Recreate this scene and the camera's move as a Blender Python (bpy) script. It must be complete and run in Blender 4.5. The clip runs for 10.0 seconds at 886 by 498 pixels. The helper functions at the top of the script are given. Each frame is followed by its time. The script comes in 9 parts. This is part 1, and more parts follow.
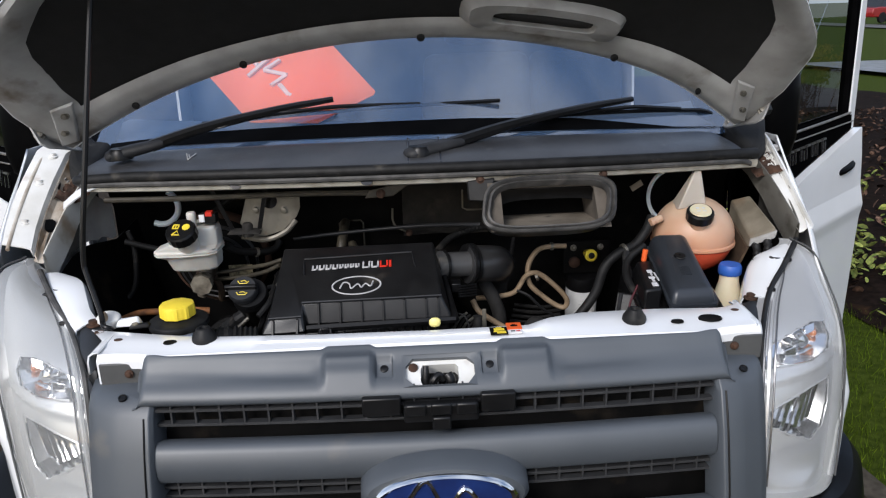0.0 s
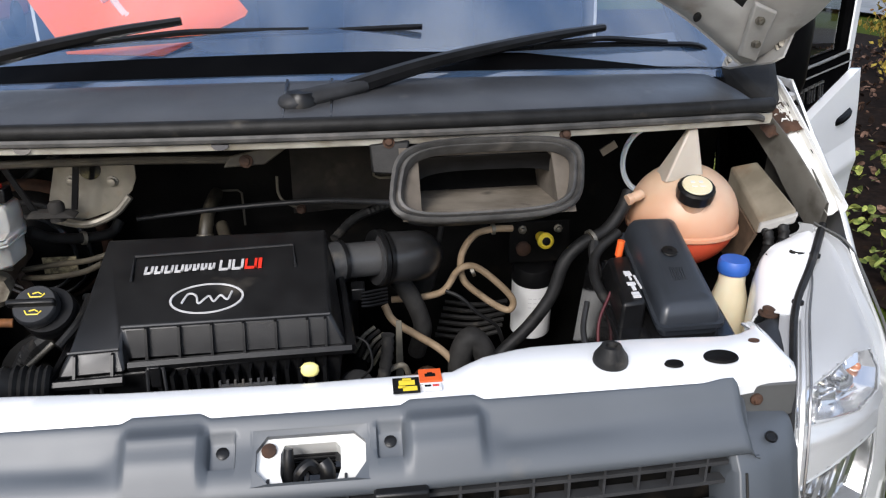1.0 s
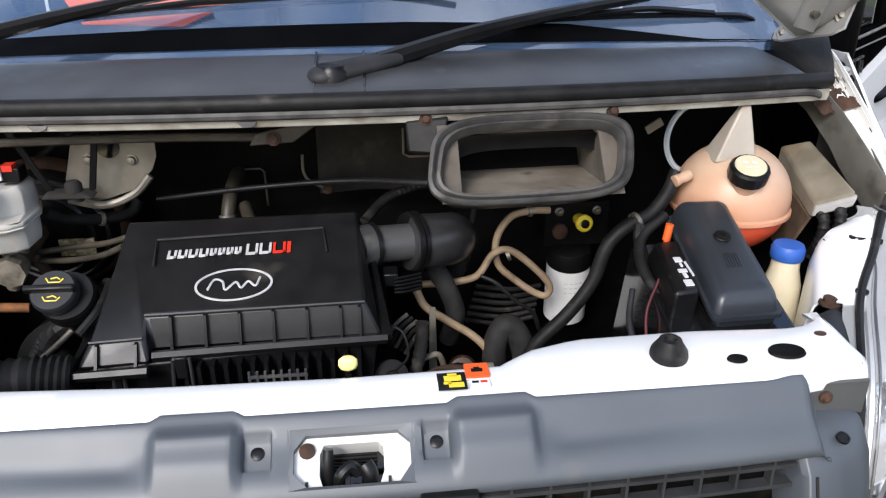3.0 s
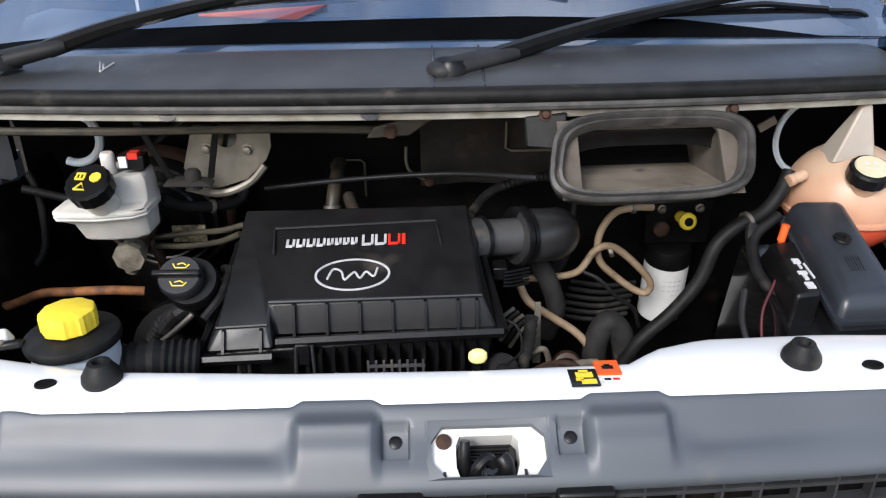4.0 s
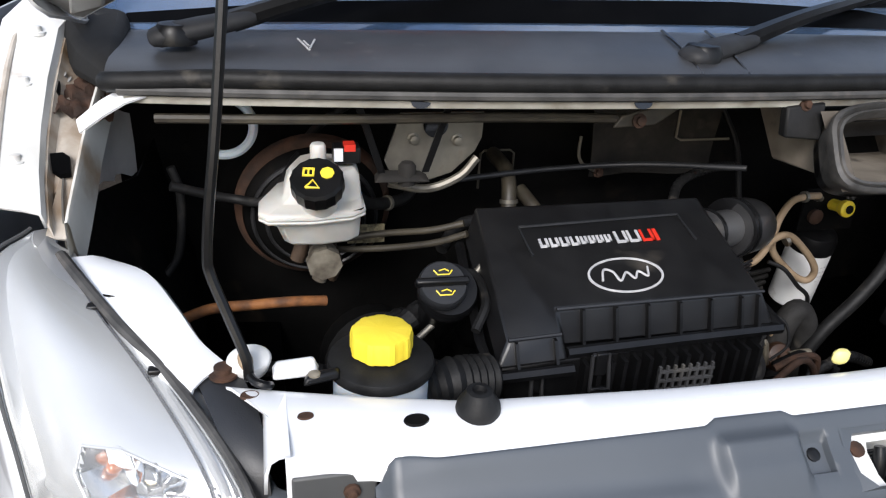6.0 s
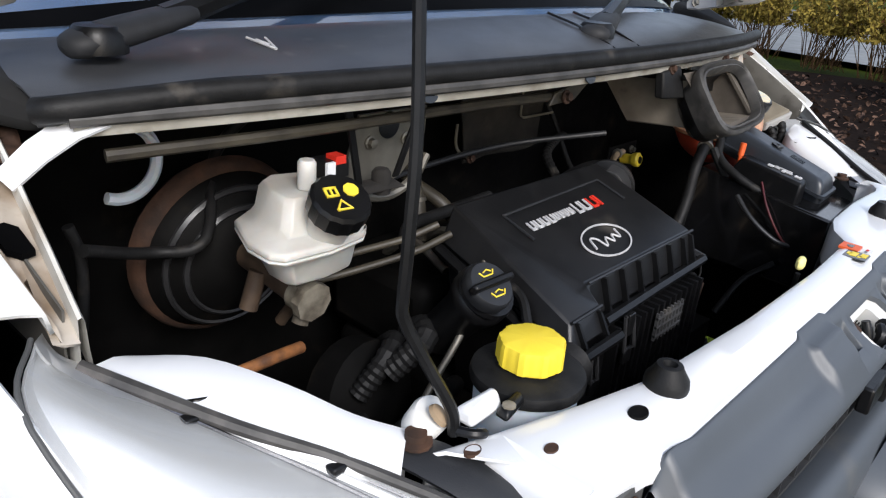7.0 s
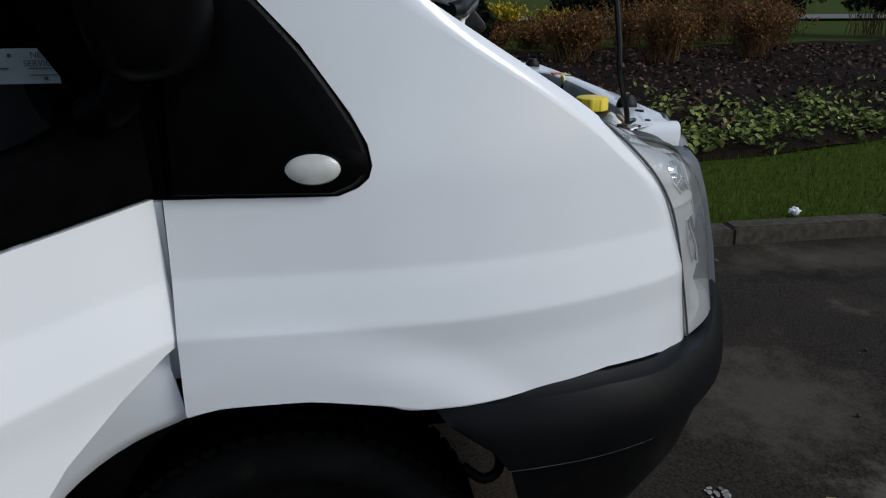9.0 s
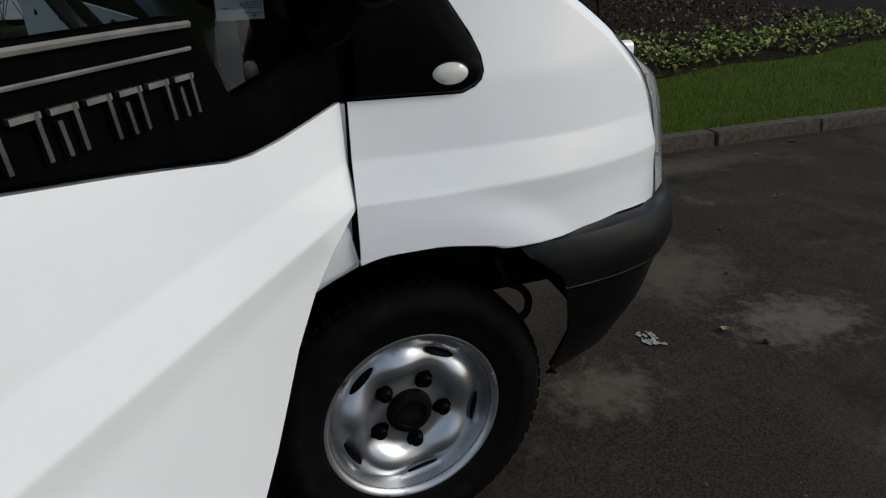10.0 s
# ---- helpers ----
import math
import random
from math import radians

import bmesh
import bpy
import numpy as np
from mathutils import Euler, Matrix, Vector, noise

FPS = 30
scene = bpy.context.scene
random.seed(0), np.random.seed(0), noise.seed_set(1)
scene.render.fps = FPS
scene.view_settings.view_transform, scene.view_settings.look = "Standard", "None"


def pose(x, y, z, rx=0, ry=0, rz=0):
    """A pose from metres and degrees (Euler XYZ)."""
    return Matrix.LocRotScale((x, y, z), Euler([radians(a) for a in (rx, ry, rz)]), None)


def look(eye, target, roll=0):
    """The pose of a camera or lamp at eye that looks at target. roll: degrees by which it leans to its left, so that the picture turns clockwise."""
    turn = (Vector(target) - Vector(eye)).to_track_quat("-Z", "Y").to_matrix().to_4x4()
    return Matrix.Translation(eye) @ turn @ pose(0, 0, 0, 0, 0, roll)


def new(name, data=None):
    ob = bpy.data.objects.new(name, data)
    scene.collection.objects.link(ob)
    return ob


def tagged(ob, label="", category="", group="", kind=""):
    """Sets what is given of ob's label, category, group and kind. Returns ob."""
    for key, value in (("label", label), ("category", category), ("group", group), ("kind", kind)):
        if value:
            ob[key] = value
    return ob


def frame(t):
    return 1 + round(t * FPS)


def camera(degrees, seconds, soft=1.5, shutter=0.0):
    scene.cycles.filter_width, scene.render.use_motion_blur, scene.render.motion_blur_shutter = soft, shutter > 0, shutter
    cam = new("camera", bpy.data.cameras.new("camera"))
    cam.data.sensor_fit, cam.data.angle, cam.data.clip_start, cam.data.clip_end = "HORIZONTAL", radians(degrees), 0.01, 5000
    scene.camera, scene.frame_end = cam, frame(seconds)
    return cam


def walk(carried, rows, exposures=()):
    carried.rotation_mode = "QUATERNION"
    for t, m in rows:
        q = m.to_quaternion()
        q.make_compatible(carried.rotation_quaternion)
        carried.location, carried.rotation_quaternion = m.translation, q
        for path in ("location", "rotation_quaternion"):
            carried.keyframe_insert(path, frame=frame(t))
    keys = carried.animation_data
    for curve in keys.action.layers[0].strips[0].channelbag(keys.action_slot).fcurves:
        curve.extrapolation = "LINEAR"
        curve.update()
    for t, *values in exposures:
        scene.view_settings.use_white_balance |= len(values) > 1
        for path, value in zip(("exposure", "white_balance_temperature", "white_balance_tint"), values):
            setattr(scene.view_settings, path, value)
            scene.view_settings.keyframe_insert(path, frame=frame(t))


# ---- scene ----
cam = camera(61.2, 10.0, soft=1.2)
PATH = [
    (0, (-0.029, 0.204, 1.572), (0.046, 2.111, 0.974), -1.7),
    (0.5, (0.006, 0.474, 1.526), (0.192, 2.341, 0.833), -1.3),
    (1, (0.075, 0.669, 1.508), (0.272, 2.508, 0.749), -0.5),
    (1.5, (0.098, 0.73, 1.505), (0.393, 2.532, 0.69), -1.0),
    (2, (0.083, 0.747, 1.497), (0.339, 2.55, 0.671), -0.8),
    (2.5, (0.071, 0.735, 1.497), (0.282, 2.547, 0.677), -0.8),
    (2.7, (0.061, 0.733, 1.493), (0.261, 2.548, 0.679), -0.7),
    (4, (-0.058, 0.736, 1.502), (0.001, 2.551, 0.664), -0.6),
    (4.5, (-0.102, 0.747, 1.5), (-0.07, 2.559, 0.654), -0.7),
    (5, (-0.199, 0.763, 1.484), (-0.155, 2.573, 0.635), 1.5),
    (5.5, (-0.403, 0.78, 1.483), (-0.129, 2.575, 0.644), 0.0),
    (5.7, (-0.478, 0.805, 1.484), (-0.162, 2.591, 0.642), 0.8),
    (6.8, (-0.879, 1.156, 1.415), (0.332, 2.512, 0.58), 6.9),
    (7, (-0.981, 1.191, 1.408), (0.42, 2.39, 0.635), 4.9),
    (7.5, (-1.216, 1.318, 1.389), (0.447, 2.153, 0.657), 4.7),
    (8, (-1.44, 1.539, 1.383), (0.365, 1.96, 0.631), 4.7),
    (8.5, (-1.739, 1.733, 1.364), (0.125, 1.744, 0.639), 3.7),
    (9, (-1.87, 2.009, 1.294), (-0.01, 1.734, 0.614), -0.0),
    (9.5, (-2.01, 2.261, 1.294), (-0.245, 1.691, 0.545), 0.5),
    (10, (-2.177, 2.567, 1.298), (-0.475, 1.858, 0.522), -0.7),
]
EXPOSURES = [(0, 0.42, 6150, 12), (0.5, 0.7, 6200, 12), (1.0, 0.88, 6250, 12), (2.0, 1.0, 6200, 13), (4.0, 0.92, 6200, 12), (5.5, 0.86, 6200, 12), (7.0, 0.7, 6200, 12), (7.6, 0.75, 6200, 9), (8.0, 0.55, 6050, 8), (8.5, -0.02, 5850, 8), (9.0, -0.38, 5850, 8), (9.6, -0.32, 6150, 8), (10.0, -0.22, 6250, 8)]
walk(cam, [(t, look(eye, target, roll)) for t, eye, target, roll in PATH], EXPOSURES)

# ---- light ----
world = bpy.data.worlds.new("overcast_sky")
scene.world = world
world.use_nodes = True
wn = world.node_tree.nodes
sky = wn.new("ShaderNodeTexSky")
sky.sky_type = "NISHITA"
sky.sun_disc = False
sky.sun_elevation = radians(32)
sky.sun_rotation = radians(208)
sky.air_density, sky.dust_density, sky.ozone_density = 1.0, 2.0, 1.0
wn["Background"].inputs["Strength"].default_value = 0.15
wl = world.node_tree.links
# broken cloud over the clear sky
cover, veil, blend = wn.new("ShaderNodeTexNoise"), wn.new("ShaderNodeMapRange"), wn.new("ShaderNodeMixRGB")
cover.inputs["Scale"].default_value, cover.inputs["Detail"].default_value = 2.6, 7.0
veil.inputs["From Min"].default_value, veil.inputs["From Max"].default_value = 0.36, 0.62
veil.inputs["To Max"].default_value = 0.85
blend.inputs["Color2"].default_value = (4.6, 4.9, 5.4, 1)
wl.new(wn.new("ShaderNodeTexCoord").outputs["Generated"], cover.inputs["Vector"])
wl.new(cover.outputs["Fac"], veil.inputs["Value"])
wl.new(veil.outputs["Result"], blend.inputs["Fac"])
wl.new(sky.outputs["Color"], blend.inputs["Color1"])
wl.new(blend.outputs["Color"], wn["Background"].inputs["Color"])
sun = new("sun", bpy.data.lights.new("sun", "SUN"))
sun.data.energy, sun.data.angle, sun.data.color = 2.0, radians(22), (1.0, 0.96, 0.9)
sun.matrix_world = look((-2.0, -3.8, 3.2), (0, 0, 0))


# ---- materials ----
def material(name, c1, c2=None, scale=20.0, rough=0.5, metal=0.0, bump=0.0, bump_scale=200.0, coat=0.0, rough2=None,
             dirt=None, dirt_scale=6.0, dirt_amount=0.5, random=0.0, spec=0.5):
    """Two tones at one scale, stains at another, and a fine relief."""
    m = bpy.data.materials.new(name)
    m.use_nodes = True
    n, l = m.node_tree.nodes, m.node_tree.links
    b = n["Principled BSDF"]
    co = n.new("ShaderNodeTexCoord").outputs["Object"]
    c2 = c2 or tuple(v * 0.85 for v in c1)

    def cloud(sc, detail=6.0):
        t = n.new("ShaderNodeTexNoise")
        t.inputs["Scale"].default_value, t.inputs["Detail"].default_value = sc, detail
        l.new(co, t.inputs["Vector"])
        return t.outputs["Fac"]

    def ramp(fac, a, z):
        r = n.new("ShaderNodeMapRange")
        r.inputs["From Min"].default_value, r.inputs["From Max"].default_value = a, z
        l.new(fac, r.inputs["Value"])
        return r.outputs["Result"]

    def blend(fac, a, z):
        x = n.new("ShaderNodeMix")
        x.data_type = "RGBA"
        l.new(fac, x.inputs[0])
        for sock, v in ((x.inputs[6], a), (x.inputs[7], z)):
            if isinstance(v, tuple):
                sock.default_value = (*v, 1)
            else:
                l.new(v, sock)
        return x.outputs[2]

    colour = blend(ramp(cloud(scale), 0.35, 0.65), tuple(c1), tuple(c2))
    if dirt:
        spots = ramp(cloud(dirt_scale, 9.0), 0.75 - 0.4 * dirt_amount, 0.85 - 0.25 * dirt_amount)
        colour = blend(spots, colour, tuple(dirt))
    if random:
        hsv = n.new("ShaderNodeHueSaturation")
        info = n.new("ShaderNodeNewGeometry").outputs["Random Per Island"]
        hsv.inputs["Value"].default_value = 1.0
        r = n.new("ShaderNodeMapRange")
        r.inputs["To Min"].default_value, r.inputs["To Max"].default_value = 1 - random, 1 + random
        l.new(info, r.inputs["Value"])
        l.new(r.outputs["Result"], hsv.inputs["Value"])
        l.new(colour, hsv.inputs["Color"])
        colour = hsv.outputs["Color"]
    l.new(colour, b.inputs["Base Color"])
    lo, hi = rough, rough2 if rough2 is not None else min(1.0, rough * 1.3)
    r = n.new("ShaderNodeMapRange")
    r.inputs["To Min"].default_value, r.inputs["To Max"].default_value = lo, hi
    l.new(cloud(scale * 2.3), r.inputs["Value"])
    l.new(r.outputs["Result"], b.inputs["Roughness"])
    b.inputs["Metallic"].default_value = metal
    b.inputs["Coat Weight"].default_value = coat
    b.inputs["Coat Roughness"].default_value = 0.06
    b.inputs["Specular IOR Level"].default_value = spec
    if bump:
        u = n.new("ShaderNodeBump")
        u.inputs["Strength"].default_value, u.inputs["Distance"].default_value = bump, 0.002
        l.new(cloud(bump_scale, 4.0), u.inputs["Height"])
        l.new(u.outputs["Normal"], b.inputs["Normal"])
    return m


def clear(name, tint=(1, 1, 1), haze=0.0, rough=0.02, ior=1.45, haze_colour=(0.8, 0.8, 0.8)):
    """Thin clear sheet: sees through, reflects more at a flat angle; haze makes it milky."""
    m = bpy.data.materials.new(name)
    m.use_nodes = True
    n, l = m.node_tree.nodes, m.node_tree.links
    n.remove(n["Principled BSDF"])
    tr, gl, mix, fr = n.new("ShaderNodeBsdfTransparent"), n.new("ShaderNodeBsdfGlossy"), n.new("ShaderNodeMixShader"), n.new("ShaderNodeFresnel")
    tr.inputs["Color"].default_value = (*tint, 1)
    gl.inputs["Roughness"].default_value = rough
    fr.inputs["IOR"].default_value = ior
    base = tr.outputs[0]
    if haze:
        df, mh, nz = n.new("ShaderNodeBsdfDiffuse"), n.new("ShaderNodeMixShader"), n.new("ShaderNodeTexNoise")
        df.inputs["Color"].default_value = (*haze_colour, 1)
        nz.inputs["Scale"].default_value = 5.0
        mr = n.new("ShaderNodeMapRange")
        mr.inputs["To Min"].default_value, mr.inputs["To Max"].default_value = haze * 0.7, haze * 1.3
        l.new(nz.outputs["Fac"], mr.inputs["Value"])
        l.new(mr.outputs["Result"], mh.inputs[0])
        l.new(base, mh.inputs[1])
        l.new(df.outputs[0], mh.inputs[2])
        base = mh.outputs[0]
    l.new(fr.outputs[0], mix.inputs[0])
    l.new(base, mix.inputs[1])
    l.new(gl.outputs[0], mix.inputs[2])
    l.new(mix.outputs[0], n["Material Output"].inputs["Surface"])
    return m


def cloudy_plastic(name, colour, deep, trans=0.25, rough=0.35):
    """Moulded translucent plastic."""
    m = material(name, colour, deep, scale=9, rough=rough, bump=0.05, bump_scale=60)
    b = m.node_tree.nodes["Principled BSDF"]
    b.inputs["Subsurface Weight"].default_value = 0.4
    b.inputs["Subsurface Radius"].default_value = (0.02, 0.012, 0.008)
    b.inputs["Subsurface Scale"].default_value = 0.5
    return m


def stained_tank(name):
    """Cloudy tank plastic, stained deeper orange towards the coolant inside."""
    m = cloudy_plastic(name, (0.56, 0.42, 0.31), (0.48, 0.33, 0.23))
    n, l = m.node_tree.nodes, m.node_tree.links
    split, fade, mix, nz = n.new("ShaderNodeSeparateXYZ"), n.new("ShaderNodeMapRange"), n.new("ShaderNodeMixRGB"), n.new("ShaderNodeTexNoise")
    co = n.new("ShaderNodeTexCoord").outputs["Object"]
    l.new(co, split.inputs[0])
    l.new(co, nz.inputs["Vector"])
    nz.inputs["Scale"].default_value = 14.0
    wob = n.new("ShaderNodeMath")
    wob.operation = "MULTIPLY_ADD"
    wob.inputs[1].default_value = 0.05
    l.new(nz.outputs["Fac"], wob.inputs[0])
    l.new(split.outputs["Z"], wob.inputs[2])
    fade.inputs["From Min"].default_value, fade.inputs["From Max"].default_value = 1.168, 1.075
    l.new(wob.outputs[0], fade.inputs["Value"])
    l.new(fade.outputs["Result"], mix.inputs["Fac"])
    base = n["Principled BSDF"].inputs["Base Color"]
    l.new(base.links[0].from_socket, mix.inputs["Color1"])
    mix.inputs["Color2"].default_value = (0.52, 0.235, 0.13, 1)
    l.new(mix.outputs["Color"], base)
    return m


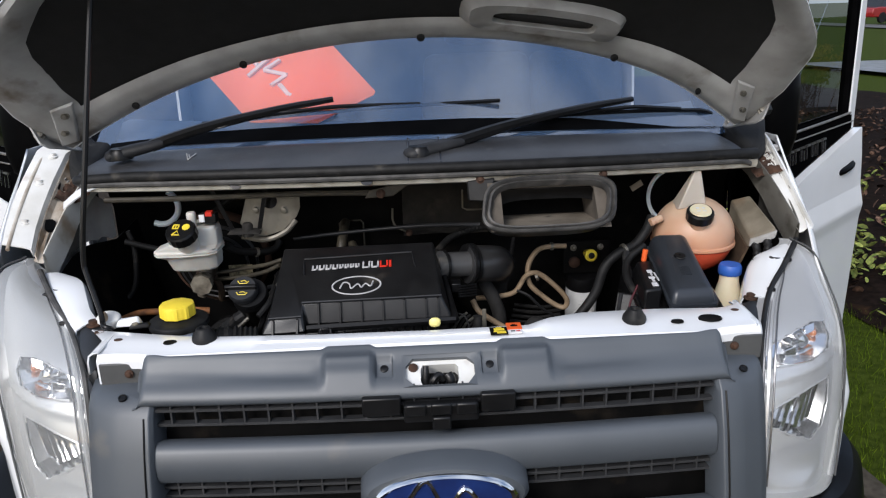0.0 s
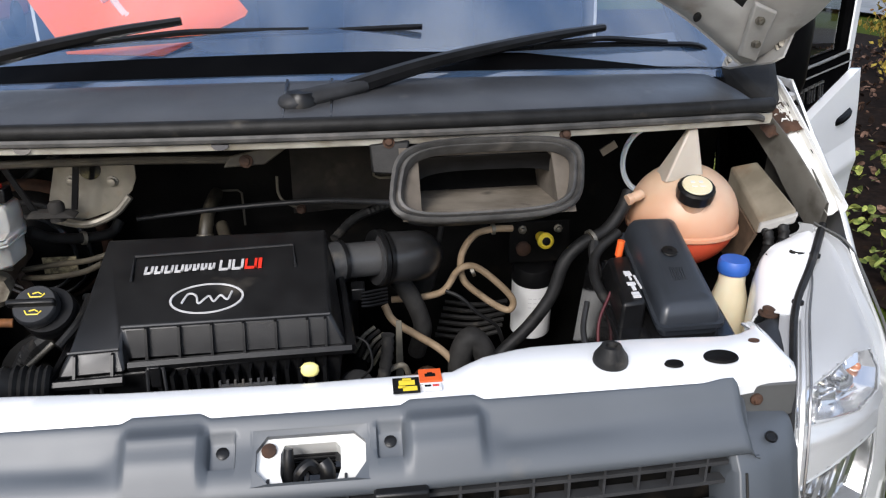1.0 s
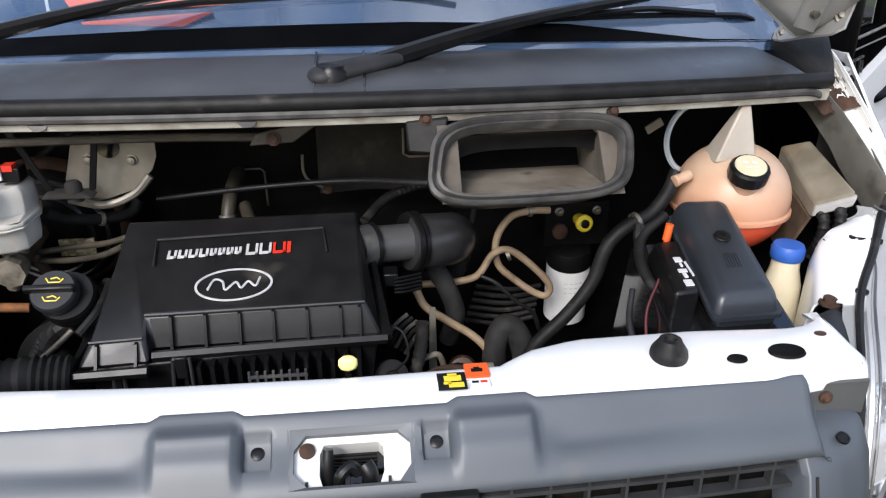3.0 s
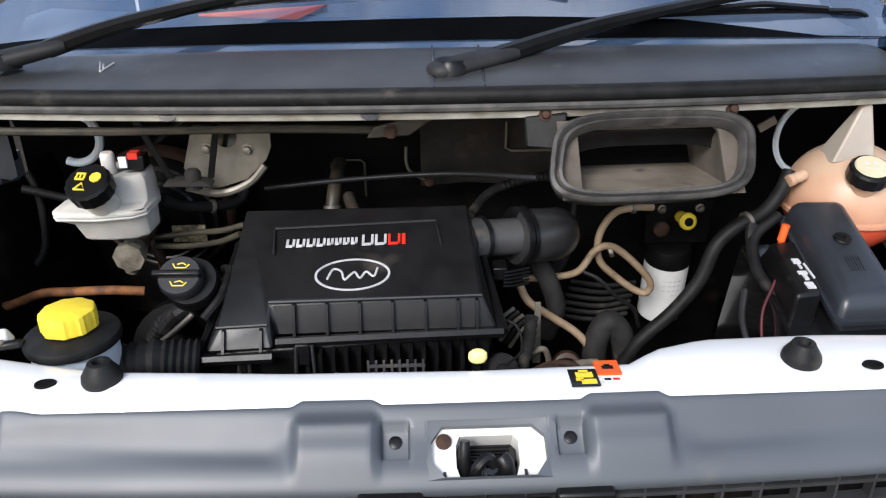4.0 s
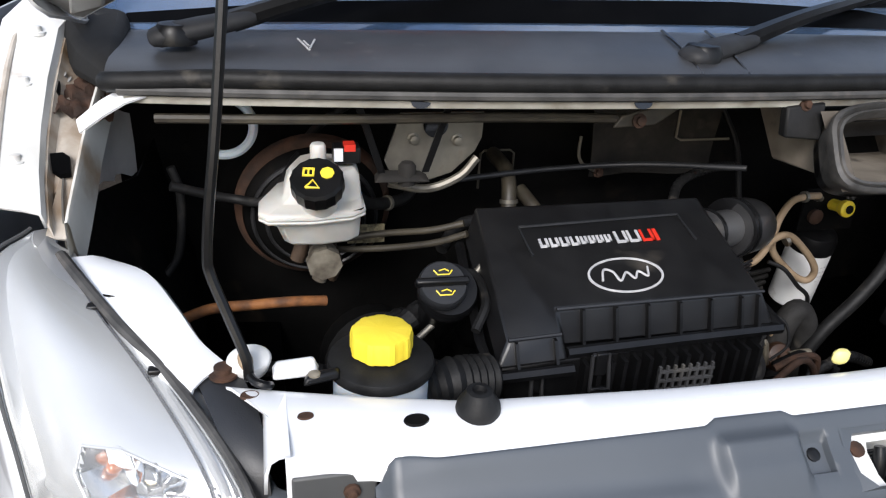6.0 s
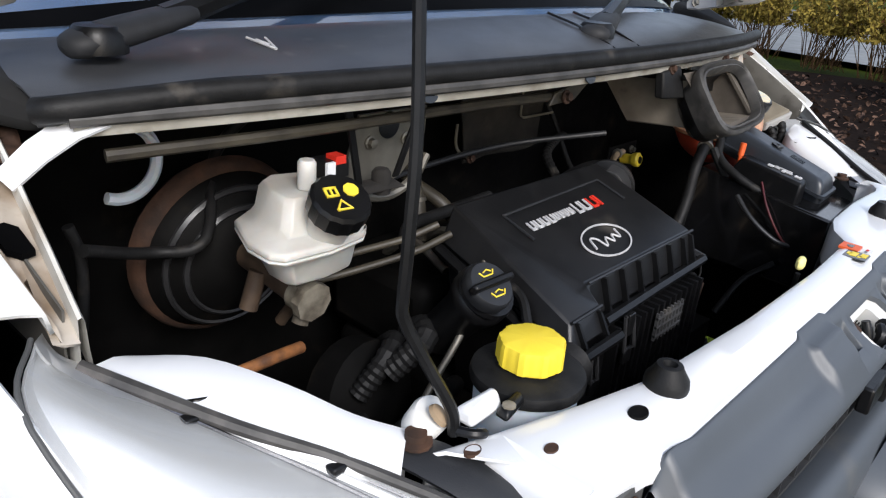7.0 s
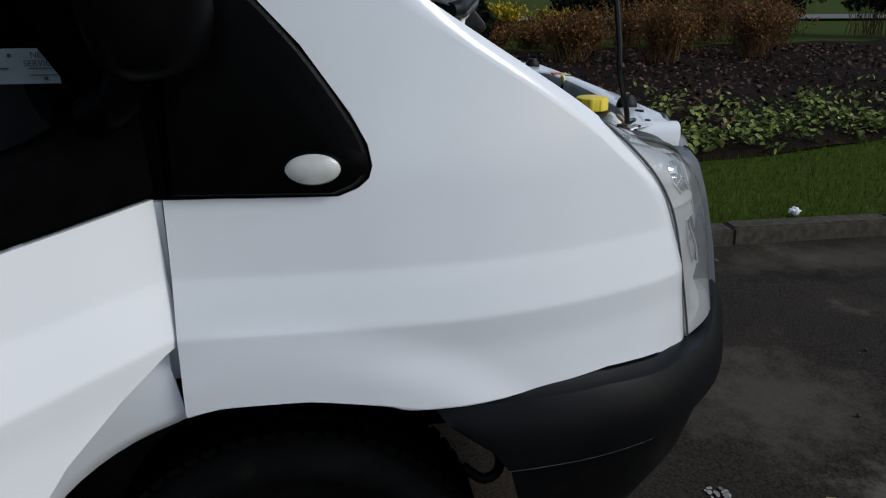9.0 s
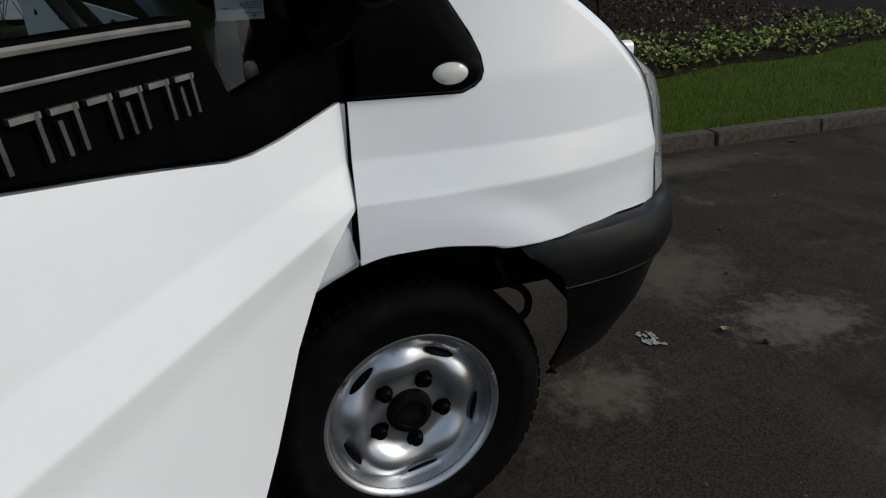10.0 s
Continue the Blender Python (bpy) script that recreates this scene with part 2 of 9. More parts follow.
M = dict(
    scuttle=material("sun_faded_plastic", (0.043, 0.0445, 0.048), (0.028, 0.029, 0.032), scale=11, rough=0.30, rough2=0.46, bump=0.16, bump_scale=700, dirt=(0.10, 0.098, 0.095), dirt_scale=26, dirt_amount=0.22, spec=0.75),
    # black plastic, lifted and blued for the sheen of the sky
    slate=material("sky_tinted_black_plastic", (0.026, 0.030, 0.037), (0.019, 0.022, 0.027), scale=14, rough=0.30, rough2=0.42, bump=0.06, bump_scale=600, spec=0.55),
    lid=material("grained_lid_plastic", (0.010, 0.010, 0.0105), (0.0055, 0.0055, 0.006), scale=26, rough=0.30, rough2=0.44, bump=0.14, bump_scale=800, dirt=(0.045, 0.040, 0.034), dirt_scale=13, dirt_amount=0.26, spec=0.5),
    # bumper grey taken down near black for the shade on its side
    bumper_grey=material("shaded_bumper_plastic", (0.0050, 0.0052, 0.0058), (0.0035, 0.0037, 0.0042), scale=7, rough=0.36, rough2=0.46, bump=0.06, bump_scale=900, dirt=(0.011, 0.010, 0.009), dirt_scale=6, dirt_amount=0.22, spec=0.10),
    # grubby primer, greyed further for the shade under the bonnet
    primer=material("grubby_shade_grey_primer", (0.38, 0.38, 0.37), (0.26, 0.255, 0.245), scale=12, rough=0.5, rough2=0.7, dirt=(0.10, 0.075, 0.05), dirt_scale=10, dirt_amount=0.4, bump=0.08),
    satin=material("satin_black_tube", (0.032, 0.032, 0.033), (0.020, 0.020, 0.021), scale=20, rough=0.24, rough2=0.36, dirt=(0.05, 0.046, 0.04), dirt_scale=20, dirt_amount=0.25, bump=0.05, bump_scale=300),
    soot=material("sooty_brown_metal", (0.016, 0.0135, 0.0105), (0.006, 0.005, 0.004), scale=30, rough=0.8, rough2=0.95, bump=0.3, bump_scale=120, dirt=(0.034, 0.028, 0.021), dirt_scale=25, dirt_amount=0.4),
    white=material("white_paint", (0.80, 0.81, 0.82), (0.76, 0.77, 0.78), scale=3, rough=0.22, rough2=0.27, coat=0.6),
    rail_paint=material("grimy_rail_paint", (0.50, 0.48, 0.42), (0.34, 0.32, 0.27), scale=22, rough=0.5, rough2=0.7, dirt=(0.15, 0.12, 0.075), dirt_scale=13, dirt_amount=0.55, bump=0.08),
    lattice=material("dusty_black_lattice", (0.036, 0.037, 0.039), (0.022, 0.0225, 0.024), scale=16, rough=0.5, rough2=0.7, dirt=(0.13, 0.115, 0.09), dirt_scale=9, dirt_amount=0.3, bump=0.1, bump_scale=400, spec=0.35),
    white_dirty=material("grubby_white_paint", (0.72, 0.72, 0.70), (0.60, 0.59, 0.55), scale=14, rough=0.4, rough2=0.6, dirt=(0.26, 0.17, 0.09), dirt_scale=11, dirt_amount=0.35, bump=0.05),
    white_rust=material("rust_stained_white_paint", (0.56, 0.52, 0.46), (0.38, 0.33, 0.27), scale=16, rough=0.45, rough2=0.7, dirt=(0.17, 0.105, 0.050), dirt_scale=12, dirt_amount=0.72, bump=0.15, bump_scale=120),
    grey=material("grey_grained_plastic", (0.064, 0.073, 0.084), (0.052, 0.060, 0.070), scale=5, rough=0.46, rough2=0.56, bump=0.02, bump_scale=500, dirt=(0.125, 0.114, 0.098), dirt_scale=6, dirt_amount=0.28, spec=0.8),
    black=material("black_plastic", (0.0075, 0.0075, 0.008), (0.004, 0.004, 0.0043), scale=30, rough=0.28, rough2=0.42, bump=0.10, bump_scale=700, dirt=(0.030, 0.027, 0.024), dirt_scale=16, dirt_amount=0.20, spec=0.3),
    cowl=material("faded_black_plastic", (0.021, 0.022, 0.0245), (0.013, 0.0138, 0.0155), scale=9, rough=0.36, rough2=0.55, bump=0.12, bump_scale=600, dirt=(0.06, 0.058, 0.055), dirt_scale=22, dirt_amount=0.2, spec=0.45),
    gloss=material("gloss_black", (0.008, 0.008, 0.009), (0.006, 0.006, 0.006), rough=0.1, rough2=0.16, coat=0.3),
    band_black=material("dull_black_band", (0.0028, 0.0028, 0.003), (0.0018, 0.0018, 0.002), rough=0.5, rough2=0.6, bump=0.03, bump_scale=900, spec=0.0),
    corner_black=material("satin_black_panel", (0.0022, 0.0022, 0.0024), (0.0014, 0.0014, 0.0016), rough=0.25, rough2=0.34, spec=0.04),
    speckled_plate=material("corroded_rating_plate", (0.34, 0.29, 0.17), (0.12, 0.095, 0.05), scale=160, rough=0.5, rough2=0.7, dirt=(0.03, 0.022, 0.014), dirt_scale=120, dirt_amount=0.5),
    crease_highlight=material("grey_crease_highlight", (0.17, 0.165, 0.155), (0.11, 0.106, 0.10), scale=20, rough=0.35, rough2=0.5),
    wiper_grey=material("matt_wiper_plastic", (0.024, 0.025, 0.028), (0.016, 0.0165, 0.018), scale=30, rough=0.55, rough2=0.68, bump=0.05, bump_scale=700, spec=0.35),
    rust_bar=material("orange_rust", (0.32, 0.125, 0.035), (0.10, 0.042, 0.018), scale=45, rough=0.6, rough2=0.85, bump=0.4, bump_scale=120, dirt=(0.05, 0.028, 0.018), dirt_scale=22, dirt_amount=0.35),
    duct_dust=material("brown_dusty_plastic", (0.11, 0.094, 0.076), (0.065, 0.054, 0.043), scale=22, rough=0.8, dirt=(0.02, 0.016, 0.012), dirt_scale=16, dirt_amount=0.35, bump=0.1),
    strip_grey=material("worn_rubber_strip", (0.15, 0.14, 0.125), (0.085, 0.08, 0.072), scale=25, rough=0.4, rough2=0.55),
    trim=material("satin_black_trim", (0.0025, 0.0025, 0.0027), (0.0015, 0.0015, 0.0017), rough=0.34, rough2=0.46, bump=0.03, bump_scale=900, spec=0.03),
    tyre=material("tyre_rubber", (0.0042, 0.0042, 0.0043), (0.0024, 0.0024, 0.0024), scale=30, rough=0.6, rough2=0.8, bump=0.15, bump_scale=300, dirt=(0.009, 0.0078, 0.0066), dirt_scale=14, dirt_amount=0.3, spec=0.05),
    dusty=material("dusty_rubber", (0.030, 0.029, 0.028), (0.016, 0.0155, 0.015), scale=40, rough=0.6, rough2=0.8, bump=0.25, bump_scale=260, dirt=(0.085, 0.076, 0.064), dirt_scale=28, dirt_amount=0.4, spec=0.25),
    neck=material("worn_plastic_neck", (0.075, 0.075, 0.076), (0.045, 0.045, 0.046), scale=18, rough=0.3, rough2=0.45, bump=0.08, bump_scale=300, dirt=(0.12, 0.11, 0.095), dirt_scale=20, dirt_amount=0.35),
    rust_tin=material("rusted_tin", (0.10, 0.066, 0.040), (0.045, 0.028, 0.018), scale=30, rough=0.6, rough2=0.85, bump=0.2, bump_scale=120, dirt=(0.22, 0.16, 0.10), dirt_scale=12, dirt_amount=0.3),
    box_tin=material("grimy_tin", (0.22, 0.195, 0.15), (0.13, 0.112, 0.082), scale=14, rough=0.55, rough2=0.75, bump=0.1, bump_scale=150, dirt=(0.13, 0.075, 0.038), dirt_scale=9, dirt_amount=0.5, spec=0.3),
    pale_ink=material("faded_print", (0.55, 0.55, 0.56), (0.48, 0.48, 0.49), rough=0.5),
    rubber=material("rubber", (0.013, 0.013, 0.0132), (0.006, 0.006, 0.0062), scale=40, rough=0.45, rough2=0.65, bump=0.18, bump_scale=350, dirt=(0.052, 0.047, 0.040), dirt_scale=24, dirt_amount=0.34, spec=0.25),
    seal=material("weathered_grey_rubber", (0.072, 0.069, 0.065), (0.030, 0.029, 0.028), scale=28, rough=0.42, rough2=0.65, bump=0.2, bump_scale=180, dirt=(0.11, 0.10, 0.09), dirt_scale=20, dirt_amount=0.38),
    # oily metal, with the deep shade of the bay put into its colour
    dark=material("oily_shade_black_metal", (0.0045, 0.0042, 0.004), (0.002, 0.002, 0.002), scale=18, rough=0.55, rough2=0.8, bump=0.2, bump_scale=120, dirt=(0.018, 0.014, 0.010), dirt_scale=14, dirt_amount=0.35, spec=0.12),
    steel=material("dull_steel", (0.25, 0.235, 0.20), (0.16, 0.148, 0.125), scale=22, rough=0.4, rough2=0.65, metal=0.8, bump=0.1, bump_scale=250, dirt=(0.16, 0.10, 0.05), dirt_scale=18, dirt_amount=0.35),
    cast=material("pale_cast_metal", (0.24, 0.215, 0.165), (0.09, 0.075, 0.055), scale=40, rough=0.5, rough2=0.7, bump=0.5, bump_scale=110, dirt=(0.045, 0.030, 0.018), dirt_scale=20, dirt_amount=0.50),
    olive=material("olive_coated_pipe", (0.055, 0.047, 0.032), (0.026, 0.022, 0.016), scale=30, rough=0.4, rough2=0.6, dirt=(0.10, 0.08, 0.05), dirt_scale=26, dirt_amount=0.3, bump=0.1),
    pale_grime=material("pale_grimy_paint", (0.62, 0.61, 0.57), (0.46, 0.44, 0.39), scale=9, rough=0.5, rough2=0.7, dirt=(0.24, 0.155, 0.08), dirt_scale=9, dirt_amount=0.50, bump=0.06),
    grime_shade_grey=material("dull_grime_shade_grey", (0.105, 0.10, 0.088), (0.065, 0.061, 0.053), scale=12, rough=0.55, rough2=0.75, dirt=(0.035, 0.03, 0.023), dirt_scale=16, dirt_amount=0.4, bump=0.06),
    plate_grey=material("dull_grey_plate", (0.075, 0.076, 0.075), (0.055, 0.056, 0.056), scale=14, rough=0.5, rough2=0.65, dirt=(0.12, 0.10, 0.08), dirt_scale=14, dirt_amount=0.3, bump=0.05),
    rust_wet=material("bright_rust", (0.085, 0.038, 0.015), (0.020, 0.010, 0.006), scale=30, rough=0.35, rough2=0.7, bump=0.4, bump_scale=120),
    rust=material("rusty_metal", (0.075, 0.036, 0.02), (0.028, 0.016, 0.011), scale=35, rough=0.75, rough2=0.95, metal=0.2, bump=0.4, bump_scale=160),
    alloy=material("painted_silver_steel", (0.52, 0.53, 0.55), (0.44, 0.45, 0.47), scale=8, rough=0.28, rough2=0.42, metal=0.9, dirt=(0.10, 0.09, 0.08), dirt_scale=14, dirt_amount=0.3, bump=0.05),
    chrome=material("chrome", (0.78, 0.79, 0.8), (0.7, 0.71, 0.72), rough=0.06, rough2=0.12, metal=1.0),
    mirror_bowl=material("reflector_coating", (0.86, 0.86, 0.86), (0.74, 0.75, 0.76), scale=30, rough=0.12, rough2=0.25, metal=1.0, bump=0.25, bump_scale=45),
    silver=material("silver_housing", (0.66, 0.67, 0.68), (0.58, 0.59, 0.60), scale=3, rough=0.3, rough2=0.3, metal=0.55),
    tank_web=cloudy_plastic("dull_clear_plastic", (0.46, 0.42, 0.37), (0.36, 0.32, 0.27)),
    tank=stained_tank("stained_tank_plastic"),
    # coolant colour pushed to red for sun through the plastic
    tank_low=cloudy_plastic("backlit_coolant_tank", (0.64, 0.105, 0.048), (0.56, 0.070, 0.030)),
    milky=cloudy_plastic("milky_plastic", (0.70, 0.685, 0.64), (0.44, 0.42, 0.38)),
    bluish=cloudy_plastic("bluish_white_plastic", (0.62, 0.68, 0.74), (0.50, 0.56, 0.63)),
    cream=cloudy_plastic("cream_plastic", (0.70, 0.64, 0.48), (0.58, 0.50, 0.34)),
    yellow=material("yellow_plastic", (0.86, 0.67, 0.05), (0.80, 0.60, 0.035), rough=0.4, bump=0.05),
    pale_yellow=material("pale_yellow_plastic", (0.85, 0.76, 0.28), (0.8, 0.7, 0.2), rough=0.4),
    blue=material("blue_plastic", (0.03, 0.115, 0.45), (0.025, 0.09, 0.36), rough=0.4),
    navy=material("navy_enamel", (0.012, 0.03, 0.13), (0.01, 0.02, 0.09), rough=0.15, coat=0.5),
    orange=material("orange_plastic", (0.75, 0.12, 0.02), (0.66, 0.09, 0.015), rough=0.4),
    orange_card=material("orange_printed_board", (0.95, 0.235, 0.03), (0.92, 0.21, 0.025), scale=3, rough=0.4),
    red=material("red_ink", (0.62, 0.03, 0.015), (0.55, 0.025, 0.012), rough=0.4),
    dark_chrome=material("darkened_chrome", (0.20, 0.20, 0.21), (0.13, 0.13, 0.14), rough=0.2, rough2=0.3, metal=0.95),
    steel_bright=material("brighter_plating", (0.30, 0.295, 0.28), (0.20, 0.195, 0.185), scale=30, rough=0.25, rough2=0.4, metal=0.9),
    wine=material("dark_red_insulation", (0.09, 0.008, 0.010), (0.05, 0.006, 0.012), rough=0.5),
    ink=material("pale_ink", (0.50, 0.50, 0.50), (0.36, 0.36, 0.37), scale=60, rough=0.4),
    label=material("white_label", (0.78, 0.78, 0.78), (0.7, 0.7, 0.7), rough=0.45),
    filter=material("white_enamel", (0.72, 0.73, 0.73), (0.63, 0.63, 0.62), scale=16, rough=0.35, dirt=(0.3, 0.26, 0.2), dirt_scale=20, dirt_amount=0.3),
    dull_ink=material("grey_ink", (0.2, 0.2, 0.21), (0.15, 0.15, 0.15), rough=0.5),
    beige_hose=material("beige_hose", (0.34, 0.25, 0.16), (0.24, 0.17, 0.10), scale=30, rough=0.6, dirt=(0.08, 0.06, 0.04), dirt_scale=18, dirt_amount=0.4),
    khaki=material("khaki_box_metal", (0.13, 0.117, 0.09), (0.085, 0.077, 0.058), scale=16, rough=0.6, dirt=(0.22, 0.20, 0.15), dirt_scale=14, dirt_amount=0.4, bump=0.1),
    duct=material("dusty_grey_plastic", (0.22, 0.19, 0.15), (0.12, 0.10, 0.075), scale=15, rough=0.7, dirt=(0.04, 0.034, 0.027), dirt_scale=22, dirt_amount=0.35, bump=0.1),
    # blue diffuse haze and a raised ior stand in for the reflected sky
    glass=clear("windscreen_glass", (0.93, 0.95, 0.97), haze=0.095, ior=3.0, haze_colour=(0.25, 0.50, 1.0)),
    tinted=clear("door_glass", (0.5, 0.55, 0.55), ior=1.5),
    lens=clear("clear_lamp_lens", (0.98, 0.98, 0.98), haze=0.05, rough=0.03),
    lens_hazy=clear("clouded_lamp_lens", (0.95, 0.95, 0.94), haze=0.13, rough=0.05, haze_colour=(0.82, 0.84, 0.85)),
    amber_bulb=material("amber_glass", (0.50, 0.17, 0.05), (0.40, 0.12, 0.03), rough=0.15, coat=0.5),
    amber=material("frosted_indicator_lens", (0.62, 0.61, 0.57), (0.5, 0.49, 0.45), scale=30, rough=0.25, coat=0.4),
    # grey trim, blued for the sky reflected over the dashboard
    dash=material("sky_blued_trim", (0.070, 0.095, 0.14), (0.050, 0.070, 0.105), scale=12, rough=0.6, bump=0.1, bump_scale=500),
    cloth=material("seat_cloth", (0.05, 0.055, 0.065), (0.035, 0.038, 0.045), scale=60, rough=0.9, bump=0.3, bump_scale=500),
    pad=material("black_bonnet_pad", (0.006, 0.006, 0.006), (0.004, 0.004, 0.004), scale=12, rough=0.8, bump=0.3, bump_scale=60, dirt=(0.03, 0.026, 0.022), dirt_scale=7, dirt_amount=0.25),
)


# ---- mesh tools ----
def part(name, bm, mat, parent=None, label="", bevel=0.0, smooth=40, solid=0.0, sub=0):
    """Links a bmesh as one mesh object under a thing or a part."""
    bmesh.ops.recalc_face_normals(bm, faces=bm.faces)
    me = bpy.data.meshes.new(name)
    bm.edges.index_update()
    bm_edges = [e.index for e in bm.edges if len(e.link_faces) < 2]
    bm.to_mesh(me)
    bm.free()
    me.materials.append(M[mat] if isinstance(mat, str) else mat)
    if smooth:
        me.polygons.foreach_set("use_smooth", [True] * len(me.polygons))
        me.set_sharp_from_angle(angle=radians(smooth))
    if solid:
        for e in bm_edges:
            me.edges[e].use_edge_sharp = True
    ob = new(name, me)
    ob.parent = parent
    if label:
        ob["label"] = label
    if solid:
        s = ob.modifiers.new("thickness", "SOLIDIFY")
        s.thickness, s.offset = solid, -1
    if bevel:
        v = ob.modifiers.new("edges", "BEVEL")
        v.width, v.segments, v.limit_method, v.angle_limit = bevel, 2, "ANGLE", radians(35)
    if sub:
        v = ob.modifiers.new("round", "SUBSURF")
        v.levels = v.render_levels = sub
    return ob


def root(name, label, category, group="", kind="", at=(0, 0, 0)):
    ob = tagged(new(name), label, category, group, kind)
    ob.location = at
    return ob


def smooth_path(pts, steps=6):
    """Points along a soft curve through pts."""
    p = [Vector(q) for q in pts]
    p = [2 * p[0] - p[1]] + p + [2 * p[-1] - p[-2]]
    out = []
    for a, b, c, d in zip(p, p[1:], p[2:], p[3:]):
        for i in range(steps):
            t = i / steps
            out.append(0.5 * (2 * b + (c - a) * t + (2 * a - 5 * b + 4 * c - d) * t * t + (3 * b - a - 3 * c + d) * t ** 3))
    return out + [p[-2]]


def tube(bm, pts, r, segs=10, soft=True, ridge=0.0):
    """A round hose or rod along pts; r may be one radius or one for each end; ridge gives a corrugated hose."""
    line = smooth_path(pts) if soft else [Vector(q) for q in pts]
    r0, r1 = r if isinstance(r, tuple) else (r, r)
    if ridge:
        fine = []
        for a, b in zip(line, line[1:]):
            k = max(1, int((b - a).length / 0.004))
            fine += [a.lerp(b, i / k) for i in range(k)]
        line = fine + [line[-1]]
    up, rings = Vector((0.13, 0.21, 0.97)), []
    for i, p in enumerate(line):
        d = (line[min(i + 1, len(line) - 1)] - line[max(i - 1, 0)]).normalized()
        if abs(d.dot(up)) > 0.97:
            up = Vector((0.97, 0.2, 0.1))
        x = d.cross(up).normalized()
        y = d.cross(x).normalized()
        up = -y if up.dot(-y) > 0 else y
        rr = r0 + (r1 - r0) * i / max(1, len(line) - 1)
        if ridge and i % 2:
            rr -= ridge
        rings.append([bm.verts.new(p + rr * (math.cos(a) * x + math.sin(a) * y)) for a in [2 * math.pi * k / segs for k in range(segs)]])
    for a, b in zip(rings, rings[1:]):
        for k in range(segs):
            bm.faces.new((a[k], a[(k + 1) % segs], b[(k + 1) % segs], b[k]))
    bm.faces.new(rings[0])
    bm.faces.new(rings[-1])
    return bm


def lathe(bm, prof, m=None, segs=28, close=True, wave=0.0, waves=0):
    """A turned body from (radius, height) rows, along the local z of m; wave gives a fluted rim."""
    m = m or Matrix()
    rings = []
    for r, z in prof:
        ring = []
        for k in range(segs):
            a = 2 * math.pi * k / segs
            rr = r * (1 + wave * (1 if math.cos(a * waves) > 0 else -1)) if waves else r
            ring.append(bm.verts.new(m @ Vector((rr * math.cos(a), rr * math.sin(a), z))))
        rings.append(ring)
    for a, b in zip(rings, rings[1:]):
        for k in range(segs):
            bm.faces.new((a[k], a[(k + 1) % segs], b[(k + 1) % segs], b[k]))
    if close:
        bm.faces.new(rings[0])
        bm.faces.new(rings[-1])
    return bm


def aim(at, way):
    """A matrix at a place whose z points along way."""
    return Matrix.Translation(at) @ Vector(way).to_track_quat("Z", "Y").to_matrix().to_4x4()


def box(bm, lo, hi, m=None):
    m = m or Matrix()
    v = [bm.verts.new(m @ Vector((x, y, z))) for x in (lo[0], hi[0]) for y in (lo[1], hi[1]) for z in (lo[2], hi[2])]
    for f in ((0, 1, 3, 2), (4, 6, 7, 5), (0, 4, 5, 1), (2, 3, 7, 6), (0, 2, 6, 4), (1, 5, 7, 3)):
        bm.faces.new([v[i] for i in f])
    return bm


def prism(bm, poly, d, m=None):
    """A flat outline in local x, y, pushed from z = 0 to z = d."""
    m = m or Matrix()
    a = [bm.verts.new(m @ Vector((x, y, 0))) for x, y in poly]
    b = [bm.verts.new(m @ Vector((x, y, d))) for x, y in poly]
    bm.faces.new(a)
    bm.faces.new(b)
    for i in range(len(a)):
        j = (i + 1) % len(a)
        bm.faces.new((a[i], a[j], b[j], b[i]))
    return bm


def sheet(bm, rows, closed=False):
    """A skin over rows of points."""
    vs = [[bm.verts.new(Vector(p)) for p in row] for row in rows]
    for a, b in zip(vs, vs[1:]):
        n = len(a)
        for k in range(n if closed else n - 1):
            bm.faces.new((a[k], a[(k + 1) % n], b[(k + 1) % n], b[k]))
    return vs


def hexa(bm, bottom, top):
    """A block from four bottom and four top corners."""
    a, b = [bm.verts.new(Vector(p)) for p in bottom], [bm.verts.new(Vector(p)) for p in top]
    bm.faces.new(a)
    bm.faces.new(b)
    for i in range(4):
        bm.faces.new((a[i], a[(i + 1) % 4], b[(i + 1) % 4], b[i]))
    return bm


def table(x, rows):
    """Looks y up in (x, y) rows, with straight lines between them."""
    return float(np.interp(x, [r[0] for r in rows], [r[1] for r in rows]))


B = bmesh.new

# ---- ground ----
def bed_line(y):
    """Where the grass ends and the planted bed begins."""
    return 2.83 - 0.205 * y + 0.06 * math.sin(y * 1.9)


def kerb_line(y):
    """How far the kerb bends towards the road from its straight line."""
    d = min(max(y, -6.0), 2.6) + 0.5
    return -0.036 - 0.02 * max(0.0, d) - 0.02 * max(0.0, d) ** 2


def road_material():
    """Old asphalt: fine grit, dusty worn areas, dark oil stains and pale specks."""
    m = material("worn_asphalt", (0.040, 0.033, 0.026), (0.014, 0.0115, 0.0095), scale=130, rough=0.9, rough2=1.0, bump=0.55, bump_scale=190, spec=0.04)
    n, l = m.node_tree.nodes, m.node_tree.links
    sock = n["Principled BSDF"].inputs["Base Color"]
    co = n.new("ShaderNodeTexCoord").outputs["Object"]

    def layer(scale, lo, hi, top, colour, distort=0.0):
        t, r, x = n.new("ShaderNodeTexNoise"), n.new("ShaderNodeMapRange"), n.new("ShaderNodeMix")
        t.inputs["Scale"].default_value, t.inputs["Detail"].default_value, t.inputs["Roughness"].default_value = scale, 10.0, 0.68
        t.inputs["Distortion"].default_value = distort
        r.inputs["From Min"].default_value, r.inputs["From Max"].default_value, r.inputs["To Max"].default_value = lo, hi, top
        x.data_type = "RGBA"
        l.new(co, t.inputs["Vector"])
        l.new(t.outputs["Fac"], r.inputs["Value"])
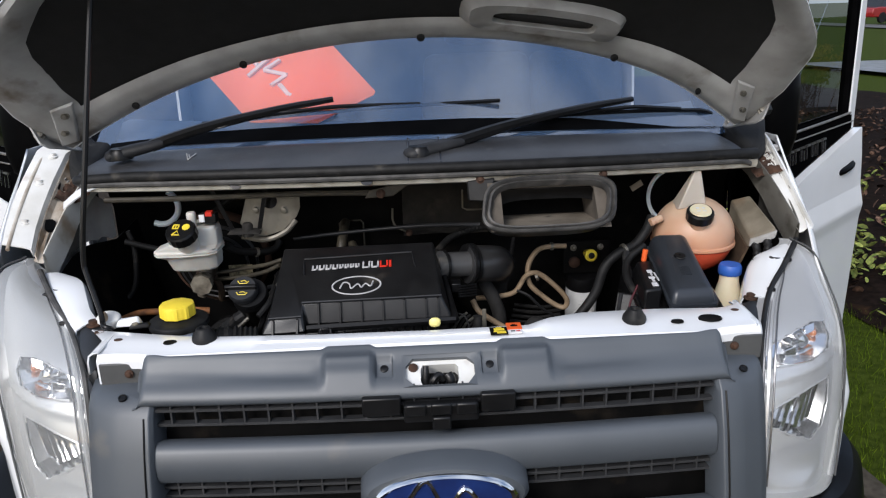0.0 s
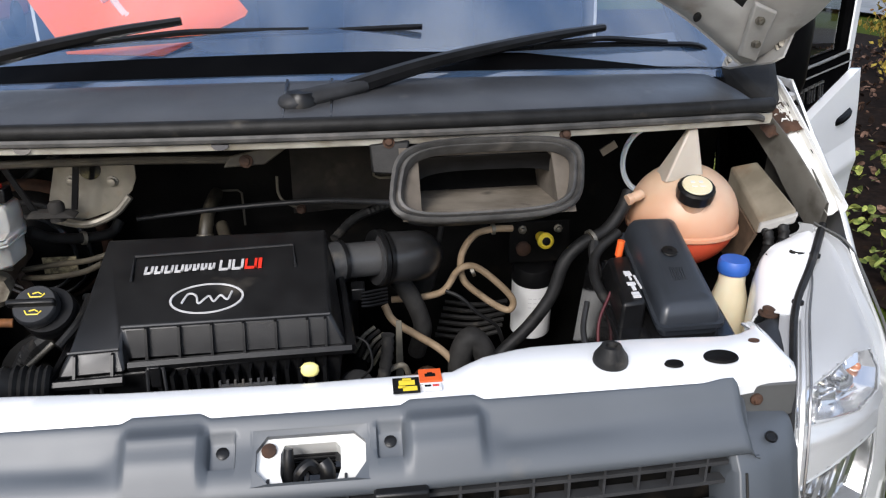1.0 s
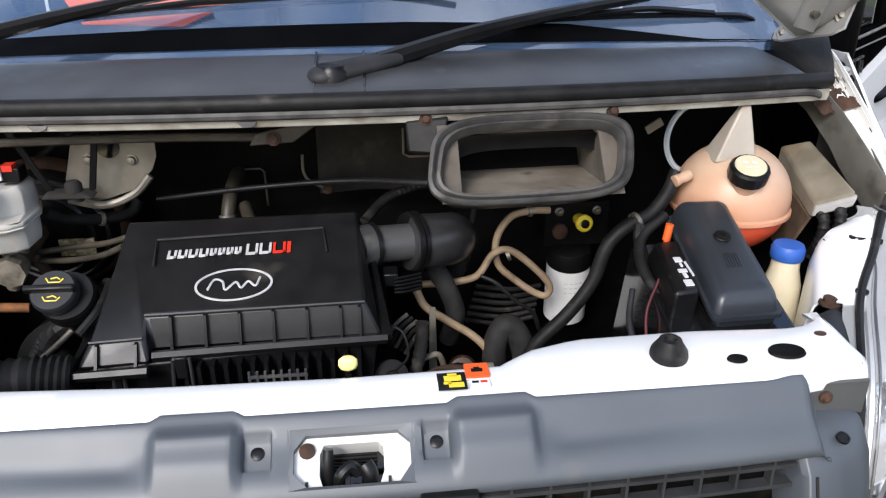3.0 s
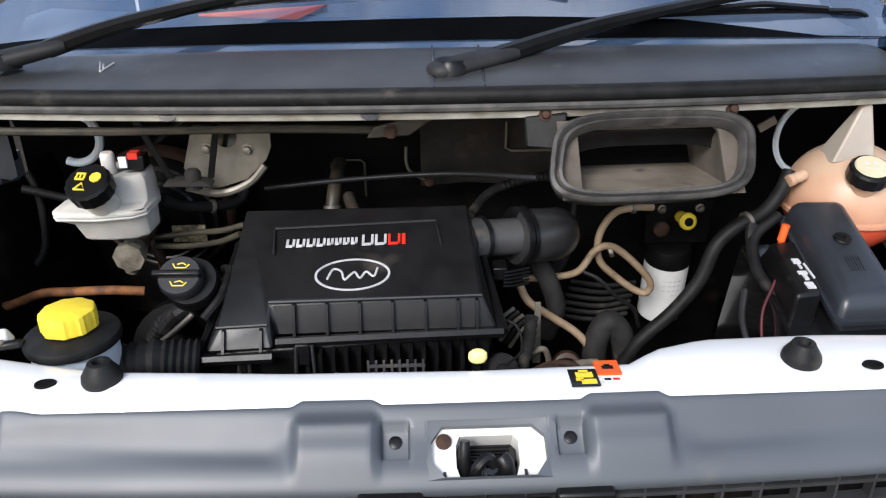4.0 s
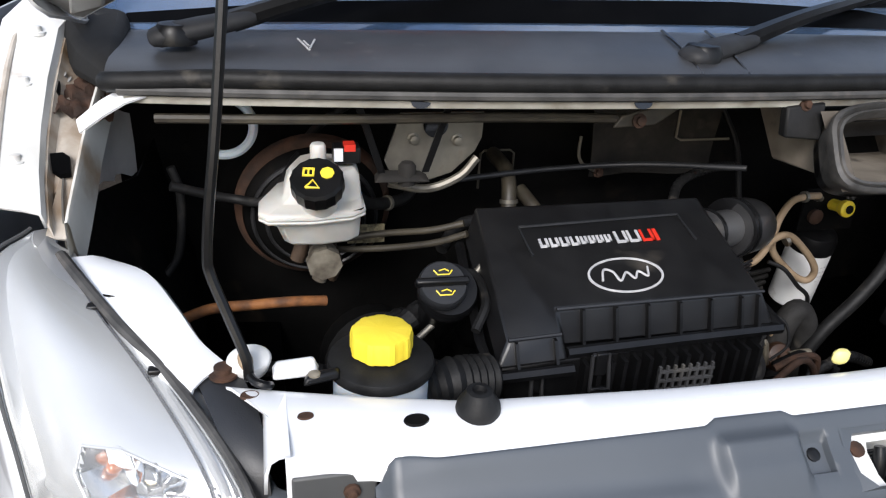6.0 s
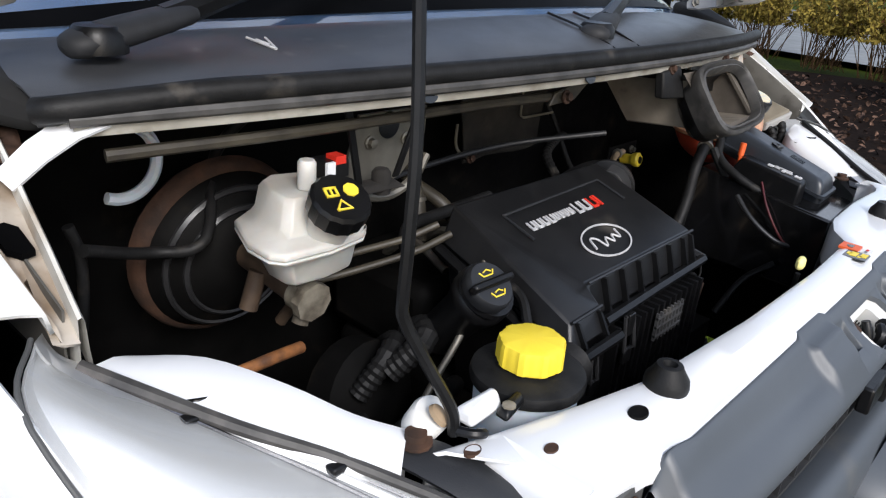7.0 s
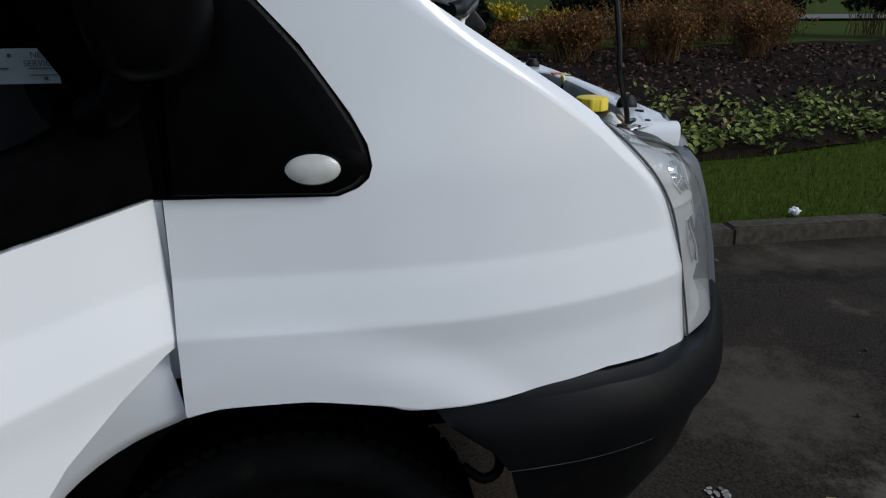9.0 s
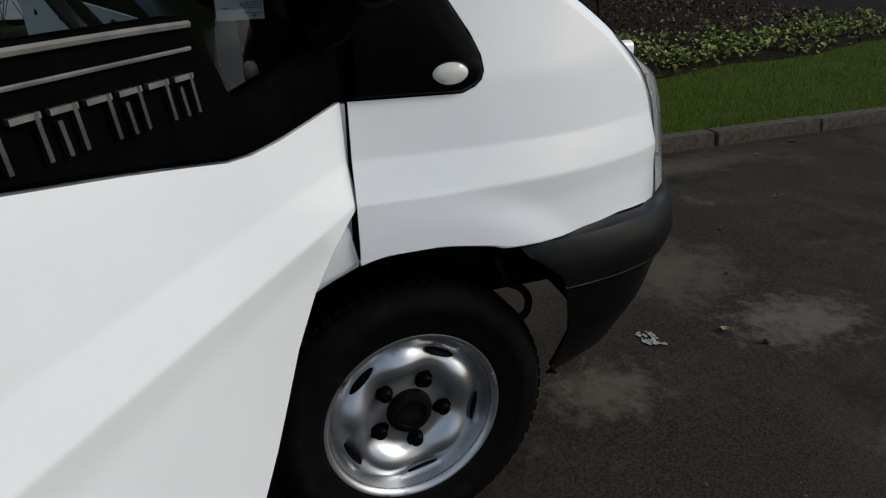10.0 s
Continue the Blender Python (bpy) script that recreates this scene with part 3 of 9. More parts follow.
        l.new(r.outputs["Result"], x.inputs[0])
        l.new(sock.links[0].from_socket, x.inputs[6])
        x.inputs[7].default_value = (*colour, 1)
        l.new(x.outputs[2], sock)

    layer(1.1, 0.46, 0.80, 0.45, (0.080, 0.064, 0.047), 0.2)
    layer(2.1, 0.60, 0.76, 0.55, (0.13, 0.108, 0.084), 0.25)
    layer(1.3, 0.52, 0.68, 0.85, (0.012, 0.0105, 0.009), 0.3)
    layer(48, 0.66, 0.72, 0.7, (0.17, 0.15, 0.12))

    def patch(x, y, rx, ry, colour, top, scale=11):
        """One worn pale area with a ragged rim."""
        off, size, t = n.new("ShaderNodeVectorMath"), n.new("ShaderNodeVectorMath"), n.new("ShaderNodeTexNoise")
        far, r, x_ = n.new("ShaderNodeMath"), n.new("ShaderNodeMapRange"), n.new("ShaderNodeMix")
        off.operation, size.operation = "MULTIPLY_ADD", "LENGTH"
        l.new(co, off.inputs[0])
        off.inputs[1].default_value, off.inputs[2].default_value = (1 / rx, 1 / ry, 0), (-x / rx, -y / ry, 0)
        l.new(off.outputs[0], size.inputs[0])
        t.inputs["Scale"].default_value, t.inputs["Detail"].default_value, t.inputs["Roughness"].default_value = scale, 8.0, 0.7
        l.new(co, t.inputs["Vector"])
        far.operation = "MULTIPLY_ADD"
        l.new(t.outputs["Fac"], far.inputs[0])
        far.inputs[1].default_value = 2.6
        l.new(size.outputs["Value"], far.inputs[2])
        r.inputs["From Min"].default_value, r.inputs["From Max"].default_value = 2.25, 1.55
        r.inputs["To Max"].default_value = top
        l.new(far.outputs[0], r.inputs["Value"])
        x_.data_type = "RGBA"
        l.new(r.outputs["Result"], x_.inputs[0])
        l.new(sock.links[0].from_socket, x_.inputs[6])
        x_.inputs[7].default_value = (*colour, 1)
        l.new(x_.outputs[2], sock)

    patch(-0.46, 0.45, 0.22, 0.34, (0.14, 0.124, 0.10), 0.55, 14)
    patch(-0.56, 1.36, 0.18, 0.24, (0.12, 0.105, 0.082), 0.6, 14)
    patch(0.10, 0.62, 0.42, 0.40, (0.095, 0.080, 0.062), 0.55, 6)
    patch(1.25, -0.35, 0.22, 0.8, (0.075, 0.062, 0.048), 0.5, 5)
    return m


M["asphalt"] = road_material()
M["kerbstone"] = material("kerb_concrete", (0.075, 0.064, 0.050), (0.042, 0.036, 0.028), scale=25, rough=0.9, bump=0.4, bump_scale=120, dirt=(0.030, 0.034, 0.016), dirt_scale=7, dirt_amount=0.45, spec=0.1)
M["turf"] = material("turf", (0.045, 0.062, 0.008), (0.026, 0.038, 0.005), scale=30, rough=0.95, bump=0.5, bump_scale=90, spec=0.03)
M["soil"] = material("leaf_strewn_soil", (0.015, 0.010, 0.008), (0.007, 0.005, 0.004), scale=24, rough=0.95, bump=0.7, bump_scale=60, dirt=(0.034, 0.019, 0.011), dirt_scale=12, dirt_amount=0.4, spec=0.03)

b = B()
edge = [-2500, -300, -60, -12, 1.60, 1.606, 4, 14, 60, 300, 2500]
rise = [-0.03, -0.03, -0.03, -0.03, -0.03, 0.064, 0.12, 0.16, 0.2, 0.3, 0.4]
ys = [-2500, -300, -60, -14, -9, -6] + [-5.5 + 0.5 * i for i in range(18)] + [4, 6, 8, 12, 18, 60, 300, 2500]
sheet(b, [[(x + (kerb_line(y) if 1.5 < x < 1.65 else 0.0), y, z) for x, z in zip(edge, rise)] for y in ys])
tagged(part("ground", b, "turf"), "wide grassy ground around the road", "ground", kind="structure")
b = B()
xs = np.linspace(-9, 1.574, 12)
sheet(b, [[(x + kerb_line(y) * (k == 11), y, 0.004 * math.sin(2.1 * x + y) - 0.004) for k, x in enumerate(xs)] for y in [-40, -20, -10] + [-6 + 0.4 * i for i in range(26)] + [6, 10, 20, 40]])
tagged(part("road", b, "asphalt"), "worn dark asphalt with pale patches", "road", kind="structure")
b = B()
yb = np.linspace(-12, 16, 50)
sheet(b, [[(bed_line(y) + d, y, 0.105 + h + 0.02 * math.sin(3 * y + 5 * d)) for d, h in ((0, 0.0), (0.15, 0.045), (0.6, 0.06), (1.5, 0.07), (3.0, 0.08), (4.6, 0.09), (7.0, 0.09))] for y in yb])
tagged(part("planting_bed", b, "soil"), "dark soil bed strewn with dead leaves", "flower bed", kind="structure")

# ---- van ----
van = root("van", "white panel van with its bonnet and both front doors open", "van")


WIDTH = [(1.30, 0.66), (1.40, 0.757), (1.412, 0.767), (1.463, 0.815), (1.49, 0.834), (1.547, 0.862), (1.636, 0.896), (1.694, 0.916), (1.805, 0.941), (1.942, 0.953), (2.1, 0.954), (2.3, 0.953), (5.6, 0.96)]


def fender_x(y, z):
    """Half width of the front wing, with two creases and a flare over the wheel."""
    w = sum(table(y + d * 0.012, WIDTH) for d in range(-4, 5)) / 9
    flare = max(0.0, min(1.0, (0.545 - math.hypot(y - 2.105, z - 0.325)) / 0.08))
    return w + 0.012 * flare * flare * (3 - 2 * flare) + table(z, [(0.40, -0.010), (0.70, -0.006), (0.80, -0.004), (0.843, 0.002), (0.851, 0.003), (0.928, -0.013), (0.932, -0.0136), (1.05, -0.022), (1.15, -0.034), (1.30, -0.050)])


TOP_LINE = [(1.412, 0.70), (1.43, 0.768), (1.450, 0.84), (1.468, 0.89), (1.482, 0.93), (1.498, 0.966), (1.517, 0.997), (1.542, 1.026), (1.577, 1.058), (1.628, 1.104), (1.694, 1.150), (1.805, 1.219), (1.942, 1.306), (2.121, 1.304)]
LOW_LINE = [(1.412, 0.692), (1.50, 0.714), (1.60, 0.722), (1.76, 0.715), (1.905, 0.720), (1.957, 0.733), (2.058, 0.749), (2.172, 0.749), (2.2225, 0.739)]
BACK_LINE = [(2.121, 1.302), (2.044, 1.218), (1.986, 1.134), (1.966, 1.095), (1.961, 1.068), (1.966, 1.052), (1.980, 1.040), (2.006, 1.030), (2.2225, 1.034)]


def nearest(p, line):
    """The nearest point of a chain of points, and how far it is."""
    best = (9.0, p)
    for a, c in zip(line, line[1:]):
        ax, ay, dx, dy = a[0], a[1], c[0] - a[0], c[1] - a[1]
        t = max(0.0, min(1.0, ((p[0] - ax) * dx + (p[1] - ay) * dy) / (dx * dx + dy * dy + 1e-12)))
        q = (ax + t * dx, ay + t * dy)
        d = math.hypot(q[0] - p[0], q[1] - p[1])
        if d < best[0]:
            best = (d, q)
    return best


def inside(p, poly):
    odd = False
    for (x0, y0), (x1, y1) in zip(poly, poly[1:] + poly[:1]):
        if (y0 > p[1]) != (y1 > p[1]) and p[0] < x0 + (p[1] - y0) * (x1 - x0) / (y1 - y0):
            odd = not odd
    return odd


def trimmed(bm, poly, xs, ys, place):
    """A net of lines cut into an outline; place(x, y) gives the point in space."""
    bm.faces.new([bm.verts.new((x, y, 0)) for x, y in poly])
    for axis, cuts in ((0, xs), (1, ys)):
        for c in cuts[1:-1]:
            no = (1, 0, 0) if axis == 0 else (0, 1, 0)
            bmesh.ops.bisect_plane(bm, geom=bm.verts[:] + bm.edges[:] + bm.faces[:], dist=1e-5, plane_co=tuple(c * k for k in no), plane_no=no)
    bmesh.ops.remove_doubles(bm, verts=bm.verts, dist=0.0012)
    for v in bm.verts:
        v.co = place(v.co.x, v.co.y)


def smooth_flat(line):
    """A soft curve through points of the side view."""
    return [(p.x, p.y) for p in smooth_path([(y, z, 0) for y, z in line])]


def wing(side):
    """Front wing skin with its creases and rolled bonnet edge."""
    b = B()
    edge = smooth_flat(TOP_LINE[:-1])
    rolls = []
    for k, (y, z) in enumerate(edge):
        (y0, z0), (y1, z1) = edge[max(k - 1, 0)], edge[min(k + 1, len(edge) - 1)]
        g = math.hypot(y1 - y0, z1 - z0)
        rolls.append(((y, z), ((z1 - z0) / g, (y0 - y1) / g)))
    ROLL = 0.022
    inner = [(y + n[0] * ROLL, z + n[1] * ROLL) for (y, z), n in rolls]
    poly = LOW_LINE[1:] + BACK_LINE[::-1] + [(1.962, 1.3045), edge[-1]] + inner[::-1]
    trimmed(b, poly, list(np.linspace(1.40, 2.225, 56)), list(np.linspace(0.688, 0.838, 12)) + [0.845, 0.849, 0.853, 0.857, 0.87, 0.885, 0.90, 0.915, 0.924, 0.928, 0.932, 0.936, 0.942] + list(np.linspace(0.952, 1.312, 28)), lambda y, z: (side * fender_x(y, z), y, z))
    sheet(b, [[(side * (fender_x(y + n[0] * d, z + n[1] * d) - 0.013 * min(1.0, (1.945 - y) / 0.12) * (1 - d / ROLL) ** 2), y + n[0] * d, z + n[1] * d) for d in (0.0, 0.002, 0.005, 0.009, 0.014, 0.018, ROLL)] for (y, z), n in rolls])
    bmesh.ops.remove_doubles(b, verts=b.verts, dist=0.0008)
    return part("front_wing", b, "white", van, "glossy white front wing with a stepped crease", solid=0.004, smooth=28)


for side in (-1, 1):
    wing(side)
    # wing rolled edge round the wheel
    b = B()
    tube(b, [(side * (fender_x(y, z) - 0.007), y, z + 0.001) for y, z in smooth_flat(LOW_LINE[3:])], 0.006, 8, soft=False)
    part("arch_lip", b, "white", van)
    # black corner panel with side lamp
    b = B()
    poly = [(2.214, 1.036), (2.008, 1.031), (1.982, 1.041), (1.968, 1.053), (1.963, 1.068), (1.968, 1.095), (1.988, 1.134), (2.046, 1.218), (2.123, 1.303), (2.24, 1.42), (2.30, 1.42), (2.24, 1.30), (2.216, 1.2)]
    poly = poly[:1] + [(p.x, p.y) for p in smooth_path([(*q, 0) for q in poly[1:10]], 4)] + poly[10:]
    ring_out = [(side * (fender_x(y, z) - 0.004), y, z) for y, z in poly]
    cy, cz = 2.10, 1.13
    ring_mid = [(side * (fender_x(y, z) + 0.010), y + (cy - y) * 0.07, z + (cz - z) * 0.07) for y, z in poly]
    ring_in = [(side * (fender_x(y, z) + 0.016), y + (cy - y) * 0.25, z + (cz - z) * 0.25) for y, z in poly]
    vs = sheet(b, [ring_out, ring_mid, ring_in], closed=True)
    b.faces.new(vs[-1])
    quarter = part("corner_panel", b, "corner_black", van, "satin black corner panel below the pillar")
    b = B()
    m = Matrix.Translation((side * (fender_x(2.036, 1.07) + 0.012), 2.036, 1.070)) @ Matrix.Rotation(side * radians(90), 4, "Y") @ Matrix.Diagonal((0.58, 1.0, 1.0, 1.0))
    lathe(b, [(0.036, -0.004), (0.036, 0.004), (0.031, 0.009), (0.016, 0.012), (0.001, 0.0125)], m, 28)
    lamp = part("side_lamp", b, "amber", quarter, "frosted clear oval side lamp")
    b = B()
    lathe(b, [(0.039, -0.005), (0.039, 0.004), (0.0345, 0.006), (0.0345, -0.005)], m, 28, close=False)
    part("lamp_rim", b, "trim", quarter)

# slam panel across the front, with holes as recessed cups
def slam_back(x):
    return table(x, [(-0.64, 1.50), (-0.56, 1.475), (-0.48, 1.452), (-0.40, 1.432), (-0.2, 1.416), (0.0, 1.411), (0.165, 1.416), (0.20, 1.443), (0.26, 1.462), (0.40, 1.468), (0.53, 1.463), (0.60, 1.50)])


def slam_z(x):
    return 1.043 + 0.004 * math.cos(x * 3)


b = B()
rows = []
for x in np.linspace(-0.625, 0.60, 60):
    f0 = table(abs(x), [(0, 1.359), (0.465, 1.359), (0.50, 1.372), (0.54, 1.378), (0.63, 1.380)])
    k = slam_back(x)
    zt = slam_z(x)
    drop = 0.085 if abs(x) > 0.553 else 0.026
    row = [(x, f0 - 0.002, zt - drop), (x, f0 - 0.003, zt - 0.012), (x, f0 + 0.006, zt - 0.002), (x, f0 + 0.03, zt), (x, (f0 + k) / 2, zt + 0.003), (x, k - 0.012, zt + 0.004), (x, k - 0.003, zt), (x, k, zt - 0.01), (x, k + 0.002, zt - 0.055)]
    rows.append([(max(-0.572 - max(0.0, py - 1.42) * 0.7, min(0.566, px)), py, pz) for px, py, pz in row])
sheet(b, rows)
slam = part("slam_panel", b, "white", van, "glossy white panel across the front of the bay", solid=0.003)
for sx in (-1, 1):
    for x, y, r in ((0.552, 1.43, 0.006), (0.456, 1.407, 0.0095), (0.60, 1.47, 0.007)) if sx < 0 else ((0.425, 1.398, 0.009), (0.487, 1.408, 0.017), (0.545, 1.44, 0.006)):
        b = B()
        lathe(b, [(r * 1.12, -0.001), (r * 1.02, 0.0016), (r * 0.95, 0.0012), (r * 0.9, 0.0008), (0.0004, 0.0007)], Matrix.Translation((sx * x, y, slam_z(x) + 0.003)) @ Matrix.Diagonal((1.15, 0.8, 1, 1)), 20)
        part("panel_hole", b, "rust" if r < 0.0085 else "dark", slam, "open hole with a worn rim")
    b = B()
    lathe(b, [(0.0205, 1.046), (0.021, 1.050), (0.020, 1.056), (0.0135, 1.066), (0.012, 1.0695), (0.007, 1.070), (0.0055, 1.065), (0.001, 1.064)], Matrix.Translation((-0.398 if sx < 0 else 0.352, 1.411, 0)), 24)
    part("rubber_buffer", b, "rubber", slam, "round black rubber bonnet buffer")
# warning stickers
STICKERS = ((0.094, 0.124, 1.371, 1.400, "gloss"), (0.1245, 0.150, 1.3885, 1.4135, "orange"), (0.128, 0.148, 1.373, 1.3865, "label"))
for x0, x1, y0, y1, mt in STICKERS:
    b = B()
    lift = 0.0022 if mt == "orange" else 0.0010
    box(b, (x0, y0, 1.0488), (x1, y1, 1.0500 + lift))
    st = part("sticker", b, mt, slam, {"gloss": "black and yellow warning sticker", "orange": "orange warning sticker", "label": "small white sticker"}[mt], smooth=0)
    marks = {"gloss": ((0.110, 1.395, 0.005, "yellow"), (0.110, 1.389, 0.009, "yellow"), (0.113, 1.377, 0.008, "yellow"), (0.104, 1.381, 0.004, "yellow")), "orange": ((0.137, 1.404, 0.003, "gloss"), (0.137, 1.400, 0.006, "gloss")), "label": ((0.133, 1.380, 0.0035, "gloss"), (0.142, 1.380, 0.0035, "red"))}[mt]
    for mx, my, r, mm in marks:
        b = B()
        box(b, (mx - r, my - r * 0.5, 1.0500 + lift), (mx + r, my + r * 0.5, 1.0505 + lift))
        part("sticker_mark", b, mm, st, smooth=0)
# yellow dipstick loop
b = B()
lathe(b, [(0.0045, 1.046), (0.0085, 1.048), (0.0105, 1.052), (0.0100, 1.059), (0.006, 1.0625), (0.001, 1.063)], Matrix.Translation((0.001, 1.425, 0)) @ Matrix.Diagonal((1.0, 0.55, 1, 1)), 14)
dipstick = part("dipstick_handle", b, "pale_yellow", van, "pale yellow dipstick handle")
b = B()
tube(b, [(0.001, 1.425, 1.040), (0.001, 1.430, 0.98), (-0.004, 1.46, 0.86)], 0.0035, 8)
part("dipstick_tube", b, "dark", dipstick)


def smooth_strip(rows):
    """Rows of x, y, z and half width, with two more between each pair."""
    pts = smooth_path([r[:3] for r in rows], 3)
    return [(*p, table(i / (len(pts) - 1), [(j / (len(rows) - 1), r[3]) for j, r in enumerate(rows)])) for i, p in enumerate(pts)]


# side panels between lamps and bay: outer and inner edges
SUPPORT = {-1: ([(0.655, 1.492, 1.040), (0.695, 1.532, 1.052), (0.738, 1.594, 1.066), (0.772, 1.642, 1.078), (0.800, 1.690, 1.087)],
                [(0.618, 1.522, 1.046), (0.644, 1.556, 1.055), (0.668, 1.604, 1.068), (0.702, 1.668, 1.077), (0.752, 1.704, 1.080)]),
           1: ([(0.648, 1.512, 1.034), (0.676, 1.550, 1.050), (0.722, 1.617, 1.068), (0.752, 1.657, 1.077), (0.784, 1.696, 1.084)],
               [(0.612, 1.556, 1.018), (0.640, 1.610, 1.036), (0.666, 1.655, 1.054), (0.690, 1.680, 1.062), (0.724, 1.697, 1.066)])}
for sx in (-1, 1):
    b = B()
    outer, inner = SUPPORT[sx]
    rows = []
    for (ox, oy, oz), (ix, iy, iz) in zip(smooth_path(outer, 4), smooth_path(inner, 4)):
        mid = lambda k, up=0.0: (sx * (ox + (ix - ox) * k), oy + (iy - oy) * k, oz + (iz - oz) * k + up)
        rows.append([(sx * ox, oy, oz - 0.05), mid(0.0, -0.008), mid(0.08, 0.0), mid(0.35, 0.004), mid(0.7, 0.005), mid(0.93, 0.002), mid(1.0, -0.005), (sx * (ix - 0.004), iy + 0.003, iz - 0.03), (sx * (ix - 0.006), iy + 0.006, iz - 0.16)])
    sheet(b, rows)
    part("lamp_support_panel", b, "white", van, "white painted panel behind the headlamp", solid=0.003)
    for q in ((0.683, 1.661, 1.0615, 0.6), (0.716, 1.645, 1.0715, 1.0)) if sx > 0 else ((0.722, 1.690, 1.0705, 0.6), (0.735, 1.632, 1.0735, 1.0)):
        b = B()
        lathe(b, [(0.011, 0.0), (0.010, 0.002), (0.001, 0.0021)], Matrix.Translation((sx * q[0], q[1], q[2])) @ Matrix.Diagonal((1.2 * q[3], 1.0 * q[3], 1, 1)), 16)
        part("panel_hole", b, "gloss", van, "open hole in the white panel")
    if sx > 0:
        b = B()
        sheet(b, [[(0.562, y, z), (0.570 + k, y, z - 0.001), (0.577 + k, y, z - 0.006), (0.580 + k, y, z - 0.018), (0.581 + k, y + 0.002, 0.93)] for y, z, k in ((1.381, 1.040, -0.010), (1.386, 1.042, -0.006), (1.40, 1.043, -0.001), (1.43, 1.043, 0.0), (1.47, 1.042, 0.004), (1.505, 1.036, 0.010))])
        part("slam_corner", b, "white", van, "white corner turned down beside the headlamp", solid=0.003)
    if sx < 0:
        b = B()
        sheet(b, [[(-0.568, y, 1.0465), (-0.578, y, 1.0455), (-0.586, y, 1.040), (-0.5895, y, 1.028), (-0.591, y + 0.002, 1.005)] for y in (1.381, 1.386, 1.40, 1.43, 1.465)])
        part("slam_corner", b, "white", van, "white corner turned down beside the headlamp", solid=0.003)
    # dark wedge at the lamp's inner end, with a rusty bolt
    b = B()
    k = 0.020 if sx > 0 else 0.0
    fall = 0.018 if sx > 0 else 0.0
    rows = []
    for x, y, z, w in smooth_strip(((0.634, 1.528, 1.044, 0.020), (0.627, 1.504, 1.044, 0.024), (0.616, 1.468, 1.038, 0.023), (0.607, 1.432, 1.026, 0.019), (0.602, 1.408, 1.004, 0.016), (0.599, 1.396, 0.965, 0.015), (0.598, 1.392, 0.90, 0.014))):
        rows.append([(sx * (x - k + w * c), y + 0.35 * w * c, z - fall - 0.004 * c * c) for c in (-1.0, -0.8, 0.0, 0.8, 1.0)])
    sheet(b, rows)
    part("lamp_bracket", b, "cowl", van, "dark grey curved bracket at the inner end of the headlamp", solid=0.005, smooth=60)
    b = B()
    lathe(b, [(0.014, 0), (0.014, 0.003), (0.009, 0.004), (0.009, 0.010), (0.001, 0.011)], Matrix.Translation((sx * 0.624, 1.508 if sx < 0 else 1.545, 1.044 if sx < 0 else 1.024)), 12)
    part("bracket_bolt", b, "rust", van, "rusty hexagon bolt")

# inner wing: rolled ledge along the bonnet line, stained gutter, pale upright plate
LEDGE = [(1.70, 1.155, 0.890), (1.75, 1.187, 0.898), (1.805, 1.221, 0.902), (1.87, 1.262, 0.902), (1.942, 1.308, 0.897), (2.02, 1.325, 0.885)]
PLATE = [(1.700, 1.128, 1.068, 0.786), (1.715, 1.138, 1.072, 0.785), (1.76, 1.166, 1.10, 0.781), (1.80, 1.190, 1.125, 0.778), (1.83, 1.207, 1.15, 0.775), (1.90, 1.240, 1.19, 0.768), (2.00, 1.275, 1.22, 0.760)]
for sx in (-1, 1):
    b = B()
    rows = []
    for y, z, x in LEDGE:
        k = 0.032 if sx < 0 else 0.0
        rows.append([(sx * (x - 0.018), y, z - 0.006), (sx * (x - 0.026), y, z - 0.004), (sx * (x - 0.038 - k * 0.8), y, z - 0.005 - k * 0.2), (sx * (x - 0.048 - k), y, z - 0.010 - k * 0.2), (sx * (x - 0.052 - k), y, z - 0.026 - k * 0.2)])
    sheet(b, rows)
    part("inner_wing_ledge", b, "white_dirty", van, "grubby white ledge of the inner wing", solid=0.003)
    b = B()
    rows = []
    for (y, z, x), k in zip(LEDGE, (0.0, 0.2, 0.4, 0.6, 0.8, 1.0)):
        zt, xt = table(y, [(q[0], q[1]) for q in PLATE]), table(y, [(q[0], q[3]) for q in PLATE])
        k = 0.032 if sx < 0 else 0.0
        rows.append([(sx * (x - 0.0515 - k), y, z - 0.024 - k * 0.2), (sx * (x - 0.058 - k), y, z - 0.032 - k * 0.5), (sx * (xt + 0.034 - k * 0.4), y, zt - 0.006 - k * 0.3), (sx * (xt + 0.014), y, zt - 0.020), (sx * (xt + 0.004), y, zt - 0.022)])
    sheet(b, rows)
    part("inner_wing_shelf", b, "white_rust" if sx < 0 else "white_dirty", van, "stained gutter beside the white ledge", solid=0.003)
    b = B()
    sheet(b, [[(sx * (x + 0.003), y, zt - 0.001), (sx * x, y, zt), (sx * (x - 0.002), y, zt - 0.004), (sx * (x - 0.004), y + 0.002, (zt + zb) / 2), (sx * (x - 0.007), y + 0.003, zb)] for y, zt, zb, x in PLATE])
    sheet(b, [[(sx * (x + 0.003), y, zt - 0.001), (sx * (x + 0.004), y, (zt + zb) / 2), (sx * (x + 0.003), y + 0.003, zb)] for y, zt, zb, x in PLATE])
    # the right plate gets a darker grey, as if in shade
    part("inner_wing_side", b, "pale_grime" if sx < 0 else "grime_shade_grey", van, "grubby pale upright plate of the inner wing, coloured as shaded on the right")
    b = B()
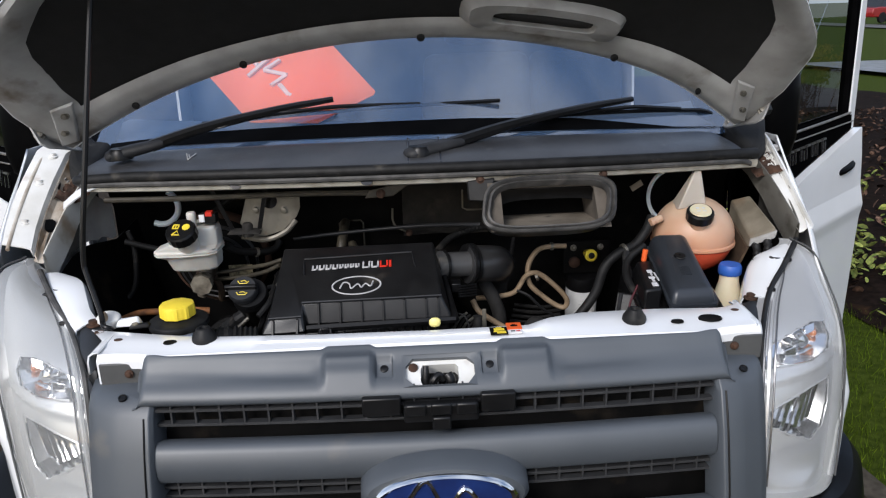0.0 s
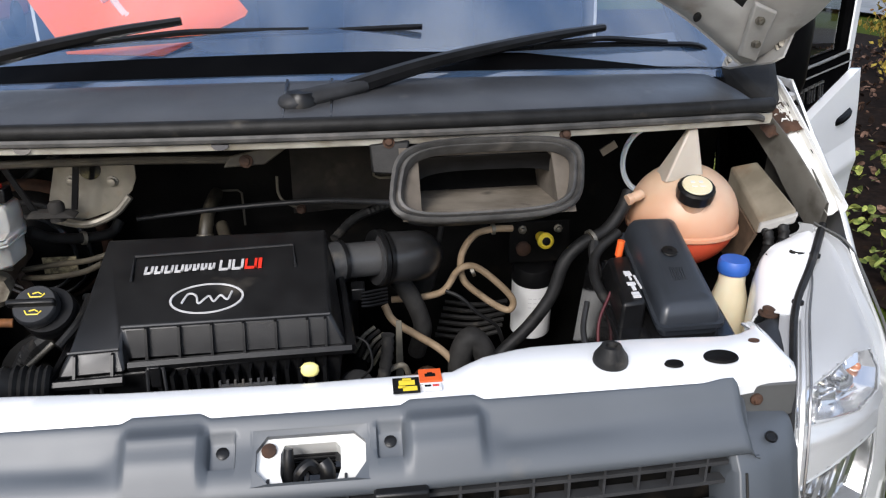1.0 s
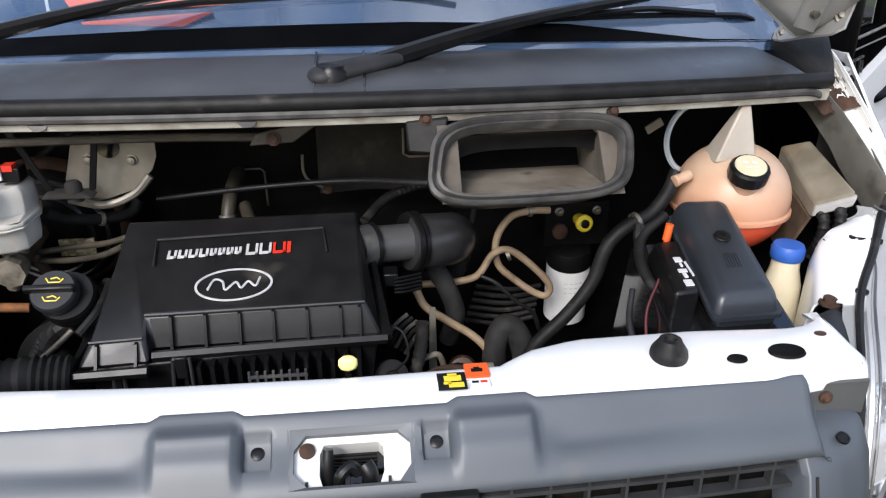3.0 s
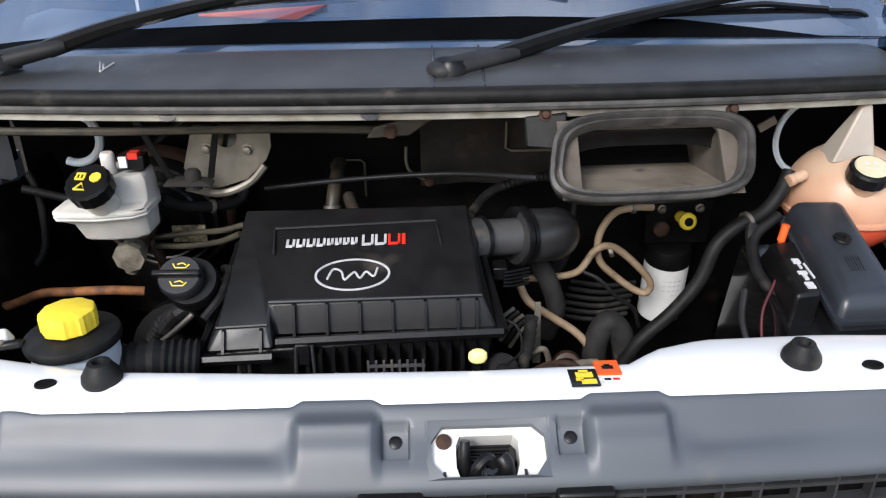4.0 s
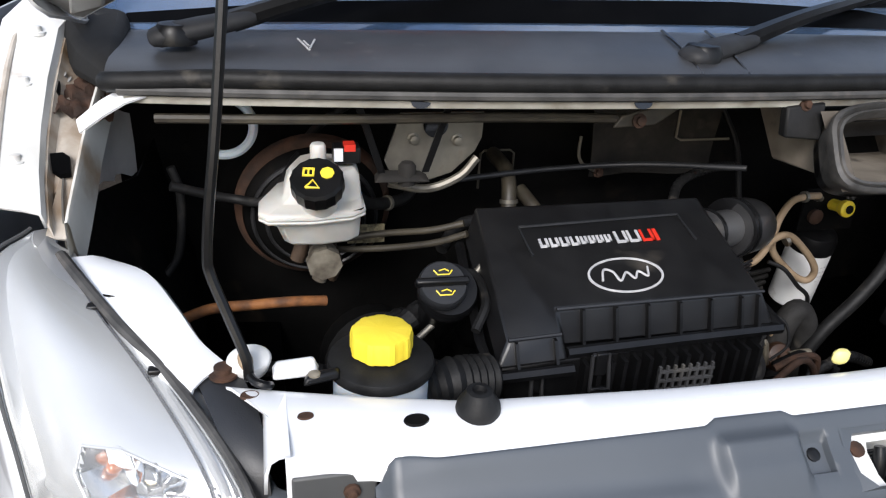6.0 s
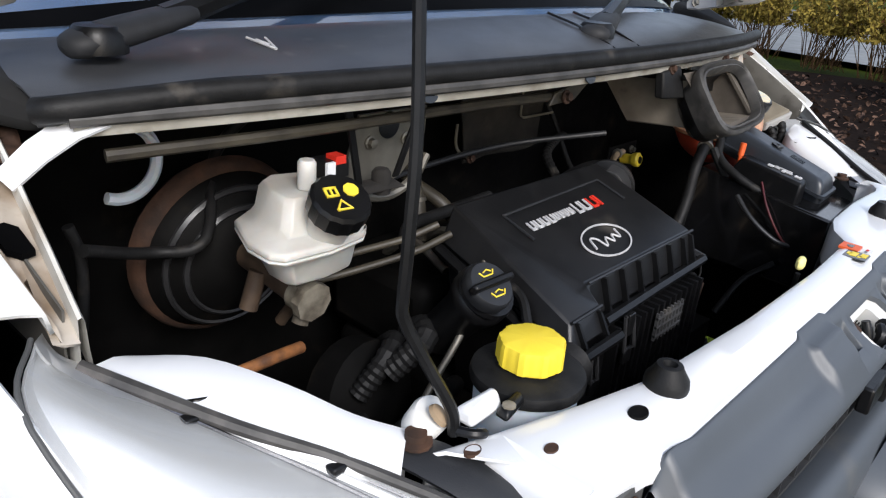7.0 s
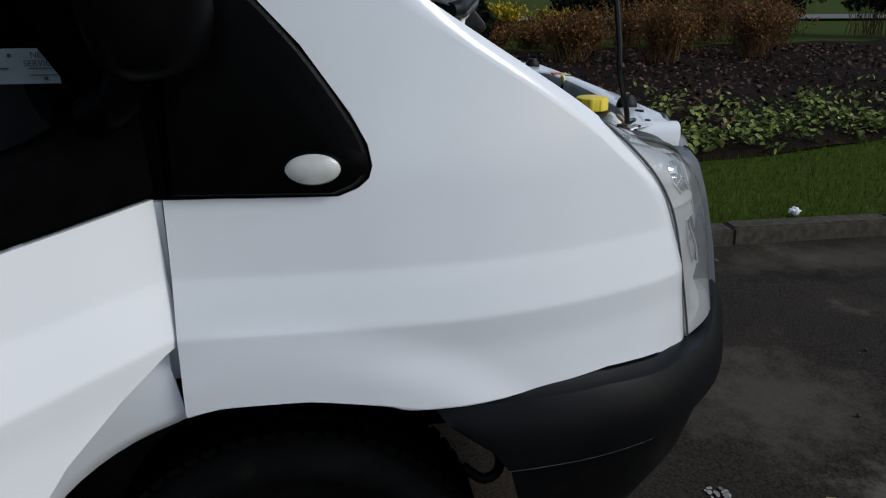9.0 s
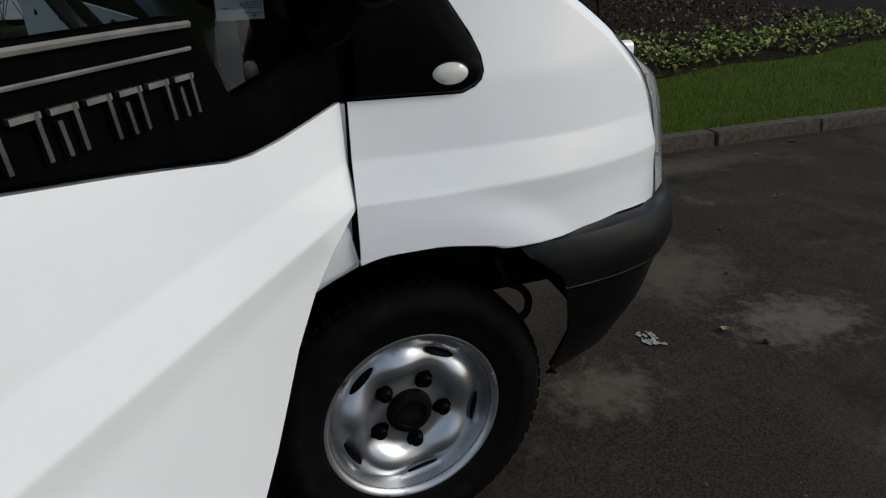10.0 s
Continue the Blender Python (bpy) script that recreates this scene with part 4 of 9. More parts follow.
    sheet(b, [[(sx * x, y, zt), (sx * (x + 0.002), y, (zt + zb) / 2), (sx * x, y, zb + 0.006), (sx * (x - 0.002), y, zb)] for y, x, zt, zb in ((1.715, 0.794, 1.13, 1.060), (1.74, 0.797, 1.145, 1.070), (1.79, 0.801, 1.17, 1.078), (1.84, 0.803, 1.19, 1.083), (1.88, 0.803, 1.20, 1.083), (1.915, 0.800, 1.205, 1.086))])
    part("inner_wing_lining", b, "grime_shade_grey", van, "dull grey lining of the inner wing", solid=0.002, smooth=60)
    if sx < 0:
        b = B()
        sheet(b, [[(sx * x, y, zt), (sx * (x - 0.001), y, (zt + zb) / 2), (sx * x, y, zb)] for y, x, zt, zb in ((1.915, 0.799, 1.205, 1.086), (1.935, 0.792, 1.20, 1.088), (1.955, 0.782, 1.195, 1.080), (1.966, 0.781, 1.19, 1.086), (1.975, 0.774, 1.18, 1.084), (1.990, 0.764, 1.17, 1.074), (1.999, 0.757, 1.165, 1.078))])
        part("wing_gusset", b, "primer", van, "grubby pale folded gusset at the back of the inner wing", solid=0.002, smooth=50)
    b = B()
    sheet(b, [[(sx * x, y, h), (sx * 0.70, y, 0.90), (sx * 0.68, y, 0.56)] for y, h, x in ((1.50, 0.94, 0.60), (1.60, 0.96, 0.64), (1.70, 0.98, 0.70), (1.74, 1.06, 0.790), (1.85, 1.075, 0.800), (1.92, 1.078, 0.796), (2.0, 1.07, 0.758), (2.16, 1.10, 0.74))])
    part("inner_wing", b, "dark", van, "oily inner wing, blackened for the shade of the bay", solid=0.003)
    for y, z, x in ((1.76, 1.165, 0.842), (1.86, 1.228, 0.846), (1.93, 1.275, 0.84)):
        b = B()
        lathe(b, [(0.011, 0), (0.011, 0.004), (0.007, 0.005), (0.006, 0.011), (0.001, 0.012)], Matrix.Translation((sx * x, y, z - 0.006 + (0.016 if sx < 0 else 0.0))), 10)
        part("wing_bolt", b, "white_dirty", van)
    for y, z, x, g in ((1.80, 1.1965, 0.858, 0.008), (1.89, 1.253, 0.858, 0.012), (1.965, 1.291, 0.85, 0.008)) if sx > 0 else ():
        b = B()
        lathe(b, [(0.008, -0.001), (0.0085, 0.0006), (0.0075, 0.001), (0.001, 0.0008)], aim((sx * x, y, z + 0.003), (sx * 0.25, -0.55, 1)) @ Matrix.Diagonal((0.8, g / 0.006, 1, 1)), 16)
        part("ledge_slot", b, "dark", van, "slotted hole in the white ledge")
# dark openings in the stained gutter
for ring in (((-0.813, 1.787), (-0.800, 1.790), (-0.792, 1.785), (-0.789, 1.765), (-0.800, 1.762), (-0.809, 1.768)), ((-0.827, 1.887), (-0.812, 1.883), (-0.811, 1.868), (-0.826, 1.869))):
    b = B()
    gutter_z = lambda x, y: table(y, [(q[0], q[1]) for q in LEDGE]) - 0.032 + (abs(x) - table(y, [(q[0], q[2]) for q in LEDGE]) + 0.058) * 0.12
    hexa_ring = [[(x, y, gutter_z(x, y) + h) for x, y in ring] for h in (-0.002, 0.0035)]
    vs = sheet(b, hexa_ring, closed=True)
    b.faces.new(vs[-1])
    part("gutter_gap", b, "trim", van, "dark opening in the stained gutter", smooth=0)
# bulkhead, floor of the bay and radiator, near black for the shade down there
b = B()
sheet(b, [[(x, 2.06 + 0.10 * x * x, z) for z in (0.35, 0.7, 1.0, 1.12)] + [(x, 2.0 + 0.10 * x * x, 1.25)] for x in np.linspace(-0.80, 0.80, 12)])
part("bulkhead", b, "dark", van, "bulkhead at the back of the engine bay, blackened for shade", solid=0.004)
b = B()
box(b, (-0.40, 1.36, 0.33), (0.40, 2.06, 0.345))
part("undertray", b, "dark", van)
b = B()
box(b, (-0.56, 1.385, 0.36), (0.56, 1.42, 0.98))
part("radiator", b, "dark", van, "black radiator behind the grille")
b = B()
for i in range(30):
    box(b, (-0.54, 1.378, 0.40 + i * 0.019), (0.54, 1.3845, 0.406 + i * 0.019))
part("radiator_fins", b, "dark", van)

# ---- grille ----
def bow(x):
    return 0.07 * x * x


def swept(bm, prof, xs, lift=None):
    rows = []
    for x in xs:
        d = lift(x) if lift else 0.0
        rows.append([(x, y + bow(x) * min(1.0, max(0.0, (1.366 - y) / 0.05)), z + d) for y, z in prof])
    vs = sheet(bm, rows, closed=True)
    bm.faces.new(vs[0])
    bm.faces.new(vs[-1])


# top cover: one smooth moulding with soft bosses, clip pockets and an opening for the catch
COVER = [(p.x, p.y) for p in smooth_path([(1.366, 1.026, 0), (1.364, 1.036, 0), (1.3605, 1.0415, 0), (1.356, 1.0408, 0), (1.350, 1.0355, 0), (1.344, 1.0285, 0), (1.335, 1.0195, 0), (1.322, 1.0105, 0), (1.308, 1.0015, 0), (1.300, 0.9940, 0), (1.2955, 0.986, 0), (1.2965, 0.978, 0), (1.304, 0.972, 0)], 3)]


def soft(t):
    t = min(1.0, max(0.0, t))
    return t * t * (3 - 2 * t)


def cover_point(x, k):
    y, z = COVER[k]
    u = abs(x)
    boss = soft((0.048 - abs(u - 0.147)) / 0.014)
    mid = soft((1.352 - y) / 0.010) * soft((y - 1.2960) / 0.030)
    rear = soft((y - 1.344) / 0.014)
    pocket = soft((0.0150 - abs(u - 0.088)) / 0.0025) * soft((1.347 - y) / 0.003) * soft((y - 1.316) / 0.006)
    end = soft((u - 0.440) / 0.036)
    drop = soft((u - 0.484) / 0.013)
    yy = y + bow(x) * min(1.0, max(0.0, (1.366 - y) / 0.05)) - 0.0055 * boss * mid + 0.006 * boss * rear + 0.004 * end * rear
    zz = z + 0.0095 * boss * mid + 0.003 * boss * rear - 0.0085 * pocket + 0.002 * end * rear - 0.030 * drop * soft((z - 0.970) / 0.03)
    # broad shallow hollow that fades towards the ends
    zz -= 0.0035 * soft((0.016 - abs(y - 1.326 - 0.02 * (u - 0.2))) / 0.016) * (1 - boss) * soft((0.47 - u) / 0.22) * soft((u - 0.19) / 0.03)
    return (x, yy, zz)


b = B()
xs = sorted([round(q, 4) for q in np.linspace(-0.499, 0.499, 184) if abs(q + 0.056) > 0.003 and abs(q - 0.064) > 0.003] + [-0.056, 0.064] + [sg * q for sg in (-1, 1) for q in (0.0730, 0.0742, 0.0755, 0.1005, 0.1018, 0.1030, 0.0997, 0.1065, 0.1095, 0.1125, 0.1815, 0.1845, 0.1875, 0.1905)])
rows = [[cover_point(x, k) for k in range(len(COVER))] for x in xs]
sheet(b, rows)
hole = [f for f in b.faces if -0.056 < f.calc_center_median().x < 0.064 and 1.303 < f.calc_center_median().y < 1.346]
bmesh.ops.delete(b, geom=hole, context="FACES_ONLY")
slant = aim((0.004, 1.3245, 1.0085), (0, -0.55, 1))
skin = sorted((y, z) for y, z in COVER if z > 0.990 and y < 1.3605)
collar = [(x, y, table(y, skin) - 0.0004) for x, y in ((-0.0585, 1.333), (-0.0585, 1.3495), (0.0665, 1.3495), (0.0665, 1.337), (0.0665, 1.316), (0.0665, 1.3005), (-0.0585, 1.3005), (-0.0585, 1.314))]
OCT = ((-0.0565, 0.010), (-0.0455, 0.0255), (0.0455, 0.0255), (0.0575, 0.014), (0.0575, -0.010), (0.0455, -0.0265), (-0.0435, -0.0265), (-0.0565, -0.012))
sheet(b, [collar] + [[slant @ Vector((x, y, h)) for x, y in OCT] for h in (0.0035, -0.006)], closed=True)
grille = part("grille", b, "grey", van, "dark grey moulded plastic radiator grille", smooth=50)
for sx in (-1, 1):
    slope = aim((sx * 0.088, 1.337, 1.0118), (0, -0.6, 1))
    b = B()
    lathe(b, [(0.0068, -0.002), (0.0068, 0.002), (0.004, 0.0032), (0.001, 0.0032)], slope, 12)
    part("clip_stud", b, "black", grille)
    # end columns with a shoulder next to the lamp
    COLUMN = ((0.992, 1.375), (0.988, 1.344), (0.978, 1.322), (0.960, 1.306), (0.90, 1.284), (0.80, 1.258), (0.68, 1.236), (0.60, 1.232))
    b = B()
    sheet(b, [[(sx * (x - (0.022 if sx > 0 and x > 0.53 else 0.014 if sx > 0 and x > 0.5 else 0.0)), y0 + dy, z) for x, dy in ((0.462, 0.06), (0.466, 0.004), (0.472, -0.004), (0.520, 0.000), (0.536, 0.006), (0.562, 0.016), (0.580, 0.030), (0.588, 0.050), (0.590, 0.09))] for z, y0 in COLUMN])
    part("grille_column", b, "grey", grille, bevel=0.003, solid=0.003)
    b = B()
    tube(b, [(sx * 0.4795, y0 - 0.0036, z) for z, y0 in COLUMN[3:]], 0.0016, 6)
    part("column_seam", b, "black", grille, "fine dark seam")
    b = B()
    box(b, (sx * 0.532 - 0.036, 1.3720, 0.982), (sx * 0.532 + 0.036, 1.3765, 1.027))
    part("column_bracket", b, "plate_grey", grille, "dark bolted end bracket", bevel=0.003)
    b = B()
    lathe(b, [(0.0075, 0), (0.0075, 0.003), (0.005, 0.004), (0.004, 0.007), (0.001, 0.008)], aim((sx * 0.518, 1.371, 1.009), (0, -1, 0)), 10)
    part("bracket_bolt", b, "rust", grille, "rusty bolt")
    b = B()
    lathe(b, [(0.012, -0.002), (0.0115, 0.0012), (0.0085, 0.0016), (0.0075, 0.0006), (0.001, 0.0002)], aim((sx * 0.519, 1.330, 0.9855), (0, -0.42, 1)) @ Matrix.Diagonal((0.6, 0.6, 1, 1)), 16)
    part("column_hole", b, "black", grille, "dark hole in the column top")
# broad bars, flush with the columns
for z0, z1, y0 in ((0.845, 0.914, 1.270), (0.715, 0.772, 1.240), (0.62, 0.655, 1.228)):
    b = B()
    swept(b, [(y0 + 0.05, z1 - 0.010), (y0 + 0.022, z1), (y0 + 0.010, z1 - 0.003), (y0 + 0.002, z1 - 0.012), (y0 - 0.003, (z0 + z1) / 2), (y0 - 0.002, z0 + 0.012), (y0 + 0.006, z0), (y0 + 0.05, z0 + 0.004)], np.linspace(-0.466, 0.466, 30))
    part("grille_bar", b, "grey", grille, bevel=0.003)
# fine lattice in the openings
for z0, z1, y0 in ((0.938, 0.990, 1.303), (0.812, 0.845, 1.288), (0.690, 0.715, 1.262)):
    for zm in (z0, z0 + (z1 - z0) * 0.5):
        b = B()
        swept(b, [(y0, zm - 0.0024), (y0, zm + 0.0024), (y0 + 0.014, zm + 0.0020), (y0 + 0.014, zm - 0.0020)], np.linspace(-0.466, 0.466, 24))
        part("lattice_rail", b, "lattice", grille)
    for i in range(23):
        x = -0.440 + i * 0.040
        b = B()
        box(b, (x - 0.0015, y0 + bow(x) + 0.0005, z0 - 0.0024), (x + 0.0015, y0 + bow(x) + 0.0135, z1 + 0.006))
        part("lattice_bar", b, "lattice", grille, smooth=0)
b = B()
sheet(b, [[(x, 1.336 + bow(x), 0.62), (x, 1.336 + bow(x), 0.985 if abs(x) < 0.47 else 0.95)] for x in np.linspace(-0.55, 0.55, 12)])
part("grille_backing", b, "dark", grille, solid=0.003)
# latch block in the middle
b = B()
box(b, (-0.058, 1.281, 0.940), (0.064, 1.30, 0.972))
block = part("latch_block", b, "black", grille, bevel=0.004)
for x in (-0.038, 0.003, 0.044):
    b = B()
    box(b, (x - 0.017, 1.274, 0.955), (x + 0.017, 1.281, 0.976))
    part("block_boss", b, "black", block, bevel=0.004)
b = B()
box(b, (-0.012, 1.272, 0.930), (0.018, 1.281, 0.953))
part("block_boss", b, "black", block, bevel=0.003)
for x0, x1 in ((-0.125, -0.062), (0.068, 0.125)):
    b = B()
    box(b, (x0, 1.285, 0.952), (x1, 1.30, 0.985))
    part("lattice_plate", b, "black", grille, bevel=0.003)
# bonnet catch in its white well
well = aim((0.004, 1.3245, 1.0085), (0, -0.55, 1))
b = B()
outer = [(-0.057, 0.010), (-0.046, 0.026), (0.046, 0.026), (0.058, 0.014), (0.058, -0.010), (0.046, -0.027), (-0.044, -0.027), (-0.057, -0.012)]
inner = [(-0.032, 0.008), (-0.028, 0.018), (0.026, 0.018), (0.031, 0.012), (0.031, -0.012), (0.026, -0.026), (-0.028, -0.026), (-0.032, -0.014)]
sheet(b, [[well @ Vector((x, y, -0.004)) for x, y in outer], [well @ Vector((x, y, -0.005)) for x, y in inner], [well @ Vector((x, y, -0.04)) for x, y in inner]], closed=True)
part("catch_plate", b, "white_dirty", van, "white catch plate with a rusty bolt")
b = B()
prism(b, [(x * 1.1, y * 1.2) for x, y in inner], -0.02, well @ Matrix.Translation((0, 0, -0.030)))
part("catch_well", b, "gloss", van)
b = B()
for i in range(5):
    tube(b, [well @ Vector((-0.022, 0.013 - i * 0.0035, -0.024)), well @ Vector((0.024, 0.013 - i * 0.0035, -0.024))], 0.001, 5, soft=False)
part("catch_spring", b, "dark", van)
b = B()
tube(b, [well @ Vector(q) for q in ((-0.014, -0.02, -0.022), (-0.012, -0.016, -0.002), (-0.002, -0.008, 0.002), (0.006, -0.012, -0.006))], 0.006, 8)
tube(b, [well @ Vector(q) for q in ((0.016, -0.024, -0.02), (0.017, -0.014, -0.004), (0.012, -0.006, 0.0))], 0.0085, 10)
tube(b, [well @ Vector(q) for q in ((-0.024, -0.016, -0.024), (-0.024, -0.002, -0.006), (-0.023, 0.010, 0.004))], (0.008, 0.005), 10)
part("bonnet_catch", b, "black", van, "black bonnet catch hook")
b = B()
lathe(b, [(0.008, 0), (0.008, 0.003), (0.001, 0.004)], well @ Matrix.Translation((-0.044, 0.012, -0.004)), 12)
part("catch_bolt", b, "rust", van, "rusty bolt")
# oval badge on its shield
b = B()
oval = Matrix.Translation((0.004, 1.244, 0.835)) @ Matrix.Rotation(radians(98), 4, "X") @ Matrix.Diagonal((1.0, 0.44, 1.0, 1.0))
lathe(b, [(0.138, -0.03), (0.136, 0.004), (0.128, 0.014), (0.118, 0.016)], oval, 48)
shield = part("badge_shield", b, "grey", grille, "dark grey oval shield")
b = B()
lathe(b, [(0.118, 0.010), (0.117, 0.022), (0.112, 0.026), (0.106, 0.024), (0.105, 0.020)], oval, 48, close=False)
part("badge_rim", b, "chrome", shield, "bright chrome oval rim")
b = B()
lathe(b, [(0.106, 0.012), (0.106, 0.020), (0.06, 0.025), (0.001, 0.026)], oval, 48)
part("badge_field", b, "navy", shield, "deep blue oval badge")
b = B()
tube(b, [oval @ Vector(p) for p in ((-0.06, 0.02, 0.026), (-0.03, 0.10, 0.024), (0.0, -0.02, 0.027), (0.03, 0.06, 0.026), (0.06, -0.03, 0.026))], 0.004, 6)
part("badge_mark", b, "chrome", shield)

# ---- bumper ----
b = B()
ROUTE = [(0.0, 1.195), (0.15, 1.198), (0.30, 1.210), (0.45, 1.232), (0.58, 1.268), (0.68, 1.313), (0.762, 1.368), (0.836, 1.445), (0.892, 1.52), (0.925, 1.61), (0.942, 1.70), (0.948, 1.79), (0.945, 1.885)]
END = [(0.72, 1.89), (0.70, 1.885), (0.645, 1.80), (0.575, 1.757), (0.47, 1.735), (0.39, 1.75), (0.30, 1.715), (0.25, 1.66)]


def bumper_row(x, y, i):
    side = 1 if x >= 0 else -1
    t = abs(x)
    top = table(t, [(0, 0.655), (0.5, 0.660), (0.58, 0.735), (0.70, 0.705), (0.765, 0.695), (0.84, 0.708), (0.95, 0.712)])
    if i >= 8:
        top = table(y, [(1.52, 0.712), (1.61, 0.718), (1.70, 0.716), (1.79, 0.714), (1.89, 0.716)])
    nrm = Vector((0.35 * x, -1)) if t < 0.55 else Vector((side * min(1.0, (t - 0.45) * 2.2), -max(0.02, (1.75 - y) * 2.0)))
    nrm.normalize()
    out = []
    for k, (dz, off) in enumerate(((0.0, -0.055), (0.003, -0.03), (-0.004, -0.008), (-0.03, 0.010), (-0.08, 0.018), (None, 0.014), (None, 0.002), (None, 0.0), (None, -0.035), (None, -0.105), (None, -0.19))):
        z = top + dz if dz is not None else (0.606, 0.600, 0.594, 0.47, 0.34, 0.25)[k - 5]
        yy = y
        lim = table(z, [(r[1], r[0]) for r in [(e[1], e[0]) for e in END[::-1]]])
        yy = min(y, lim)
        out.append((x + nrm[0] * off, yy + nrm[1] * off, z))
    return out


route = smooth_path([(x, y, 0) for x, y in ROUTE], 3)
half = [(p.x, p.y) for p in route]
rows = [bumper_row(-x, y, i / 3) for i, (x, y) in list(enumerate(half))[::-1]] + [bumper_row(x, y, i / 3) for i, (x, y) in list(enumerate(half))[1:]]
sheet(b, rows)
part("bumper", b, "bumper_grey", van, "dark grey plastic wrap-round bumper with a moulded crease, shade in its colour", solid=0.004, smooth=32)
for side in (-1, 1):
    b = B()
    line = []
    for i, (x, y) in enumerate(half):
        if i > 10:
            p5, p6 = Vector(bumper_row(side * x, y, i / 3)[5]), Vector(bumper_row(side * x, y, i / 3)[6])
            line.append(p5.lerp(p6, 0.6))
    tube(b, line, 0.0028, 6, soft=False)
    # pale grey line paints the highlight along the crease
    part("bumper_crease", b, "crease_highlight", bpy.data.objects["bumper"])

# ---- headlamps ----
LAMP_IN = [(0.795, 1.705, 1.096), (0.72, 1.60, 1.066), (0.662, 1.52, 1.042), (0.612, 1.400, 1.000), (0.594, 1.352, 0.92), (0.586, 1.328, 0.83), (0.582, 1.312, 0.735)]
LAMP_INNER = {-1: [(0.802, 1.692, 1.092), (0.736, 1.592, 1.063), (0.676, 1.513, 1.039)] + LAMP_IN[3:], 1: [(0.790, 1.700, 1.090), (0.722, 1.610, 1.066), (0.652, 1.522, 1.040)] + [(x - 0.026, y, z) for x, y, z in LAMP_IN[3:]]}
LAMP_OUT = [(0.82, 1.700, 1.120), (0.850, 1.640, 1.106), (0.832, 1.553, 1.034), (0.811, 1.501, 0.970), (0.797, 1.471, 0.903), (0.778, 1.440, 0.80), (0.758, 1.412, 0.702)]


def lamp_skin(side, inset=0.0, steps=9, shrink=0.0):
    rows = []
    a, c = smooth_path(LAMP_INNER[side], 4), smooth_path(LAMP_OUT, 4)
    n = len(a) - 1
    for i, (p, q) in enumerate(zip(a, c)):
        row = []
        for k in range(steps):
            t = shrink + (1 - 2 * shrink) * k / (steps - 1)
            v = p.lerp(q, t)
            hump = math.sin(math.pi * t) * (0.014 + 0.022 * min(1, i / (n * 0.5)))
            v = v + Vector((0.45, -0.8, 0.25 * (1 - i / n))) * (hump - inset)
            row.append((side * v.x, v.y, v.z))
        rows.append(row)
    return rows


LAMP_A, LAMP_C = {k: smooth_path(LAMP_INNER[k], 10) for k in (-1, 1)}, smooth_path(LAMP_OUT, 10)


def lamp_at(side, a, t, inset):
    """A point of the lamp: a runs from its top to its foot, t from the grille side outwards."""
    n = len(LAMP_C) - 1
    i = min(int(a * n), n - 1)
    w = a * n - i
    p, q = LAMP_A[side][i].lerp(LAMP_A[side][i + 1], w), LAMP_C[i].lerp(LAMP_C[i + 1], w)
    v = p.lerp(q, t) + Vector((0.45, -0.8, 0.25 * (1 - a))) * (math.sin(math.pi * t) * (0.014 + 0.022 * min(1, a / 0.5)) - inset)
    return Vector((side * v.x, v.y, v.z))


RECESS = [[(0.53, 0.09), (0.49, 0.24), (0.447, 0.42), (0.445, 0.60), (0.50, 0.70), (0.555, 0.66), (0.585, 0.45), (0.592, 0.25), (0.60, 0.08)],
          [(0.735, 0.13), (0.705, 0.28), (0.672, 0.50), (0.668, 0.68), (0.74, 0.70), (0.805, 0.64), (0.835, 0.50), (0.81, 0.30), (0.785, 0.16)]]
for side in (-1, 1):
    b = B()
    na, nt = 90, 34
    grid = {}
    for i in range(na):
        for k in range(nt):
            c = ((i + 0.5) / na, 0.015 + 0.97 * (k + 0.5) / nt)
            if any(inside(c, r) for r in RECESS):
                continue
            q = []
            for key in ((i, k), (i + 1, k), (i + 1, k + 1), (i, k + 1)):
                if key not in grid:
                    a, t = key[0] / na, 0.015 + 0.97 * key[1] / nt
                    bowl = max(0.0, 1 - ((a - 0.91) / 0.07) ** 2 - ((t - 0.42) / 0.32) ** 2)
                    band = max(0.0, 1 - abs(a - 0.652 + 0.085 * t) / 0.02)
                    grid[key] = b.verts.new(lamp_at(side, a, t, 0.022 + 0.016 * bowl - 0.006 * band))
                q.append(grid[key])
            b.faces.new(q)
    lamp = part("headlamp", b, "silver", van, "large swept-back headlamp with a clear cover" if side > 0 else "large swept-back headlamp with a clouded cover", smooth=50)
    for n, rec in enumerate(RECESS):
        ca, ct = sum(r[0] for r in rec) / len(rec), sum(r[1] for r in rec) / len(rec)
        ring = lambda k, inset: [lamp_at(side, ca + (a - ca) * k, ct + (t - ct) * k, inset) for a, t in rec]
        b = B()
        vs = sheet(b, [ring(1.10, 0.0215), ring(0.99, 0.024), ring(0.90, 0.040), ring(0.74, 0.060), ring(0.3, 0.068)], closed=True)
        b.faces.new(vs[-1])
        bowl = part("reflector", b, "mirror_bowl", lamp, "deep mirrored reflector recess", smooth=25)
        b = B()
        tube(b, ring(1.04, 0.020) + ring(1.04, 0.020)[:1], 0.0013, 6, soft=False)
        part("recess_rim", b, "silver", bowl)
        if n == 0:
            b = B()
            m = aim(lamp_at(side, 0.515, 0.42, 0.060), (side * 0.3, -1, 0.1))
            lathe(b, [(0.022, -0.004), (0.021, 0.010), (0.014, 0.018), (0.012, 0.028), (0.001, 0.032)], m, 18)
            part("bulb", b, "chrome", bowl)
            b = B()
